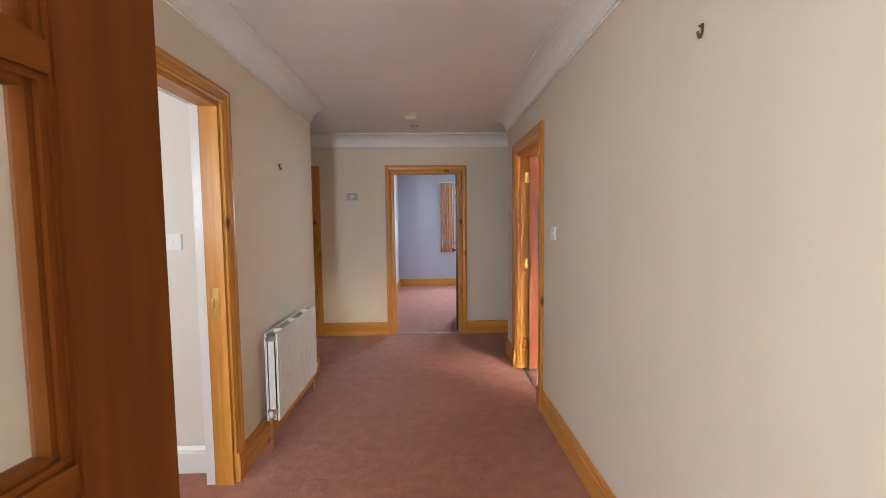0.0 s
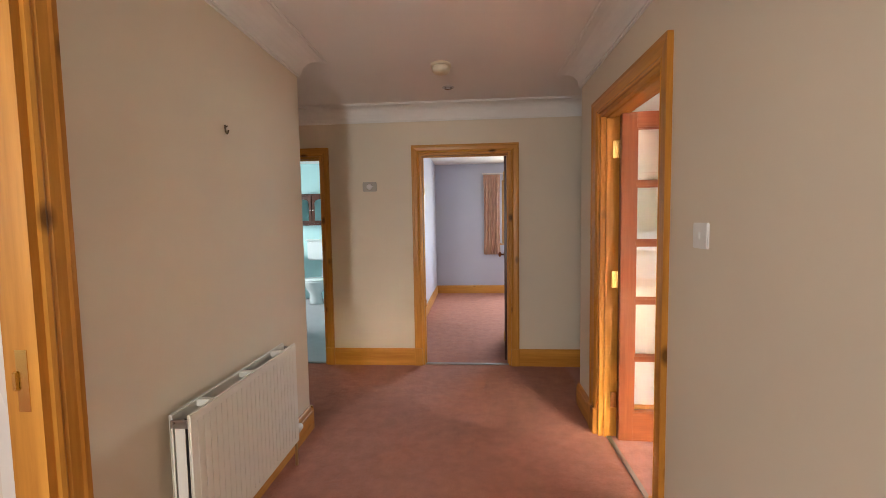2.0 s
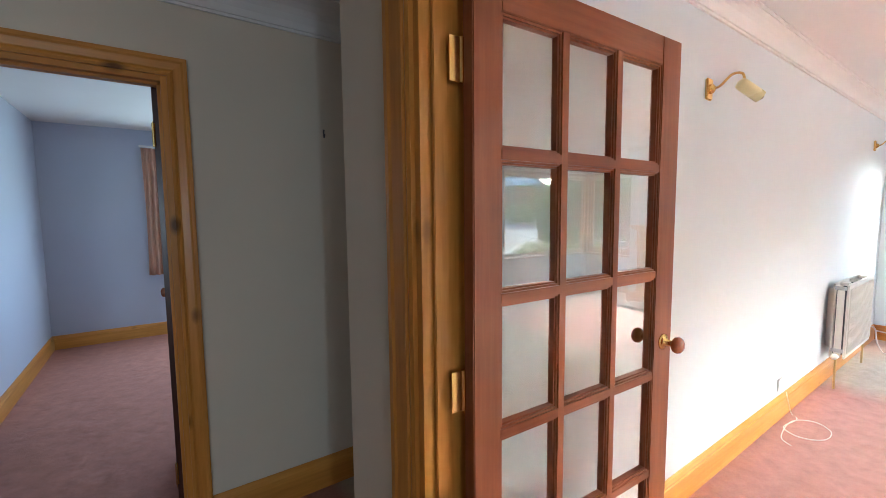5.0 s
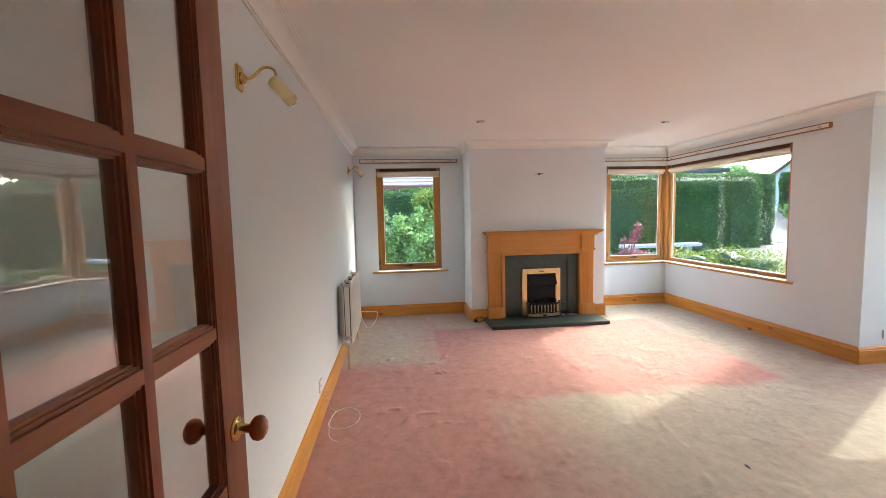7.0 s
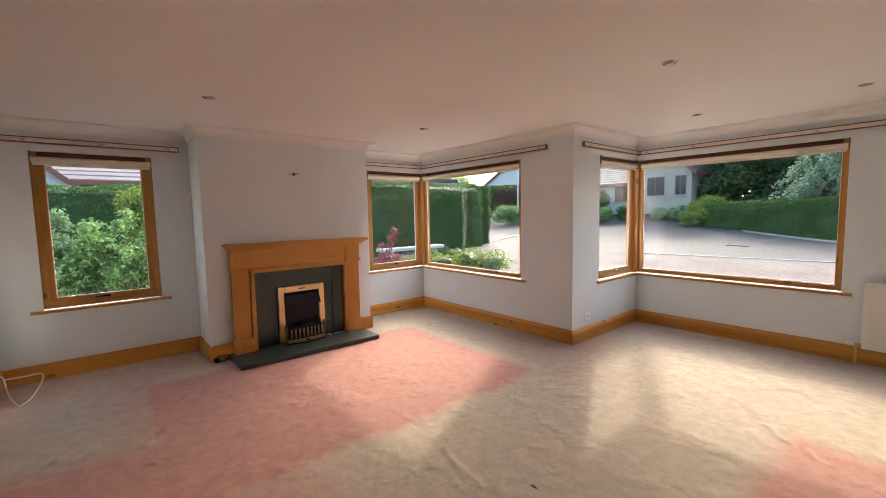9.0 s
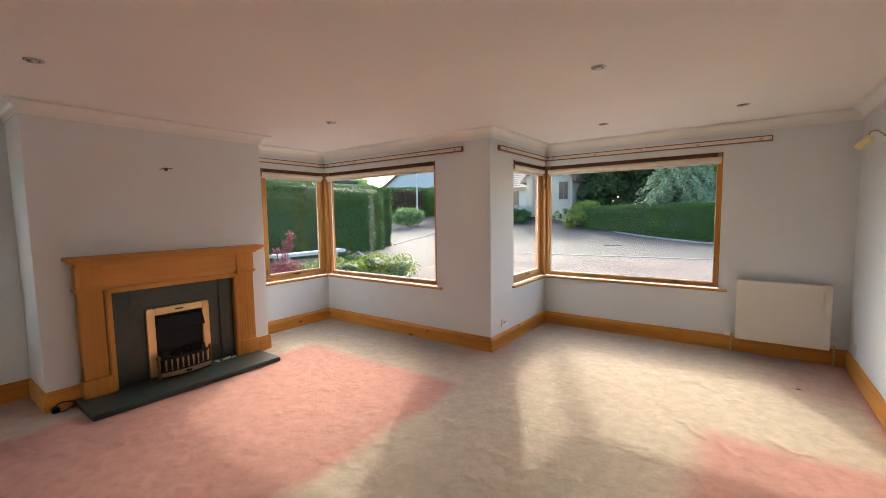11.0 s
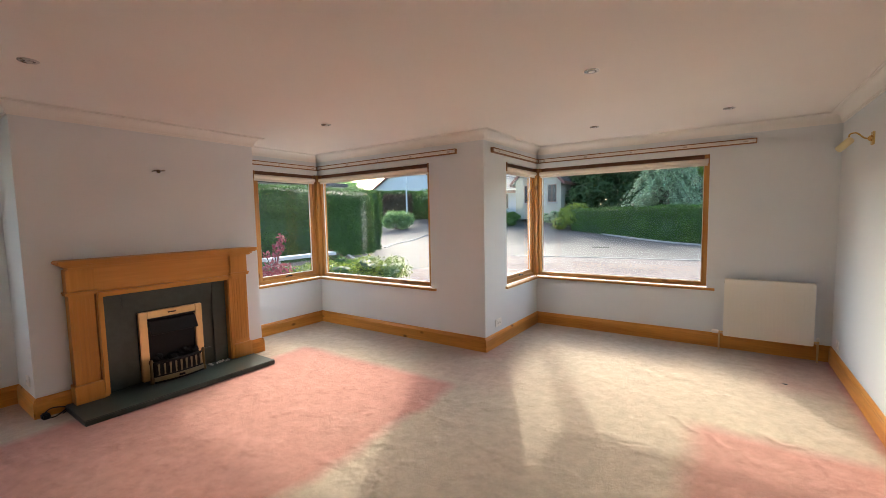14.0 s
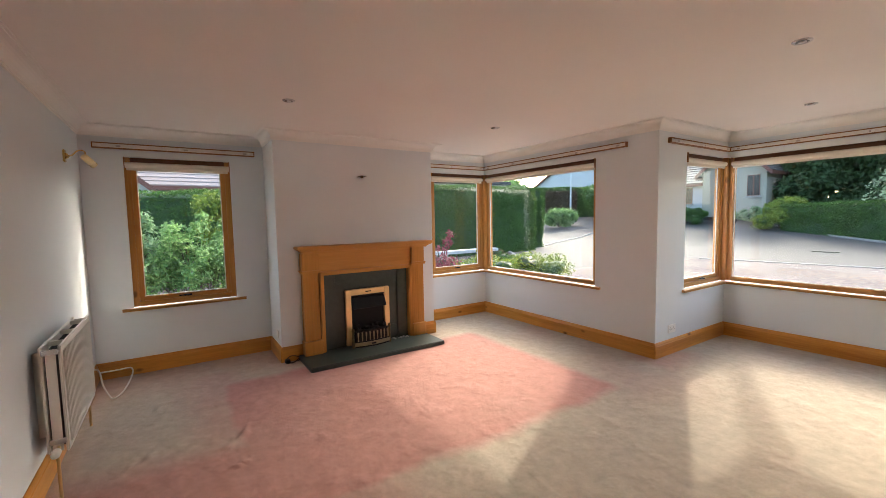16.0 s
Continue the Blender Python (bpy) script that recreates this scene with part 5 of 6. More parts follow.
# ---- the bedroom's window dressing ----
def curtain(x0, x1, y, z0, z1):
    made = thing("curtain", ((x0 + x1) / 2, y, z1), "peach cloth curtain drawn back beside the bedroom window", "curtain")
    bm = bmesh.new()
    n, m = 46, 14
    rows = []
    for j in range(m + 1):
        z = z0 + (z1 - z0) * j / m
        pinch = 1.0 - 0.22 * math.sin(math.pi * min(1, j / m * 1.05)) * 0.35
        rows.append([bm.verts.new(((x0 + x1) / 2 + (x1 - x0) * (i / n - 0.5) * pinch, y - 0.05 + 0.032 * math.sin(i / n * 2 * math.pi * 5.5 + 0.5 * math.sin(j * 0.4)) * (0.7 + 0.3 * (1 - j / m)), z)) for i in range(n + 1)])
    for a, b in zip(rows, rows[1:]):
        for i in range(n):
            bm.faces.new((a[i], a[i + 1], b[i + 1], b[i]))
    ob = part("drape", bm, M_CURTAIN, made, "", True)
    so = ob.modifiers.new("thick", "SOLIDIFY")
    so.thickness = 0.004
    return made


curtain(0.46, 0.76, 9.13, 0.74, 2.22)
cr = thing("curtain_rail", (1.5, 9.1, 2.24), "thin white curtain track over the bedroom window", "curtain rail")
part("track", boxes(((0.44, 9.085, 2.225), (2.6, 9.11, 2.25)), ((0.60, 9.11, 2.23), (0.63, 9.15, 2.245)), ((2.3, 9.11, 2.23), (2.33, 9.15, 2.245)), bevel=0.002), M_TRACK, cr)


# ---- the bathroom ----
shower = thing("shower_enclosure", (-2.6, 6.0, 0), "tiled shower enclosure with a framed glass screen", "shower")
part("core", boxes(((-2.40, 6.30, 0.0), (-2.04, 6.46, H - 0.001))), M_GROUT, shower)
for k in range(12):
    z = 0.16 + k * 0.19
    z1 = min(z + 0.186, H - 0.003)
    for lo, hi in (((-2.0365, 6.304, z), (-2.034, 6.456, z1)), ((-2.216, 6.2945, z), (-2.044, 6.297, z1)), ((-2.398, 6.2945, z), (-2.22, 6.297, z1)), ((-2.216, 6.463, z), (-2.044, 6.4655, z1))):
        p = boxes((lo, hi))
        part("tile", p, M_TILE, shower)
part("skirting", boxes(((-2.42, 6.27, 0), (-2.015, 6.289, 0.15)), ((-2.03, 6.29, 0), (-2.012, 6.48, 0.15)), bevel=0.003), M_PINE["y"], shower, "pine skirting")
part("tray", boxes(((-2.95, 5.36, 0), (-2.16, 6.26, 0.10)), bevel=0.012), M_PORC, shower)
part("screen_frame", boxes(((-2.175, 5.36, 0.101), (-2.145, 5.39, 1.95)), ((-2.175, 6.24, 0.101), (-2.145, 6.268, 1.95)), ((-2.175, 5.391, 0.101), (-2.145, 6.239, 0.14)), ((-2.175, 5.391, 1.91), (-2.145, 6.239, 1.95)), bevel=0.003), M_CHROME, shower)
part("screen_glass", boxes(((-2.163, 5.39, 0.14), (-2.157, 6.24, 1.91))), M_DGLASS, shower)
part("wall_lining", boxes(((-2.98, 5.345, 0.1), (-2.955, 6.28, 2.3))), M_TILE, shower)

wc = thing("toilet", (-2.42, 8.3, 0), "white low-level toilet with a bracketed cistern and exposed flush pipe", "toilet")
part("cistern", boxes(((-2.66, 8.40, 0.72), (-2.20, 8.598, 1.06)), bevel=0.02), M_PORC, wc)
part("cistern_lid", boxes(((-2.68, 8.385, 1.061), (-2.18, 8.598, 1.09)), bevel=0.01), M_PORC, wc)
part("flush_pipe", tube_into(bmesh.new(), [(-2.43, 8.52, 0.72), (-2.43, 8.52, 0.5), (-2.43, 8.46, 0.36)], 0.022), M_PORC, wc, "", True)
part("bowl", lathe_into(bmesh.new(), (-2.43, 8.15, 0.0), (0, 0, 1), [(0, 0.12), (0.05, 0.11), (0.18, 0.10), (0.28, 0.16), (0.38, 0.20), (0.40, 0.205), (0.405, 0.17)], 28), M_PORC, wc, "", True)
part("seat", lathe_into(bmesh.new(), (-2.43, 8.15, 0.406), (0, 0, 1), [(0, 0.205), (0.02, 0.205), (0.03, 0.19), (0.032, 0.01)], 28), M_PORC, wc, "", True)
part("outlet", tube_into(bmesh.new(), [(-2.43, 8.28, 0.2), (-2.43, 8.42, 0.22), (-2.43, 8.58, 0.2)], 0.05), M_PORC, wc, "", True)
basin = thing("basin", (-2.95, 8.3, 0), "white pedestal wash basin against the aqua wall", "basin")
part("bowl", lathe_into(bmesh.new(), (-3.02, 8.33, 0.70), (0, 0, 1), [(0, 0.10), (0.06, 0.20), (0.14, 0.25), (0.15, 0.25), (0.13, 0.21), (0.06, 0.12)], 28), M_PORC, basin, "", True)
part("pedestal", lathe_into(bmesh.new(), (-3.02, 8.36, 0.0), (0, 0, 1), [(0, 0.12), (0.04, 0.10), (0.4, 0.075), (0.7, 0.10)], 24), M_PORC, basin, "", True)
cab = thing("wall_cabinet", (-2.55, 8.5, 1.35), "dark wooden bathroom wall cabinet with arched mirror doors", "cabinet")
part("body", boxes(((-2.86, 8.45, 1.36), (-2.26, 8.598, 1.86)), bevel=0.004), M_DARKDOOR["z"], cab)
part("cornice", boxes(((-2.88, 8.43, 1.861), (-2.24, 8.598, 1.885)), bevel=0.006), M_DARKDOOR["x"], cab)
part("shelf", boxes(((-2.88, 8.44, 1.335), (-2.24, 8.598, 1.359)), bevel=0.006), M_DARKDOOR["x"], cab)
for x0 in (-2.855, -2.555):
    door = part("cabinet_door", boxes(((x0, 8.432, 1.37), (x0 + 0.29, 8.449, 1.85)), bevel=0.004), M_DARKDOOR["z"], cab)
    bm = bmesh.new()
    outline = [(0.05, 0.05), (0.24, 0.05), (0.24, 0.36)] + [(0.145 + 0.095 * math.cos(a * math.pi / 8), 0.36 + 0.06 * math.sin(a * math.pi / 8)) for a in range(1, 8)] + [(0.05, 0.36)]
    prism_into(bm, outline, 8.4285, 8.4312, lambda u, v, w: Vector((x0 + u, w, 1.37 + v)))
    part("mirror", bm, M_MIRROR, door, "arched mirror panel")
    part("knob", lathe_into(bmesh.new(), (x0 + (0.27 if x0 < -2.6 else 0.02), 8.432, 1.60), (0, -1, 0), [(0, 0.006), (0.01, 0.01), (0.018, 0.008), (0.02, 0.002)]), M_PORC, door, "small white knob", True)
fan = thing("extractor_fan", (-2.2, 8.6, 1.95), "white square extractor fan on the bathroom wall", "fan")
part("case", boxes(((-2.0, 8.57, 2.02), (-1.82, 8.599, 2.2)), bevel=0.006), M_PLASTIC, fan)
part("grille", lathe_into(bmesh.new(), (-1.91, 8.57, 2.11), (0, -1, 0), [(0, 0.06), (0.004, 0.06), (0.006, 0.05), (0.004, 0.03), (0.005, 0.006)]), M_DARKGAP, fan, "round dark grille", True)
bin_ = lathe_into(bmesh.new(), (-2.16, 8.42, 0.0), (0, 0, 1), [(0, 0.07), (0.22, 0.085), (0.225, 0.09), (0.24, 0.07), (0.245, 0.01)], 20)
solo("bathroom_bin", bin_, M_PLASTIC, "small white bin beside the toilet", "bin", smooth=True)


# ---- outdoors ----
def ground_z(x, y):
    """The ground is level round the house and climbs beyond the road."""
    t = min(1.0, max(0.0, (-y - 19) / 14))
    return -0.14 + 1.45 * t * t * (3 - 2 * t)


def sheet(name, xs, ys, lift, mat, label, inside=None):
    bm = bmesh.new()
    grid = [[bm.verts.new((x, y, ground_z(x, y) + lift)) for y in ys] for x in xs]
    for i in range(len(xs) - 1):
        for j in range(len(ys) - 1):
            c = ((xs[i] + xs[i + 1]) / 2, (ys[j] + ys[j + 1]) / 2)
            if inside is None or inside(*c):
                bm.faces.new((grid[i][j], grid[i + 1][j], grid[i + 1][j + 1], grid[i][j + 1]))
    loose = [v for v in bm.verts if not v.link_faces]
    bmesh.ops.delete(bm, geom=loose, context="VERTS")
    bmesh.ops.recalc_face_normals(bm, faces=bm.faces)
    for f in bm.faces:
        if f.normal.z < 0:
            f.normal_flip()
    return structure(name, bm, mat, label)


ys_far = [-900, -300, -120, -60] + [-40 + k for k in range(23)] + [-15, 0, 40, 120, 900]
sheet("ground", [-900, -100, -30, 0, 30, 100, 900], ys_far, 0.0, M_GRASS, "level grassy ground")
sheet("road", [-60 + 1 * k for k in range(131)], [-34 + 0.5 * k for k in range(69)], 0.02, M_ASPHALT, "pale grey asphalt road",
      lambda x, y: y > -34 and not (x > 7.3 and y > -2.0 - (x - 7.3) * 0.48) and y < -1)


def strip(name, line, width, height, mat, label, lift=0.02):
    """A kerb: a row of laid stones along a line, each a real step high."""
    made = thing(name, (*line[0], ground_z(*line[0])), label, "kerb", kind="structure")
    bm = bmesh.new()
    for (x0, y0), (x1, y1) in zip(line, line[1:]):
        a, b = Vector((x0, y0, 0)), Vector((x1, y1, 0))
        u = (b - a).normalized()
        nn = Vector((-u.y, u.x, 0)) * width / 2
        L = (b - a).length
        k = max(1, round(L / 0.9))
        for i in range(k):
            p, q = a + u * (L * i / k + 0.005), a + u * (L * (i + 1) / k - 0.005)
            za, zb = ground_z(p.x, p.y) - 0.02, ground_z(q.x, q.y) - 0.02
            vs = [bm.verts.new(c) for c in ((*(p - nn).xy, za), (*(p + nn).xy, za), (*(q + nn).xy, zb), (*(q - nn).xy, zb), (*(p - nn).xy, za + height), (*(p + nn).xy, za + height), (*(q + nn).xy, zb + height), (*(q - nn).xy, zb + height))]
            for f in ((0, 3, 2, 1), (4, 5, 6, 7), (0, 1, 5, 4), (1, 2, 6, 5), (2, 3, 7, 6), (3, 0, 4, 7)):
                bm.faces.new([vs[j] for j in f])
    part("kerb_stones", bm, mat, made)
    return made


# gravel drive in front of the house, bounded by a curved kerb
edge = [(-20 + k, -11.0 - 1.9 * math.sin(math.pi * min(1, max(0, (k - 4) / 30)))) for k in range(0, 31)]
bm = bmesh.new()
up = [bm.verts.new((x, y, ground_z(x, y) + 0.04)) for x, y in edge]
dn = [bm.verts.new((x, -1.2, -0.10)) for x, y in edge]
for i in range(len(edge) - 1):
    a = edge[i][0]
    if a < 10:
        bm.faces.new((up[i], up[i + 1], dn[i + 1], dn[i]))
bmesh.ops.recalc_face_normals(bm, faces=bm.faces)
for f in bm.faces:
    if f.normal.z < 0:
        f.normal_flip()
structure("gravel_drive", bm, M_GRAVEL, "pink-brown gravel drive in front of the house")
strip("kerb_drive", edge[:30], 0.12, 0.085, M_KERB, "pale concrete kerb along the gravel drive")
bed_edge = [(7.6, -2.9), (8.4, -3.9), (9.4, -4.9), (10.6, -5.8), (13.0, -7.3), (16.0, -9.4), (18.0, -11.6), (19.6, -14.0), (23.0, -15.4), (29, -16.5)]
strip("kerb_bed", bed_edge, 0.12, 0.11, M_KERB, "pale concrete kerb round the planting bed")
bm = bmesh.new()
lo = [bm.verts.new((x, y, -0.09)) for x, y in bed_edge]
hi = [bm.verts.new((x, 9.0, -0.09)) for x, y in bed_edge]
for i in range(len(lo) - 1):
    bm.faces.new((lo[i], lo[i + 1], hi[i + 1], hi[i]))
bmesh.ops.recalc_face_normals(bm, faces=bm.faces)
for f in bm.faces:
    if f.normal.z < 0:
        f.normal_flip()
structure("planting_bed", bm, M_SOIL, "dark planting bed with bark and pebbles")
strip("kerb_curve", [(17.5, -13.5), (18.6, -15.4), (19.6, -17.4), (20.5, -19.5), (21.2, -21.6), (21.6, -23.8), (21.7, -26.0), (21.5, -28.2), (20.9, -30.0)], 0.12, 0.09, M_KERB, "pale concrete kerb curving across the drive mouth")
strip("kerb_road", [(-30, -15.5), (-10, -17.0), (0, -18.6), (4, -20.6), (8, -23.3), (11.5, -26.2), (13, -28)], 0.12, 0.11, M_KERB, "pale concrete kerb on the far side of the road")
solo("manhole_cover", boxes(((6.7, -17.9, -0.118), (7.5, -17.6, -0.108)), bevel=0.003), M_WINDARK, "dark iron manhole cover in the road", "manhole cover")


def leaves(pts, size, rng, aspect=0.55, flat=0.0, away=None):
    """Small folded leaf quads round the points; away: directions that the leaves tend to face."""
    n = len(pts)
    d = rng.normal(size=(n, 3))
    if away is not None:
        d = d * 0.75 + away
    d[:, 2] += flat
    d /= np.linalg.norm(d, axis=1)[:, None] + 1e-9
    r = rng.normal(size=(n, 3))
    u = np.cross(d, r)
    u /= np.linalg.norm(u, axis=1)[:, None] + 1e-9
    w = np.cross(d, u)
    s = size * rng.uniform(0.6, 1.3, size=(n, 1))
    v = np.stack([pts - u * s * 0.5, pts - w * s * aspect * 0.5 + d * s * 0.08, pts + u * s * 0.5, pts + w * s * aspect * 0.5 + d * s * 0.08], axis=1).reshape(-1, 3)
    f = np.arange(4 * n).reshape(-1, 4)
    return v, f


def leaf_part(name, v, f, mat, parent, label=""):
    base = Vector(parent.location)
    me = bpy.data.meshes.new(name)
    me.from_pydata((v - np.array(base)).tolist(), [], f.tolist())
    me.materials.append(mat)
    ob = new(name, me)
    ob.parent = parent
    HOME[ob.name] = base
    if label:
        tagged(ob, label=label)
    return ob


def hedge(name, a, b, thick, z1, mat, label, seed, n, size, core=M_LEAF_DARK, lump=0.10):
    """A clipped hedge from a to b on the ground: a dense inside and a skin of small leaves."""
    rng = np.random.default_rng(seed)
    a, b = np.array(a, float), np.array(b, float)
    u = (b - a) / np.linalg.norm(b - a)
    nn = np.array((-u[1], u[0]))
    L = np.linalg.norm(b - a)
    z0 = min(ground_z(*a), ground_z(*b)) - 0.02
    made = thing(name, (*((a + b) / 2), z0), label, "hedge")
    k = max(4, int(L / 0.35))
    bm = bmesh.new()
    rows = []
    h = z1 - z0
    prof = [(-0.5, 0), (-0.52, 0.35), (-0.49, 0.8), (-0.42, 0.94), (-0.25, 0.985), (0.0, 1.0), (0.25, 0.985), (0.42, 0.94), (0.49, 0.8), (0.52, 0.35), (0.5, 0)]
    for i in range(k + 1):
        c = a + u * (0.04 + (L - 0.08) * i / k)
        end = min(1.0, 0.93 + 0.05 * min(i, k - i))
        rows.append([bm.verts.new((*(c + nn * p * (thick - 0.07) * end), z0 + (h - 0.035) * q * (0.97 + 0.03 * end) + 0.05 * noise.noise((c[0] * 0.9, c[1] * 0.9, p * 3)))) for p, q in prof])
    for r, s in zip(rows, rows[1:]):
        for j in range(len(prof) - 1):
            bm.faces.new((r[j], s[j], s[j + 1], r[j + 1]))
    bm.faces.new(rows[0])
    bm.faces.new(rows[-1][::-1])
    # opaque core whose dark colour stands in for shade behind the leaf skin
    part("dark_core", bm, core, made)
    # skin of leaves over sides, top and ends
    area = np.array([L * h, L * h, L * thick, thick * h, thick * h])
    which = rng.choice(5, size=n, p=area / area.sum())
    s, t = rng.random(n), rng.random(n)
    along = np.where(which < 3, s * L, np.where(which == 3, 0.0, L))
    side = np.where(which == 0, -0.5, np.where(which == 1, 0.5, np.where(which == 2, t - 0.5, s - 0.5))) * thick
    zz = np.where(which == 2, h, t * h)
    push = rng.normal(0, 0.035, n)
    lumps = np.array([noise.noise((x * 0.8, y * 1.2, z * 1.1)) for x, y, z in zip(along, side, zz)]) * lump
    top_in = np.clip((zz / h - 0.86) / 0.14, 0, 1) * np.where(which == 2, 0, 0.10)
    off = push + lumps - top_in
    side = side + np.where(which == 0, -1, np.where(which == 1, 1, 0)) * off
    along = along + np.where(which == 3, -1, np.where(which == 4, 1, 0)) * off
    zz = zz + np.where(which == 2, off - 0.10 * (np.abs(side) / (thick * 0.5)) ** 4, 0)
    xy = a[None, :] + u[None, :] * along[:, None] + nn[None, :] * side[:, None]
    pts = np.column_stack([xy, z0 + zz])
    away = np.zeros((n, 3))
    away[:, :2] = np.where(which == 0, -1, np.where(which == 1, 1, 0))[:, None] * nn[None, :] + np.where(which == 3, -1, np.where(which == 4, 1, 0))[:, None] * u[None, :]
    away[:, 2] = np.where(which == 2, 1, 0.3)
    v, f = leaves(pts, size, rng, 0.6, 0, away * 0.8)
    leaf_part("foliage", v, f, mat, made)
    return made


def clumps_points(clumps, n, rng, shell=0.55):
    """Points in the outer part of a union of ellipsoid clumps (x, y, z, rx, ry, rz)."""
    c = np.array(clumps, float)
    vol = (c[:, 3] * c[:, 4] * c[:, 5]) ** (2 / 3)
    k = rng.choice(len(c), size=n, p=vol / vol.sum())
    d = rng.normal(size=(n, 3))
    d /= np.linalg.norm(d, axis=1)[:, None]
    r = (shell + (1 - shell) * rng.random((n, 1)) ** 0.6) * (1 + 0.12 * rng.normal(size=(n, 1)))
    return c[k, :3] + d * c[k, 3:] * r, d


def branch_into(bm, a, b, r0, r1, rng, bends=3):
    pts = [Vector(a)]
    for k in range(1, bends + 1):
        p = Vector(a).lerp(Vector(b), k / bends)
        if k < bends:
            p += Vector((rng.normal() * 0.06, rng.normal() * 0.06, 0)) * (Vector(b) - Vector(a)).length * 0.5
        pts.append(p)
    for i in range(bends):
        cyl_into(bm, pts[i], pts[i + 1], r0 + (r1 - r0) * i / bends, r0 + (r1 - r0) * (i + 1) / bends, 7, False)


def bush(name, x, y, clumps, n, size, mat, label, seed, category="shrub", core=True, flat=0.2, aspect=0.5, shell=0.5):
    """A shrub: stems from the ground to every clump, and leaves round them. Clumps are relative to x, y and the ground."""
    rng = np.random.default_rng(seed)
    g = ground_z(x, y)
    made = thing(name, (x, y, g), label, category)
    world_clumps = [(x + c[0], y + c[1], g + c[2], *c[3:]) for c in clumps]
    bm = bmesh.new()
    for c in world_clumps:
        branch_into(bm, (x + rng.normal() * 0.08, y + rng.normal() * 0.08, g), (c[0], c[1], c[2] + 0.3 * c[5]), 0.025, 0.008, rng)
    part("stem", bm, M_BARK, made)
    # dark blobs inside the clumps, coloured as the shade between the leaves
    if core:
        bm = bmesh.new()
        for c in world_clumps:
            m = Matrix.Translation(c[:3]) @ Matrix.Diagonal((c[3] * 0.62, c[4] * 0.62, c[5] * 0.62, 1))
            bmesh.ops.create_icosphere(bm, subdivisions=2, radius=1, matrix=m)
        for v in bm.verts:
            v.co += Vector(noise.noise_vector(v.co * 3)) * 0.12
        part("dark_core", bm, M_LEAF_DARK, made)
    pts, d = clumps_points(world_clumps, n, rng, shell)
    pts[:, 2] = np.maximum(pts[:, 2], g + 0.02)
    v, f = leaves(pts, size, rng, aspect, flat, d * 0.5)
    leaf_part("foliage", v, f, mat, made)
    return made


def tree(name, x, y, height, crown, n, size, mat, label, seed, trunk=0.25, aspect=0.5, flat=0.2):
    """A tapered trunk with limbs to every clump of an uneven crown."""
    rng = np.random.default_rng(seed)
    g = ground_z(x, y)
    made = thing(name, (x, y, g), label, "tree")
    cl = [(x + c[0], y + c[1], g + c[2], *c[3:]) for c in crown]
    bm = bmesh.new()
    branch_into(bm, (x, y, g - 0.05), (x + 0.1, y, g + height * 0.85), trunk, trunk * 0.25, rng, 6)
    for c in cl:
        branch_into(bm, (x, y, g + min(c[2] * 0.7, height * 0.6)), c[:3], trunk * 0.35, 0.02, rng)
    part("trunk", bm, M_BARK, made)
    pts, d = clumps_points(cl, n, rng, 0.35)
    v, f = leaves(pts, size, rng, aspect, flat, d * 0.5)
    leaf_part("crown", v, f, mat, made)
    return made


def arc_points(a, b, sag, n, arch=0.35):
    """Points along an arch from a to b whose tip hangs by sag."""
    t = np.linspace(0, 1, n)[:, None]
    p = a + (b - a) * t
    p[:, 2] += (np.sin(np.pi * t) * arch * np.linalg.norm(b - a) - sag * t ** 2)[:, 0]
    return p


def spray_shrub(name, x, y, stems, h0, h1, spread, per, size, mat, label, seed):
    """A loose shrub of arching stems, each leafed along its outer part."""
    rng = np.random.default_rng(seed)
    g = ground_z(x, y)
    made = thing(name, (x, y, g), label, "shrub")
    wood_bm = bmesh.new()
    pts, face = [], []
    for k in range(stems):
        a = rng.uniform(0, 2 * np.pi)
        out = spread * np.sqrt(rng.random())
        foot = np.array((x + 0.25 * np.cos(a) * out, y + 0.3 * np.sin(a) * out, g))
        tip = np.array((x + np.cos(a) * out, y + 1.25 * np.sin(a) * out, g + rng.uniform(h0, h1) * (1.05 - 0.45 * (out / spread) ** 2) * rng.uniform(0.35, 1.0) ** 0.5))
        arc = arc_points(foot, tip, 0.22 * (tip[2] - g), 14)
        if k % 3 == 0:
            for p, q in zip(arc[::3], arc[3::3]):
                cyl_into(wood_bm, p, q, 0.010, 0.008, 5, False)
        t = 0.30 + 0.70 * rng.random(per) ** 0.7
        i = np.minimum((t * 13).astype(int), 12)
        f = (t * 13 - i)[:, None]
        base = arc[i] * (1 - f) + arc[i + 1] * f
        side = rng.normal(size=(per, 3)) * np.array((0.085, 0.085, 0.05)) * (1.25 - t[:, None] * 0.8)
        pts.append(base + side)
        face.append(side / 0.08 + np.array((0, 0, 0.7)))
    part("stem", wood_bm, M_BARK, made)
    P, D = np.concatenate(pts), np.concatenate(face)
    P[:, 2] = np.maximum(P[:, 2], g + 0.02)
    v, f = leaves(P, size, rng, 0.42, 0.25, D * 0.5)
    leaf_part("foliage", v, f, mat, made)
    return made


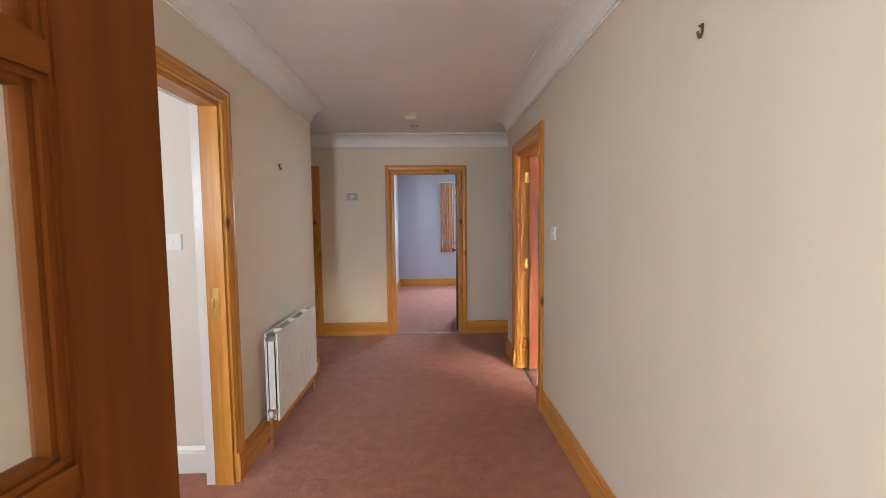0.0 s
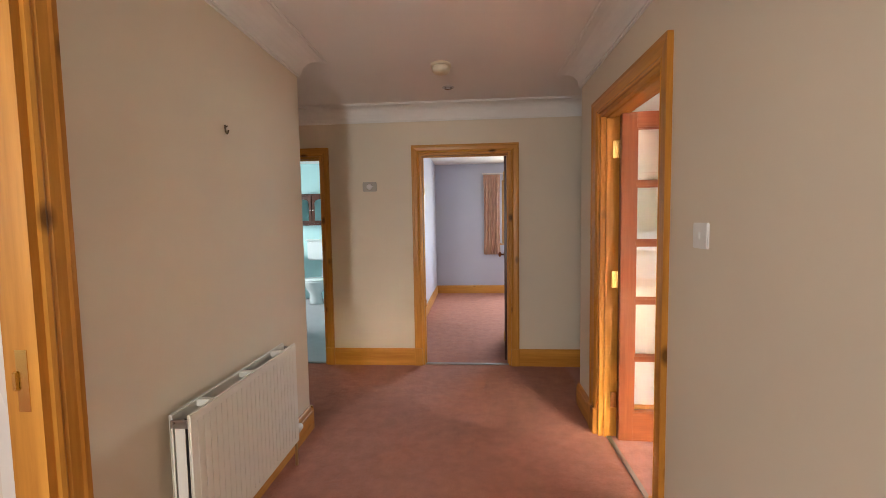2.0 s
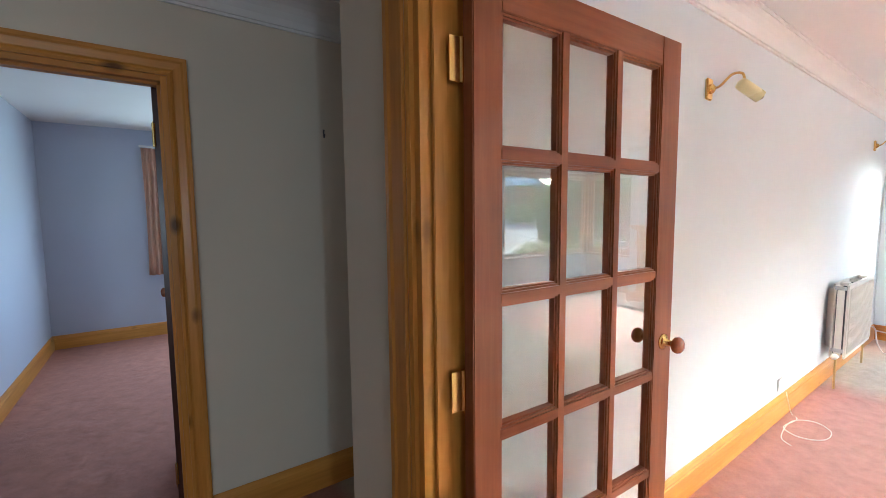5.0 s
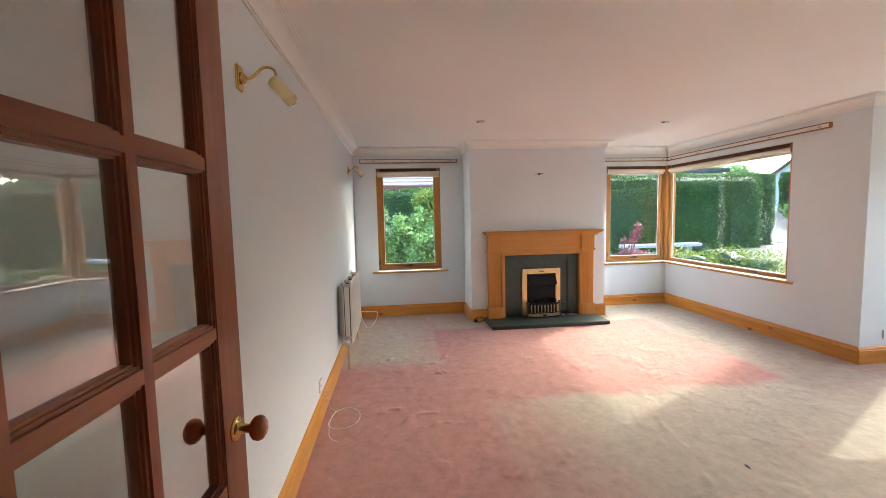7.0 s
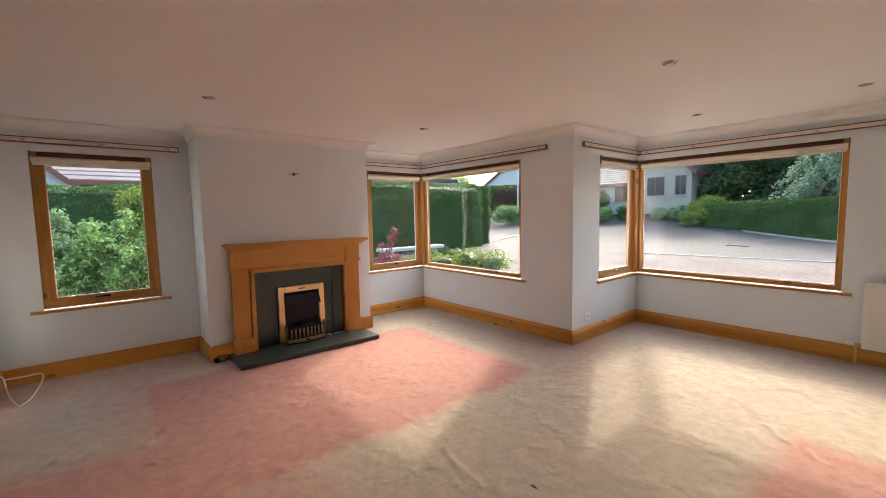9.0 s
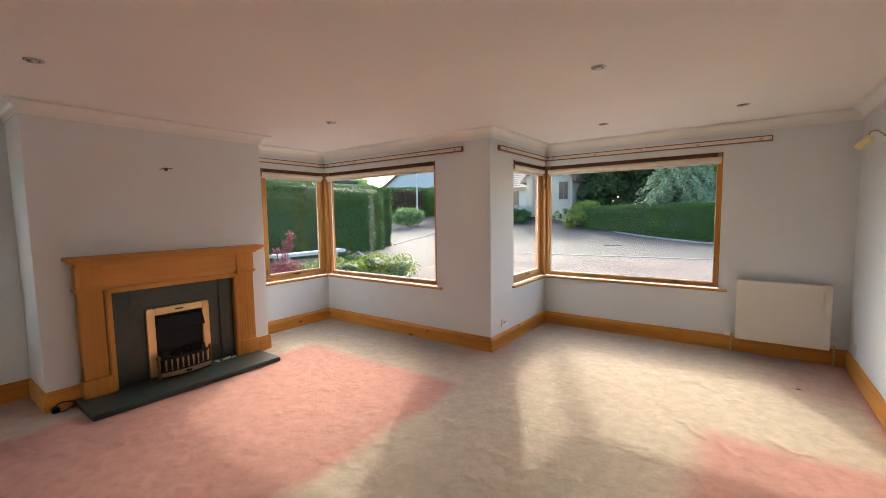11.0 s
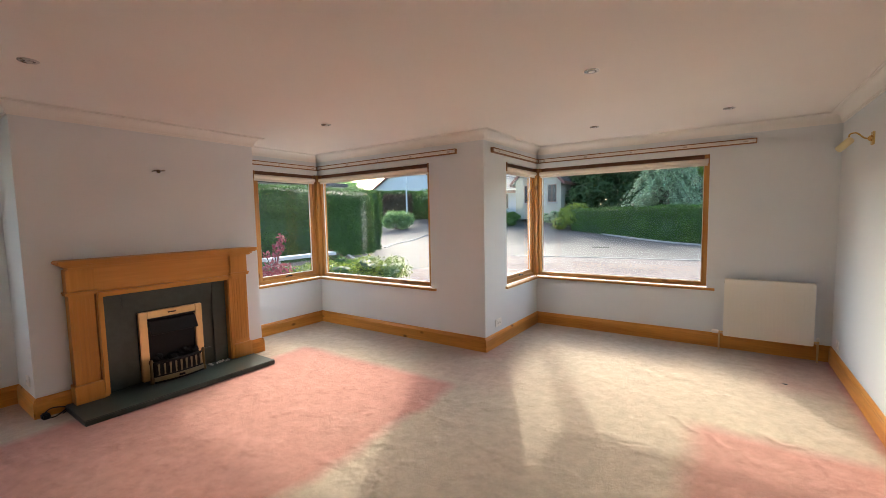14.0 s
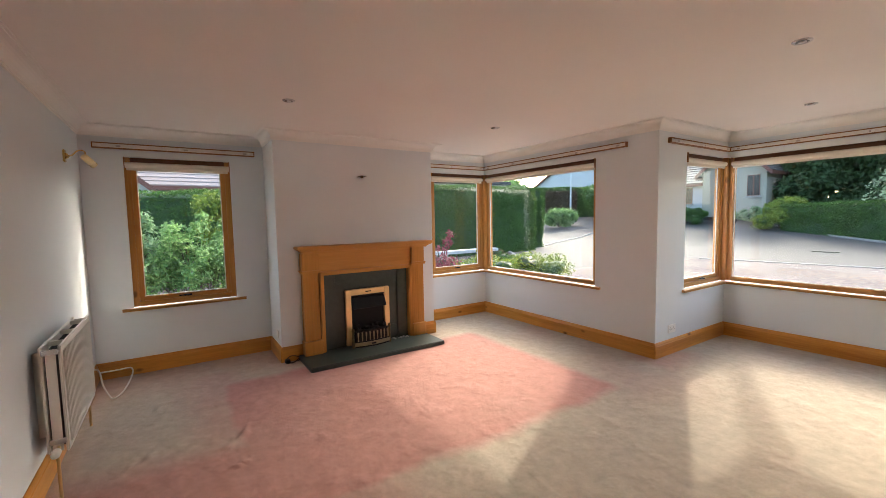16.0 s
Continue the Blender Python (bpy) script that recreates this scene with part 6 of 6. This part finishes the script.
def weeping_tree(x, y, height, limbs, reach, mat, label, seed):
    """A tree whose limbs arch out in tiers and carry hanging feathery twigs."""
    rng = np.random.default_rng(seed)
    g = ground_z(x, y)
    made = thing("weeping_tree", (x, y, g), label, "tree")
    bm = bmesh.new()
    branch_into(bm, (x, y, g - 0.05), (x + 0.15, y, g + height * 0.9), 0.15, 0.04, rng, 6)
    part("trunk", bm, M_BARK, made)
    limb_bm = bmesh.new()
    pts, face = [], []
    for k in range(limbs):
        lift = 0.32 + 0.68 * (k + 0.5) / limbs
        a = k * 2.399 + rng.uniform(-0.3, 0.3)
        out = reach * (1.12 - 0.75 * lift) * rng.uniform(0.75, 1.15)
        foot = np.array((x, y, g + height * lift * 0.86))
        tip = foot + np.array((np.cos(a) * out, np.sin(a) * out * 0.8, rng.uniform(-0.05, 0.35)))
        arc = arc_points(foot, tip, 0.34 * out, 16, 0.16)
        for p, q in zip(arc[::5], arc[5::5]):
            cyl_into(limb_bm, p, q, 0.022, 0.014, 5, False)
        across = np.array((-np.sin(a), np.cos(a), 0.0))
        for p in arc[4:]:
            for twig in range(3):
                L = rng.uniform(0.15, 0.5)
                t = rng.random(11)[:, None]
                dirn = across * rng.uniform(-1.2, 1.2) + np.array((np.cos(a), np.sin(a), 0)) * rng.uniform(-0.2, 0.9)
                q = p + rng.normal(size=3) * 0.09 + dirn * L * t - np.array((0, 0, 1)) * L * rng.uniform(0.3, 1.2) * t ** 2 + rng.normal(size=(11, 3)) * 0.025
                pts.append(q)
                face.append(np.tile(np.array((0, 0, 0.8)), (11, 1)))
    part("limb", limb_bm, M_BARK, made)
    v, f = leaves(np.concatenate(pts), 0.15, rng, 0.42, 0.4, np.concatenate(face))
    leaf_part("crown", v, f, mat, made)
    return made


def scatter_clumps(rng, n, box, r0, r1, squash=0.8):
    x0, x1, y0, y1, z0, z1 = box
    out = []
    for _ in range(n):
        r = rng.uniform(r0, r1)
        out.append((rng.uniform(x0, x1), rng.uniform(y0, y1), rng.uniform(z0, z1), r, r, r * squash))
    return out


rg = random.Random(21)
# east side: shrubs before the end window, tall clipped hedge, neighbour's roof
spray_shrub("shrub", 10.35, 4.4, 170, 1.5, 2.3, 1.2, 150, 0.085, M_LEAF_BLUE, "loose grey-green leafy shrub outside the window", 1)
spray_shrub("shrub", 10.1, 2.95, 140, 1.35, 2.05, 1.1, 150, 0.080, M_LEAF_LIGHT, "pale green leafy shrub outside the window", 2)
bush("shrub", 9.2, 3.4, scatter_clumps(rg, 9, (-0.4, 0.4, -1.1, 1.1, 0.1, 0.5), 0.28, 0.4), 7000, 0.06, M_LEAF_HEDGE, "low dark green shrub under the window", 3)
bush("shrub", 11.5, 2.3, scatter_clumps(rg, 10, (-0.4, 0.4, -0.45, 0.45, 1.1, 2.05), 0.24, 0.38), 7500, 0.07, M_LEAF_YEL, "golden yellow-green shrub before the tall hedge", 4)
hedge("hedge", (15.62, 0.4), (16.6, -11.0), 1.4, 2.8, M_LEAF_HEDGE, "tall clipped dark green hedge along the garden", 5, 75000, 0.065)
hedge("hedge", (14.9, 9.0), (15.6, -0.5), 1.3, 2.33, M_LEAF_HEDGE, "clipped green hedge behind the shrubs", 58, 40000, 0.065)
hedge("hedge", (17.3, -12.0), (19.6, -13.4), 1.5, 2.95, M_LEAF_HEDGE, "tall clipped hedge block beside the drive", 6, 26000, 0.075)
bush("shrub", 10.9, -2.5, [(0.02, -0.05, 0.72, 0.10, 0.10, 0.2), (0.12, -0.2, 0.98, 0.13, 0.15, 0.17), (-0.2, 0.22, 0.48, 0.22, 0.26, 0.18), (0.25, -0.45, 0.42, 0.18, 0.2, 0.16), (-0.35, 0.4, 0.28, 0.25, 0.25, 0.18),
                            (0.1, 0.1, 0.28, 0.32, 0.35, 0.2), (0.18, -0.34, 1.2, 0.10, 0.12, 0.12), (0.0, 0.2, 0.85, 0.09, 0.12, 0.08)],
     1000, 0.095, M_LEAF_RED, "crimson-leaved ornamental shrub in the bed", 7, core=False)
bush("shrub", 9.7, -1.1, [(0, 0, 0.5, 0.2, 0.2, 0.35), (0.05, 0.1, 1.0, 0.2, 0.2, 0.35), (0, 0.05, 1.45, 0.16, 0.16, 0.3), (0.2, -0.1, 0.3, 0.25, 0.25, 0.25)], 1300, 0.08, M_LEAF_LIGHT, "thin pale green shrub beside the window", 8, core=False)
bush("shrub", 8.75, -3.0, scatter_clumps(rg, 12, (-0.75, 0.75, -0.75, 0.75, 0.15, 0.55), 0.32, 0.48, 0.75), 10000, 0.06, M_LEAF_YEL, "rounded yellow-green shrub by the house corner", 9)
bush("shrub", 9.6, -4.0, scatter_clumps(rg, 8, (-0.5, 0.5, -0.4, 0.4, 0.1, 0.35), 0.28, 0.4, 0.75), 6000, 0.05, M_LEAF_HEDGE, "low clipped green shrub in the bed", 10)
bush("shrub", 12.2, -4.2, scatter_clumps(rg, 14, (-1.3, 1.3, -1.5, 1.5, 0.05, 0.22), 0.25, 0.4, 0.5), 7000, 0.06, M_LEAF_HEDGE, "low ground-cover planting in the bed", 11)
bush("shrub", 16.4, -9.7, scatter_clumps(rg, 6, (-0.9, 0.9, -0.5, 0.5, 0.05, 0.2), 0.25, 0.4, 0.5), 2500, 0.07, M_LEAF_BROWN, "low brownish planting at the bed's edge", 12)

bench = thing("garden_bench", (13.2, -4.6, -0.09), "low white backless garden bench before the hedge", "bench")
part("seat", boxes(((13.0, -6.2, 0.30), (13.4, -3.6, 0.40)), bevel=0.01), M_WHITEHARL, bench)
for yy in (-5.9, -4.1):
    part("leg", boxes(((13.05, yy, -0.1), (13.35, yy + 0.2, 0.30)), bevel=0.01), M_KERB, bench)


def house(name, lo, hi, base, eave, ridge, along, wall_mat, roof_mat, label, windows=(), over=0.35):
    """A bungalow with a pitched roof whose ridge runs along 'x' or 'y'; windows: (side, middle, bottom, width, height)."""
    (x0, y0), (x1, y1) = lo, hi
    made = thing(name, ((x0 + x1) / 2, (y0 + y1) / 2, base), label, "house")
    bm = bmesh.new()
    if along == "x":
        prism_into(bm, [(y0, base), (y1, base), (y1, eave), ((y0 + y1) / 2, ridge), (y0, eave)], x0, x1, lambda u, v, w: Vector((w, u, v)))
    else:
        prism_into(bm, [(x0, base), (x1, base), (x1, eave), ((x0 + x1) / 2, ridge), (x0, eave)], y0, y1, lambda u, v, w: Vector((u, w, v)))
    part("wall", bm, wall_mat, made)
    c0, c1 = (y0, y1) if along == "x" else (x0, x1)
    e0, e1 = (x0, x1) if along == "x" else (y0, y1)
    mid = (c0 + c1) / 2
    slope = (ridge - eave) / (mid - c0)
    place = (lambda u, v, w: Vector((w, u, v))) if along == "x" else (lambda u, v, w: Vector((u, w, v)))
    for s in (-1, 1):
        out = mid + s * (mid - c0 + over)
        low = eave - slope * over
        bm = bmesh.new()
        prism_into(bm, [(mid, ridge + 0.04), (out, low + 0.04), (out, low + 0.16), (mid, ridge + 0.16)], e0 - over, e1 + over, place)
        roof = part("roof", bm, roof_mat, made)
        bm = bmesh.new()
        courses = 14
        for k in range(courses):
            t0, t1 = k / courses, (k + 1) / courses
            ua, va = mid + (out - mid) * t0, ridge + 0.16 + (low - ridge) * t0
            ub, vb = mid + (out - mid) * t1, ridge + 0.16 + (low - ridge) * t1
            tiles = int((e1 - e0 + 2 * over) / 0.33)
            for q in range(tiles):
                w0 = e0 - over + q * 0.33
                lift = 0.025 + 0.012 * ((q * 7 + k * 3) % 5) / 5
                vs = [bm.verts.new(place(*p)) for p in ((ua, va + 0.004, w0 + 0.01), (ua, va + 0.004, w0 + 0.32), (ub, vb + lift + 0.02, w0 + 0.32), (ub, vb + lift + 0.02, w0 + 0.01), (ub, vb, w0 + 0.32), (ub, vb, w0 + 0.01))]
                bm.faces.new((vs[0], vs[1], vs[2], vs[3]))
                bm.faces.new((vs[3], vs[2], vs[4], vs[5]))
        tagged(part("roof_tiles", bm, roof_mat, roof), kind="stuff")
        bm = bmesh.new()
        prism_into(bm, [(out, low - 0.06), (out + s * 0.04, low - 0.06), (out + s * 0.04, low + 0.15), (out, low + 0.15)], e0 - over, e1 + over, place)
        part("fascia", bm, M_BARGE, made)
        for e in (e0 - over - 0.03, e1 + over):
            bm = bmesh.new()
            prism_into(bm, [(mid, ridge - 0.12), (out, low - 0.10), (out, low + 0.17), (mid, ridge + 0.17)], e, e + 0.03, place)
            part("barge_board", bm, M_BARGE, made)
    for side, m, zb, w, h in windows:
        if side in ("x0", "x1"):
            xx, s = (x0, -1) if side == "x0" else (x1, 1)
            win = part("window", boxes(tuple(Vector(map(f, (xx, m - w / 2, zb), (xx + s * 0.05, m + w / 2, zb + h))) for f in (min, max))), M_BARGE, made)
            for q in (-1, 1):
                c = m + q * w / 4
                part("pane", boxes(tuple(Vector(map(f, (xx + s * 0.05, c - w / 4 + 0.03, zb + 0.04), (xx + s * 0.06, c + w / 4 - 0.03, zb + h - 0.04))) for f in (min, max))), M_WINDARK, win)
        else:
            yy, s = (y0, -1) if side == "y0" else (y1, 1)
            win = part("window", boxes(tuple(Vector(map(f, (m - w / 2, yy, zb), (m + w / 2, yy + s * 0.05, zb + h))) for f in (min, max))), M_BARGE, made)
            for q in (-1, 1):
                c = m + q * w / 4
                part("pane", boxes(tuple(Vector(map(f, (c - w / 4 + 0.03, yy + s * 0.05, zb + 0.04), (c + w / 4 - 0.03, yy + s * 0.06, zb + h - 0.04))) for f in (min, max))), M_WINDARK, win)
            part("sill", boxes(tuple(Vector(map(f, (m - w / 2 - 0.1, yy, zb - 0.12), (m + w / 2 + 0.1, yy + s * 0.12, zb))) for f in (min, max))), M_KERB, made)
    return made


house("bungalow", (27.0, -3.0), (35.0, 14.0), -0.14, 3.45, 6.3, "y", M_HARL, M_TILEROOF, "neighbouring bungalow with a red-grey tiled roof")
house("bungalow_porch", (25.2, 4.1), (29.0, 7.6), -0.14, 3.0, 4.55, "x", M_WHITEHARL, M_TILEROOF, "white gabled porch of the neighbouring bungalow")
house("bungalow", (30.0, -54.0), (45.0, -40.0), 1.1, 4.8, 9.0, "y", M_WHITEHARL, M_SLATEROOF, "white harled house with red-brown barge boards")
house("bungalow", (12.7, -39.0), (16.5, -28.4), 1.2, 4.3, 6.2, "y", M_HARL, M_SLATEROOF, "grey harled bungalow with a slate roof",
      (("y1", 15.1, 2.55, 1.2, 1.35), ("y1", 13.4, 2.55, 0.7, 1.35)))
house("bungalow", (16.9, -39.0), (23.0, -29.4), 1.2, 3.7, 6.4, "x", M_WHITEHARL, M_SLATEROOF, "low wing of the bungalow with a slate roof",
      (("y1", 18.2, 2.2, 1.1, 1.2),))

# south side: hedge over the road, trees behind
hedge("hedge", (10.4, -25.6), (-8.0, -15.8), 1.7, 1.85, M_LEAF_HEDGE, "long clipped green hedge across the road", 13, 95000, 0.075)
bush("shrub", 11.0, -25.6, scatter_clumps(rg, 14, (-0.65, 0.65, -0.65, 0.65, 0.4, 1.45), 0.4, 0.6), 9000, 0.13, M_LEAF_YEL, "rounded yellow-green bush at the end of the hedge", 14)
for k, (x, y, h, w) in enumerate(((13.0, -32.0, 8.0, 1.9), (11.2, -30.5, 9.0, 2.2), (9.2, -31.5, 9.8, 2.4), (7.0, -30.5, 9.4, 2.4), (5.0, -32.0, 10.2, 2.6), (2.8, -31.0, 10, 2.5), (0.6, -33, 11, 2.6), (-2.0, -31, 10, 2.6), (8.0, -34.5, 10.5, 2.8), (3.8, -35.0, 11, 2.8))):
    cl = []
    for j in range(16):
        t = j / 15
        r = w * (1.0 - 0.72 * t) * rg.uniform(0.75, 1.1)
        cl.append((rg.uniform(-0.5, 0.5) * w * (1 - t), rg.uniform(-0.5, 0.5) * w * (1 - t), 0.6 + (h - 0.9) * t, r * 0.85, r * 0.85, 0.85))
    tree("conifer", x, y, h, cl, 12000, 0.30, M_LEAF_DARK, "tall dark green conifer behind the hedge", 30 + k, 0.28)
weeping_tree(5.0, -24.6, 5.4, 64, 3.1, M_LEAF_SILVER, "pale silver-green tree with drooping layered branches", 40)
tree("broadleaf_tree", 3.4, -28.5, 6.0, scatter_clumps(rg, 16, (-2.2, 2.2, -1.4, 1.4, 2.5, 5.6), 0.7, 1.2), 9000, 0.22, M_LEAF_BRIGHT, "bright green broadleaf tree behind the hedge", 41, 0.22)
tree("broadleaf_tree", 30.0, -21.0, 6.0, scatter_clumps(rg, 14, (-2.0, 2.0, -2.0, 2.0, 2.0, 5.0), 0.8, 1.3), 6000, 0.28, M_LEAF_LIGHT, "bright green tree behind the hedge block", 42, 0.22)
bush("shrub", 27.0, -25.4, scatter_clumps(rg, 10, (-1.6, 1.6, -1.0, 1.0, 0.3, 1.1), 0.5, 0.8), 5000, 0.18, M_LEAF_LIGHT, "light green shrub at the far roadside", 43)
hedge("hedge", (33.0, -29.5), (26.5, -37.0), 1.6, 4.4, M_LEAF_HEDGE, "tall green hedge before the white house", 46, 15000, 0.2)
hedge("hedge", (31.4, -28.6), (29.4, -30.6), 1.2, 3.9, M_LEAF_BROWN, "browned tall hedge by the far road", 44, 9000, 0.18, M_LEAF_BROWN)
bush("shrub", 27.0, -34.5, scatter_clumps(rg, 14, (-1.8, 1.8, -1.2, 1.2, 0.5, 3.0), 0.7, 1.0), 7000, 0.2, M_LEAF_HEDGE, "large dark green shrub by the far road", 45)
for k, (x, y) in enumerate(((13.9, -27.2), (16.4, -27.0), (12.6, -26.9))):
    bush("shrub", x, y, scatter_clumps(rg, 7, (-0.7, 0.7, -0.4, 0.4, 0.2, 0.9), 0.3, 0.5), 2600, 0.12, (M_LEAF_BLUE, M_LEAF_HEDGE, M_LEAF_BLUE)[k], "small shrub before the far bungalow", 50 + k)
bush("shrub", 18.3, -26.6, scatter_clumps(rg, 9, (-0.8, 0.8, -0.6, 0.6, 0.3, 0.9), 0.4, 0.55), 4000, 0.13, M_LEAF_LIGHT, "rounded green shrub at the far roadside", 55)
bush("shrub", 25.6, -29.4, scatter_clumps(rg, 12, (-1.6, 1.6, -1.0, 1.0, 0.6, 3.0), 0.7, 1.0), 7000, 0.19, M_LEAF_HEDGE, "large dark green shrub at the far roadside", 57)
bush("shrub", 20.0, -28.6, scatter_clumps(rg, 9, (-0.9, 0.9, -0.6, 0.6, 0.6, 2.4), 0.5, 0.7), 4500, 0.16, M_LEAF_HEDGE, "upright dark green shrub by the far bungalow", 56)
lp = thing("lamp_post", (28.6, -28.9, ground_z(28.6, -28.9)), "thin grey street lamp post by the far road", "street lamp")
part("pole", cyl_into(bmesh.new(), (28.6, -28.9, 0.5), (28.6, -28.9, 7.0), 0.09, 0.06, 12), M_POLE, lp)
part("lantern", boxes(((28.0, -29.0, 6.95), (28.7, -28.8, 7.1)), bevel=0.03), M_POLE, lp)

gar = thing("garage", (23, -8, -0.14), "flat-roofed garage behind the hedge with a white fascia", "garage")
part("wall", boxes(((20.0, -12.5, -0.14), (26.0, -3.5, 3.0))), M_HARL, gar)
part("fascia", boxes(((19.8, -12.7, 3.001), (26.2, -3.3, 3.28))), M_WHITEHARL, gar)
part("roof", boxes(((19.6, -12.9, 3.281), (26.4, -3.1, 3.46)), bevel=0.02), M_SLATEROOF, gar)
for k, (x, y) in enumerate(((11.6, 0.4), (13.4, -1.4), (12.0, -6.2), (14.4, -6.9), (10.6, -4.6), (9.8, 0.6))):
    bush("shrub", x, y, scatter_clumps(rg, 7, (-0.6, 0.6, -0.6, 0.6, 0.08, 0.3), 0.22, 0.38, 0.6), 2600, 0.06, (M_LEAF_HEDGE, M_LEAF_LIGHT, M_LEAF_HEDGE, M_LEAF_BROWN, M_LEAF_LIGHT, M_LEAF_HEDGE)[k], "low spreading shrub in the planting bed", 60 + k)
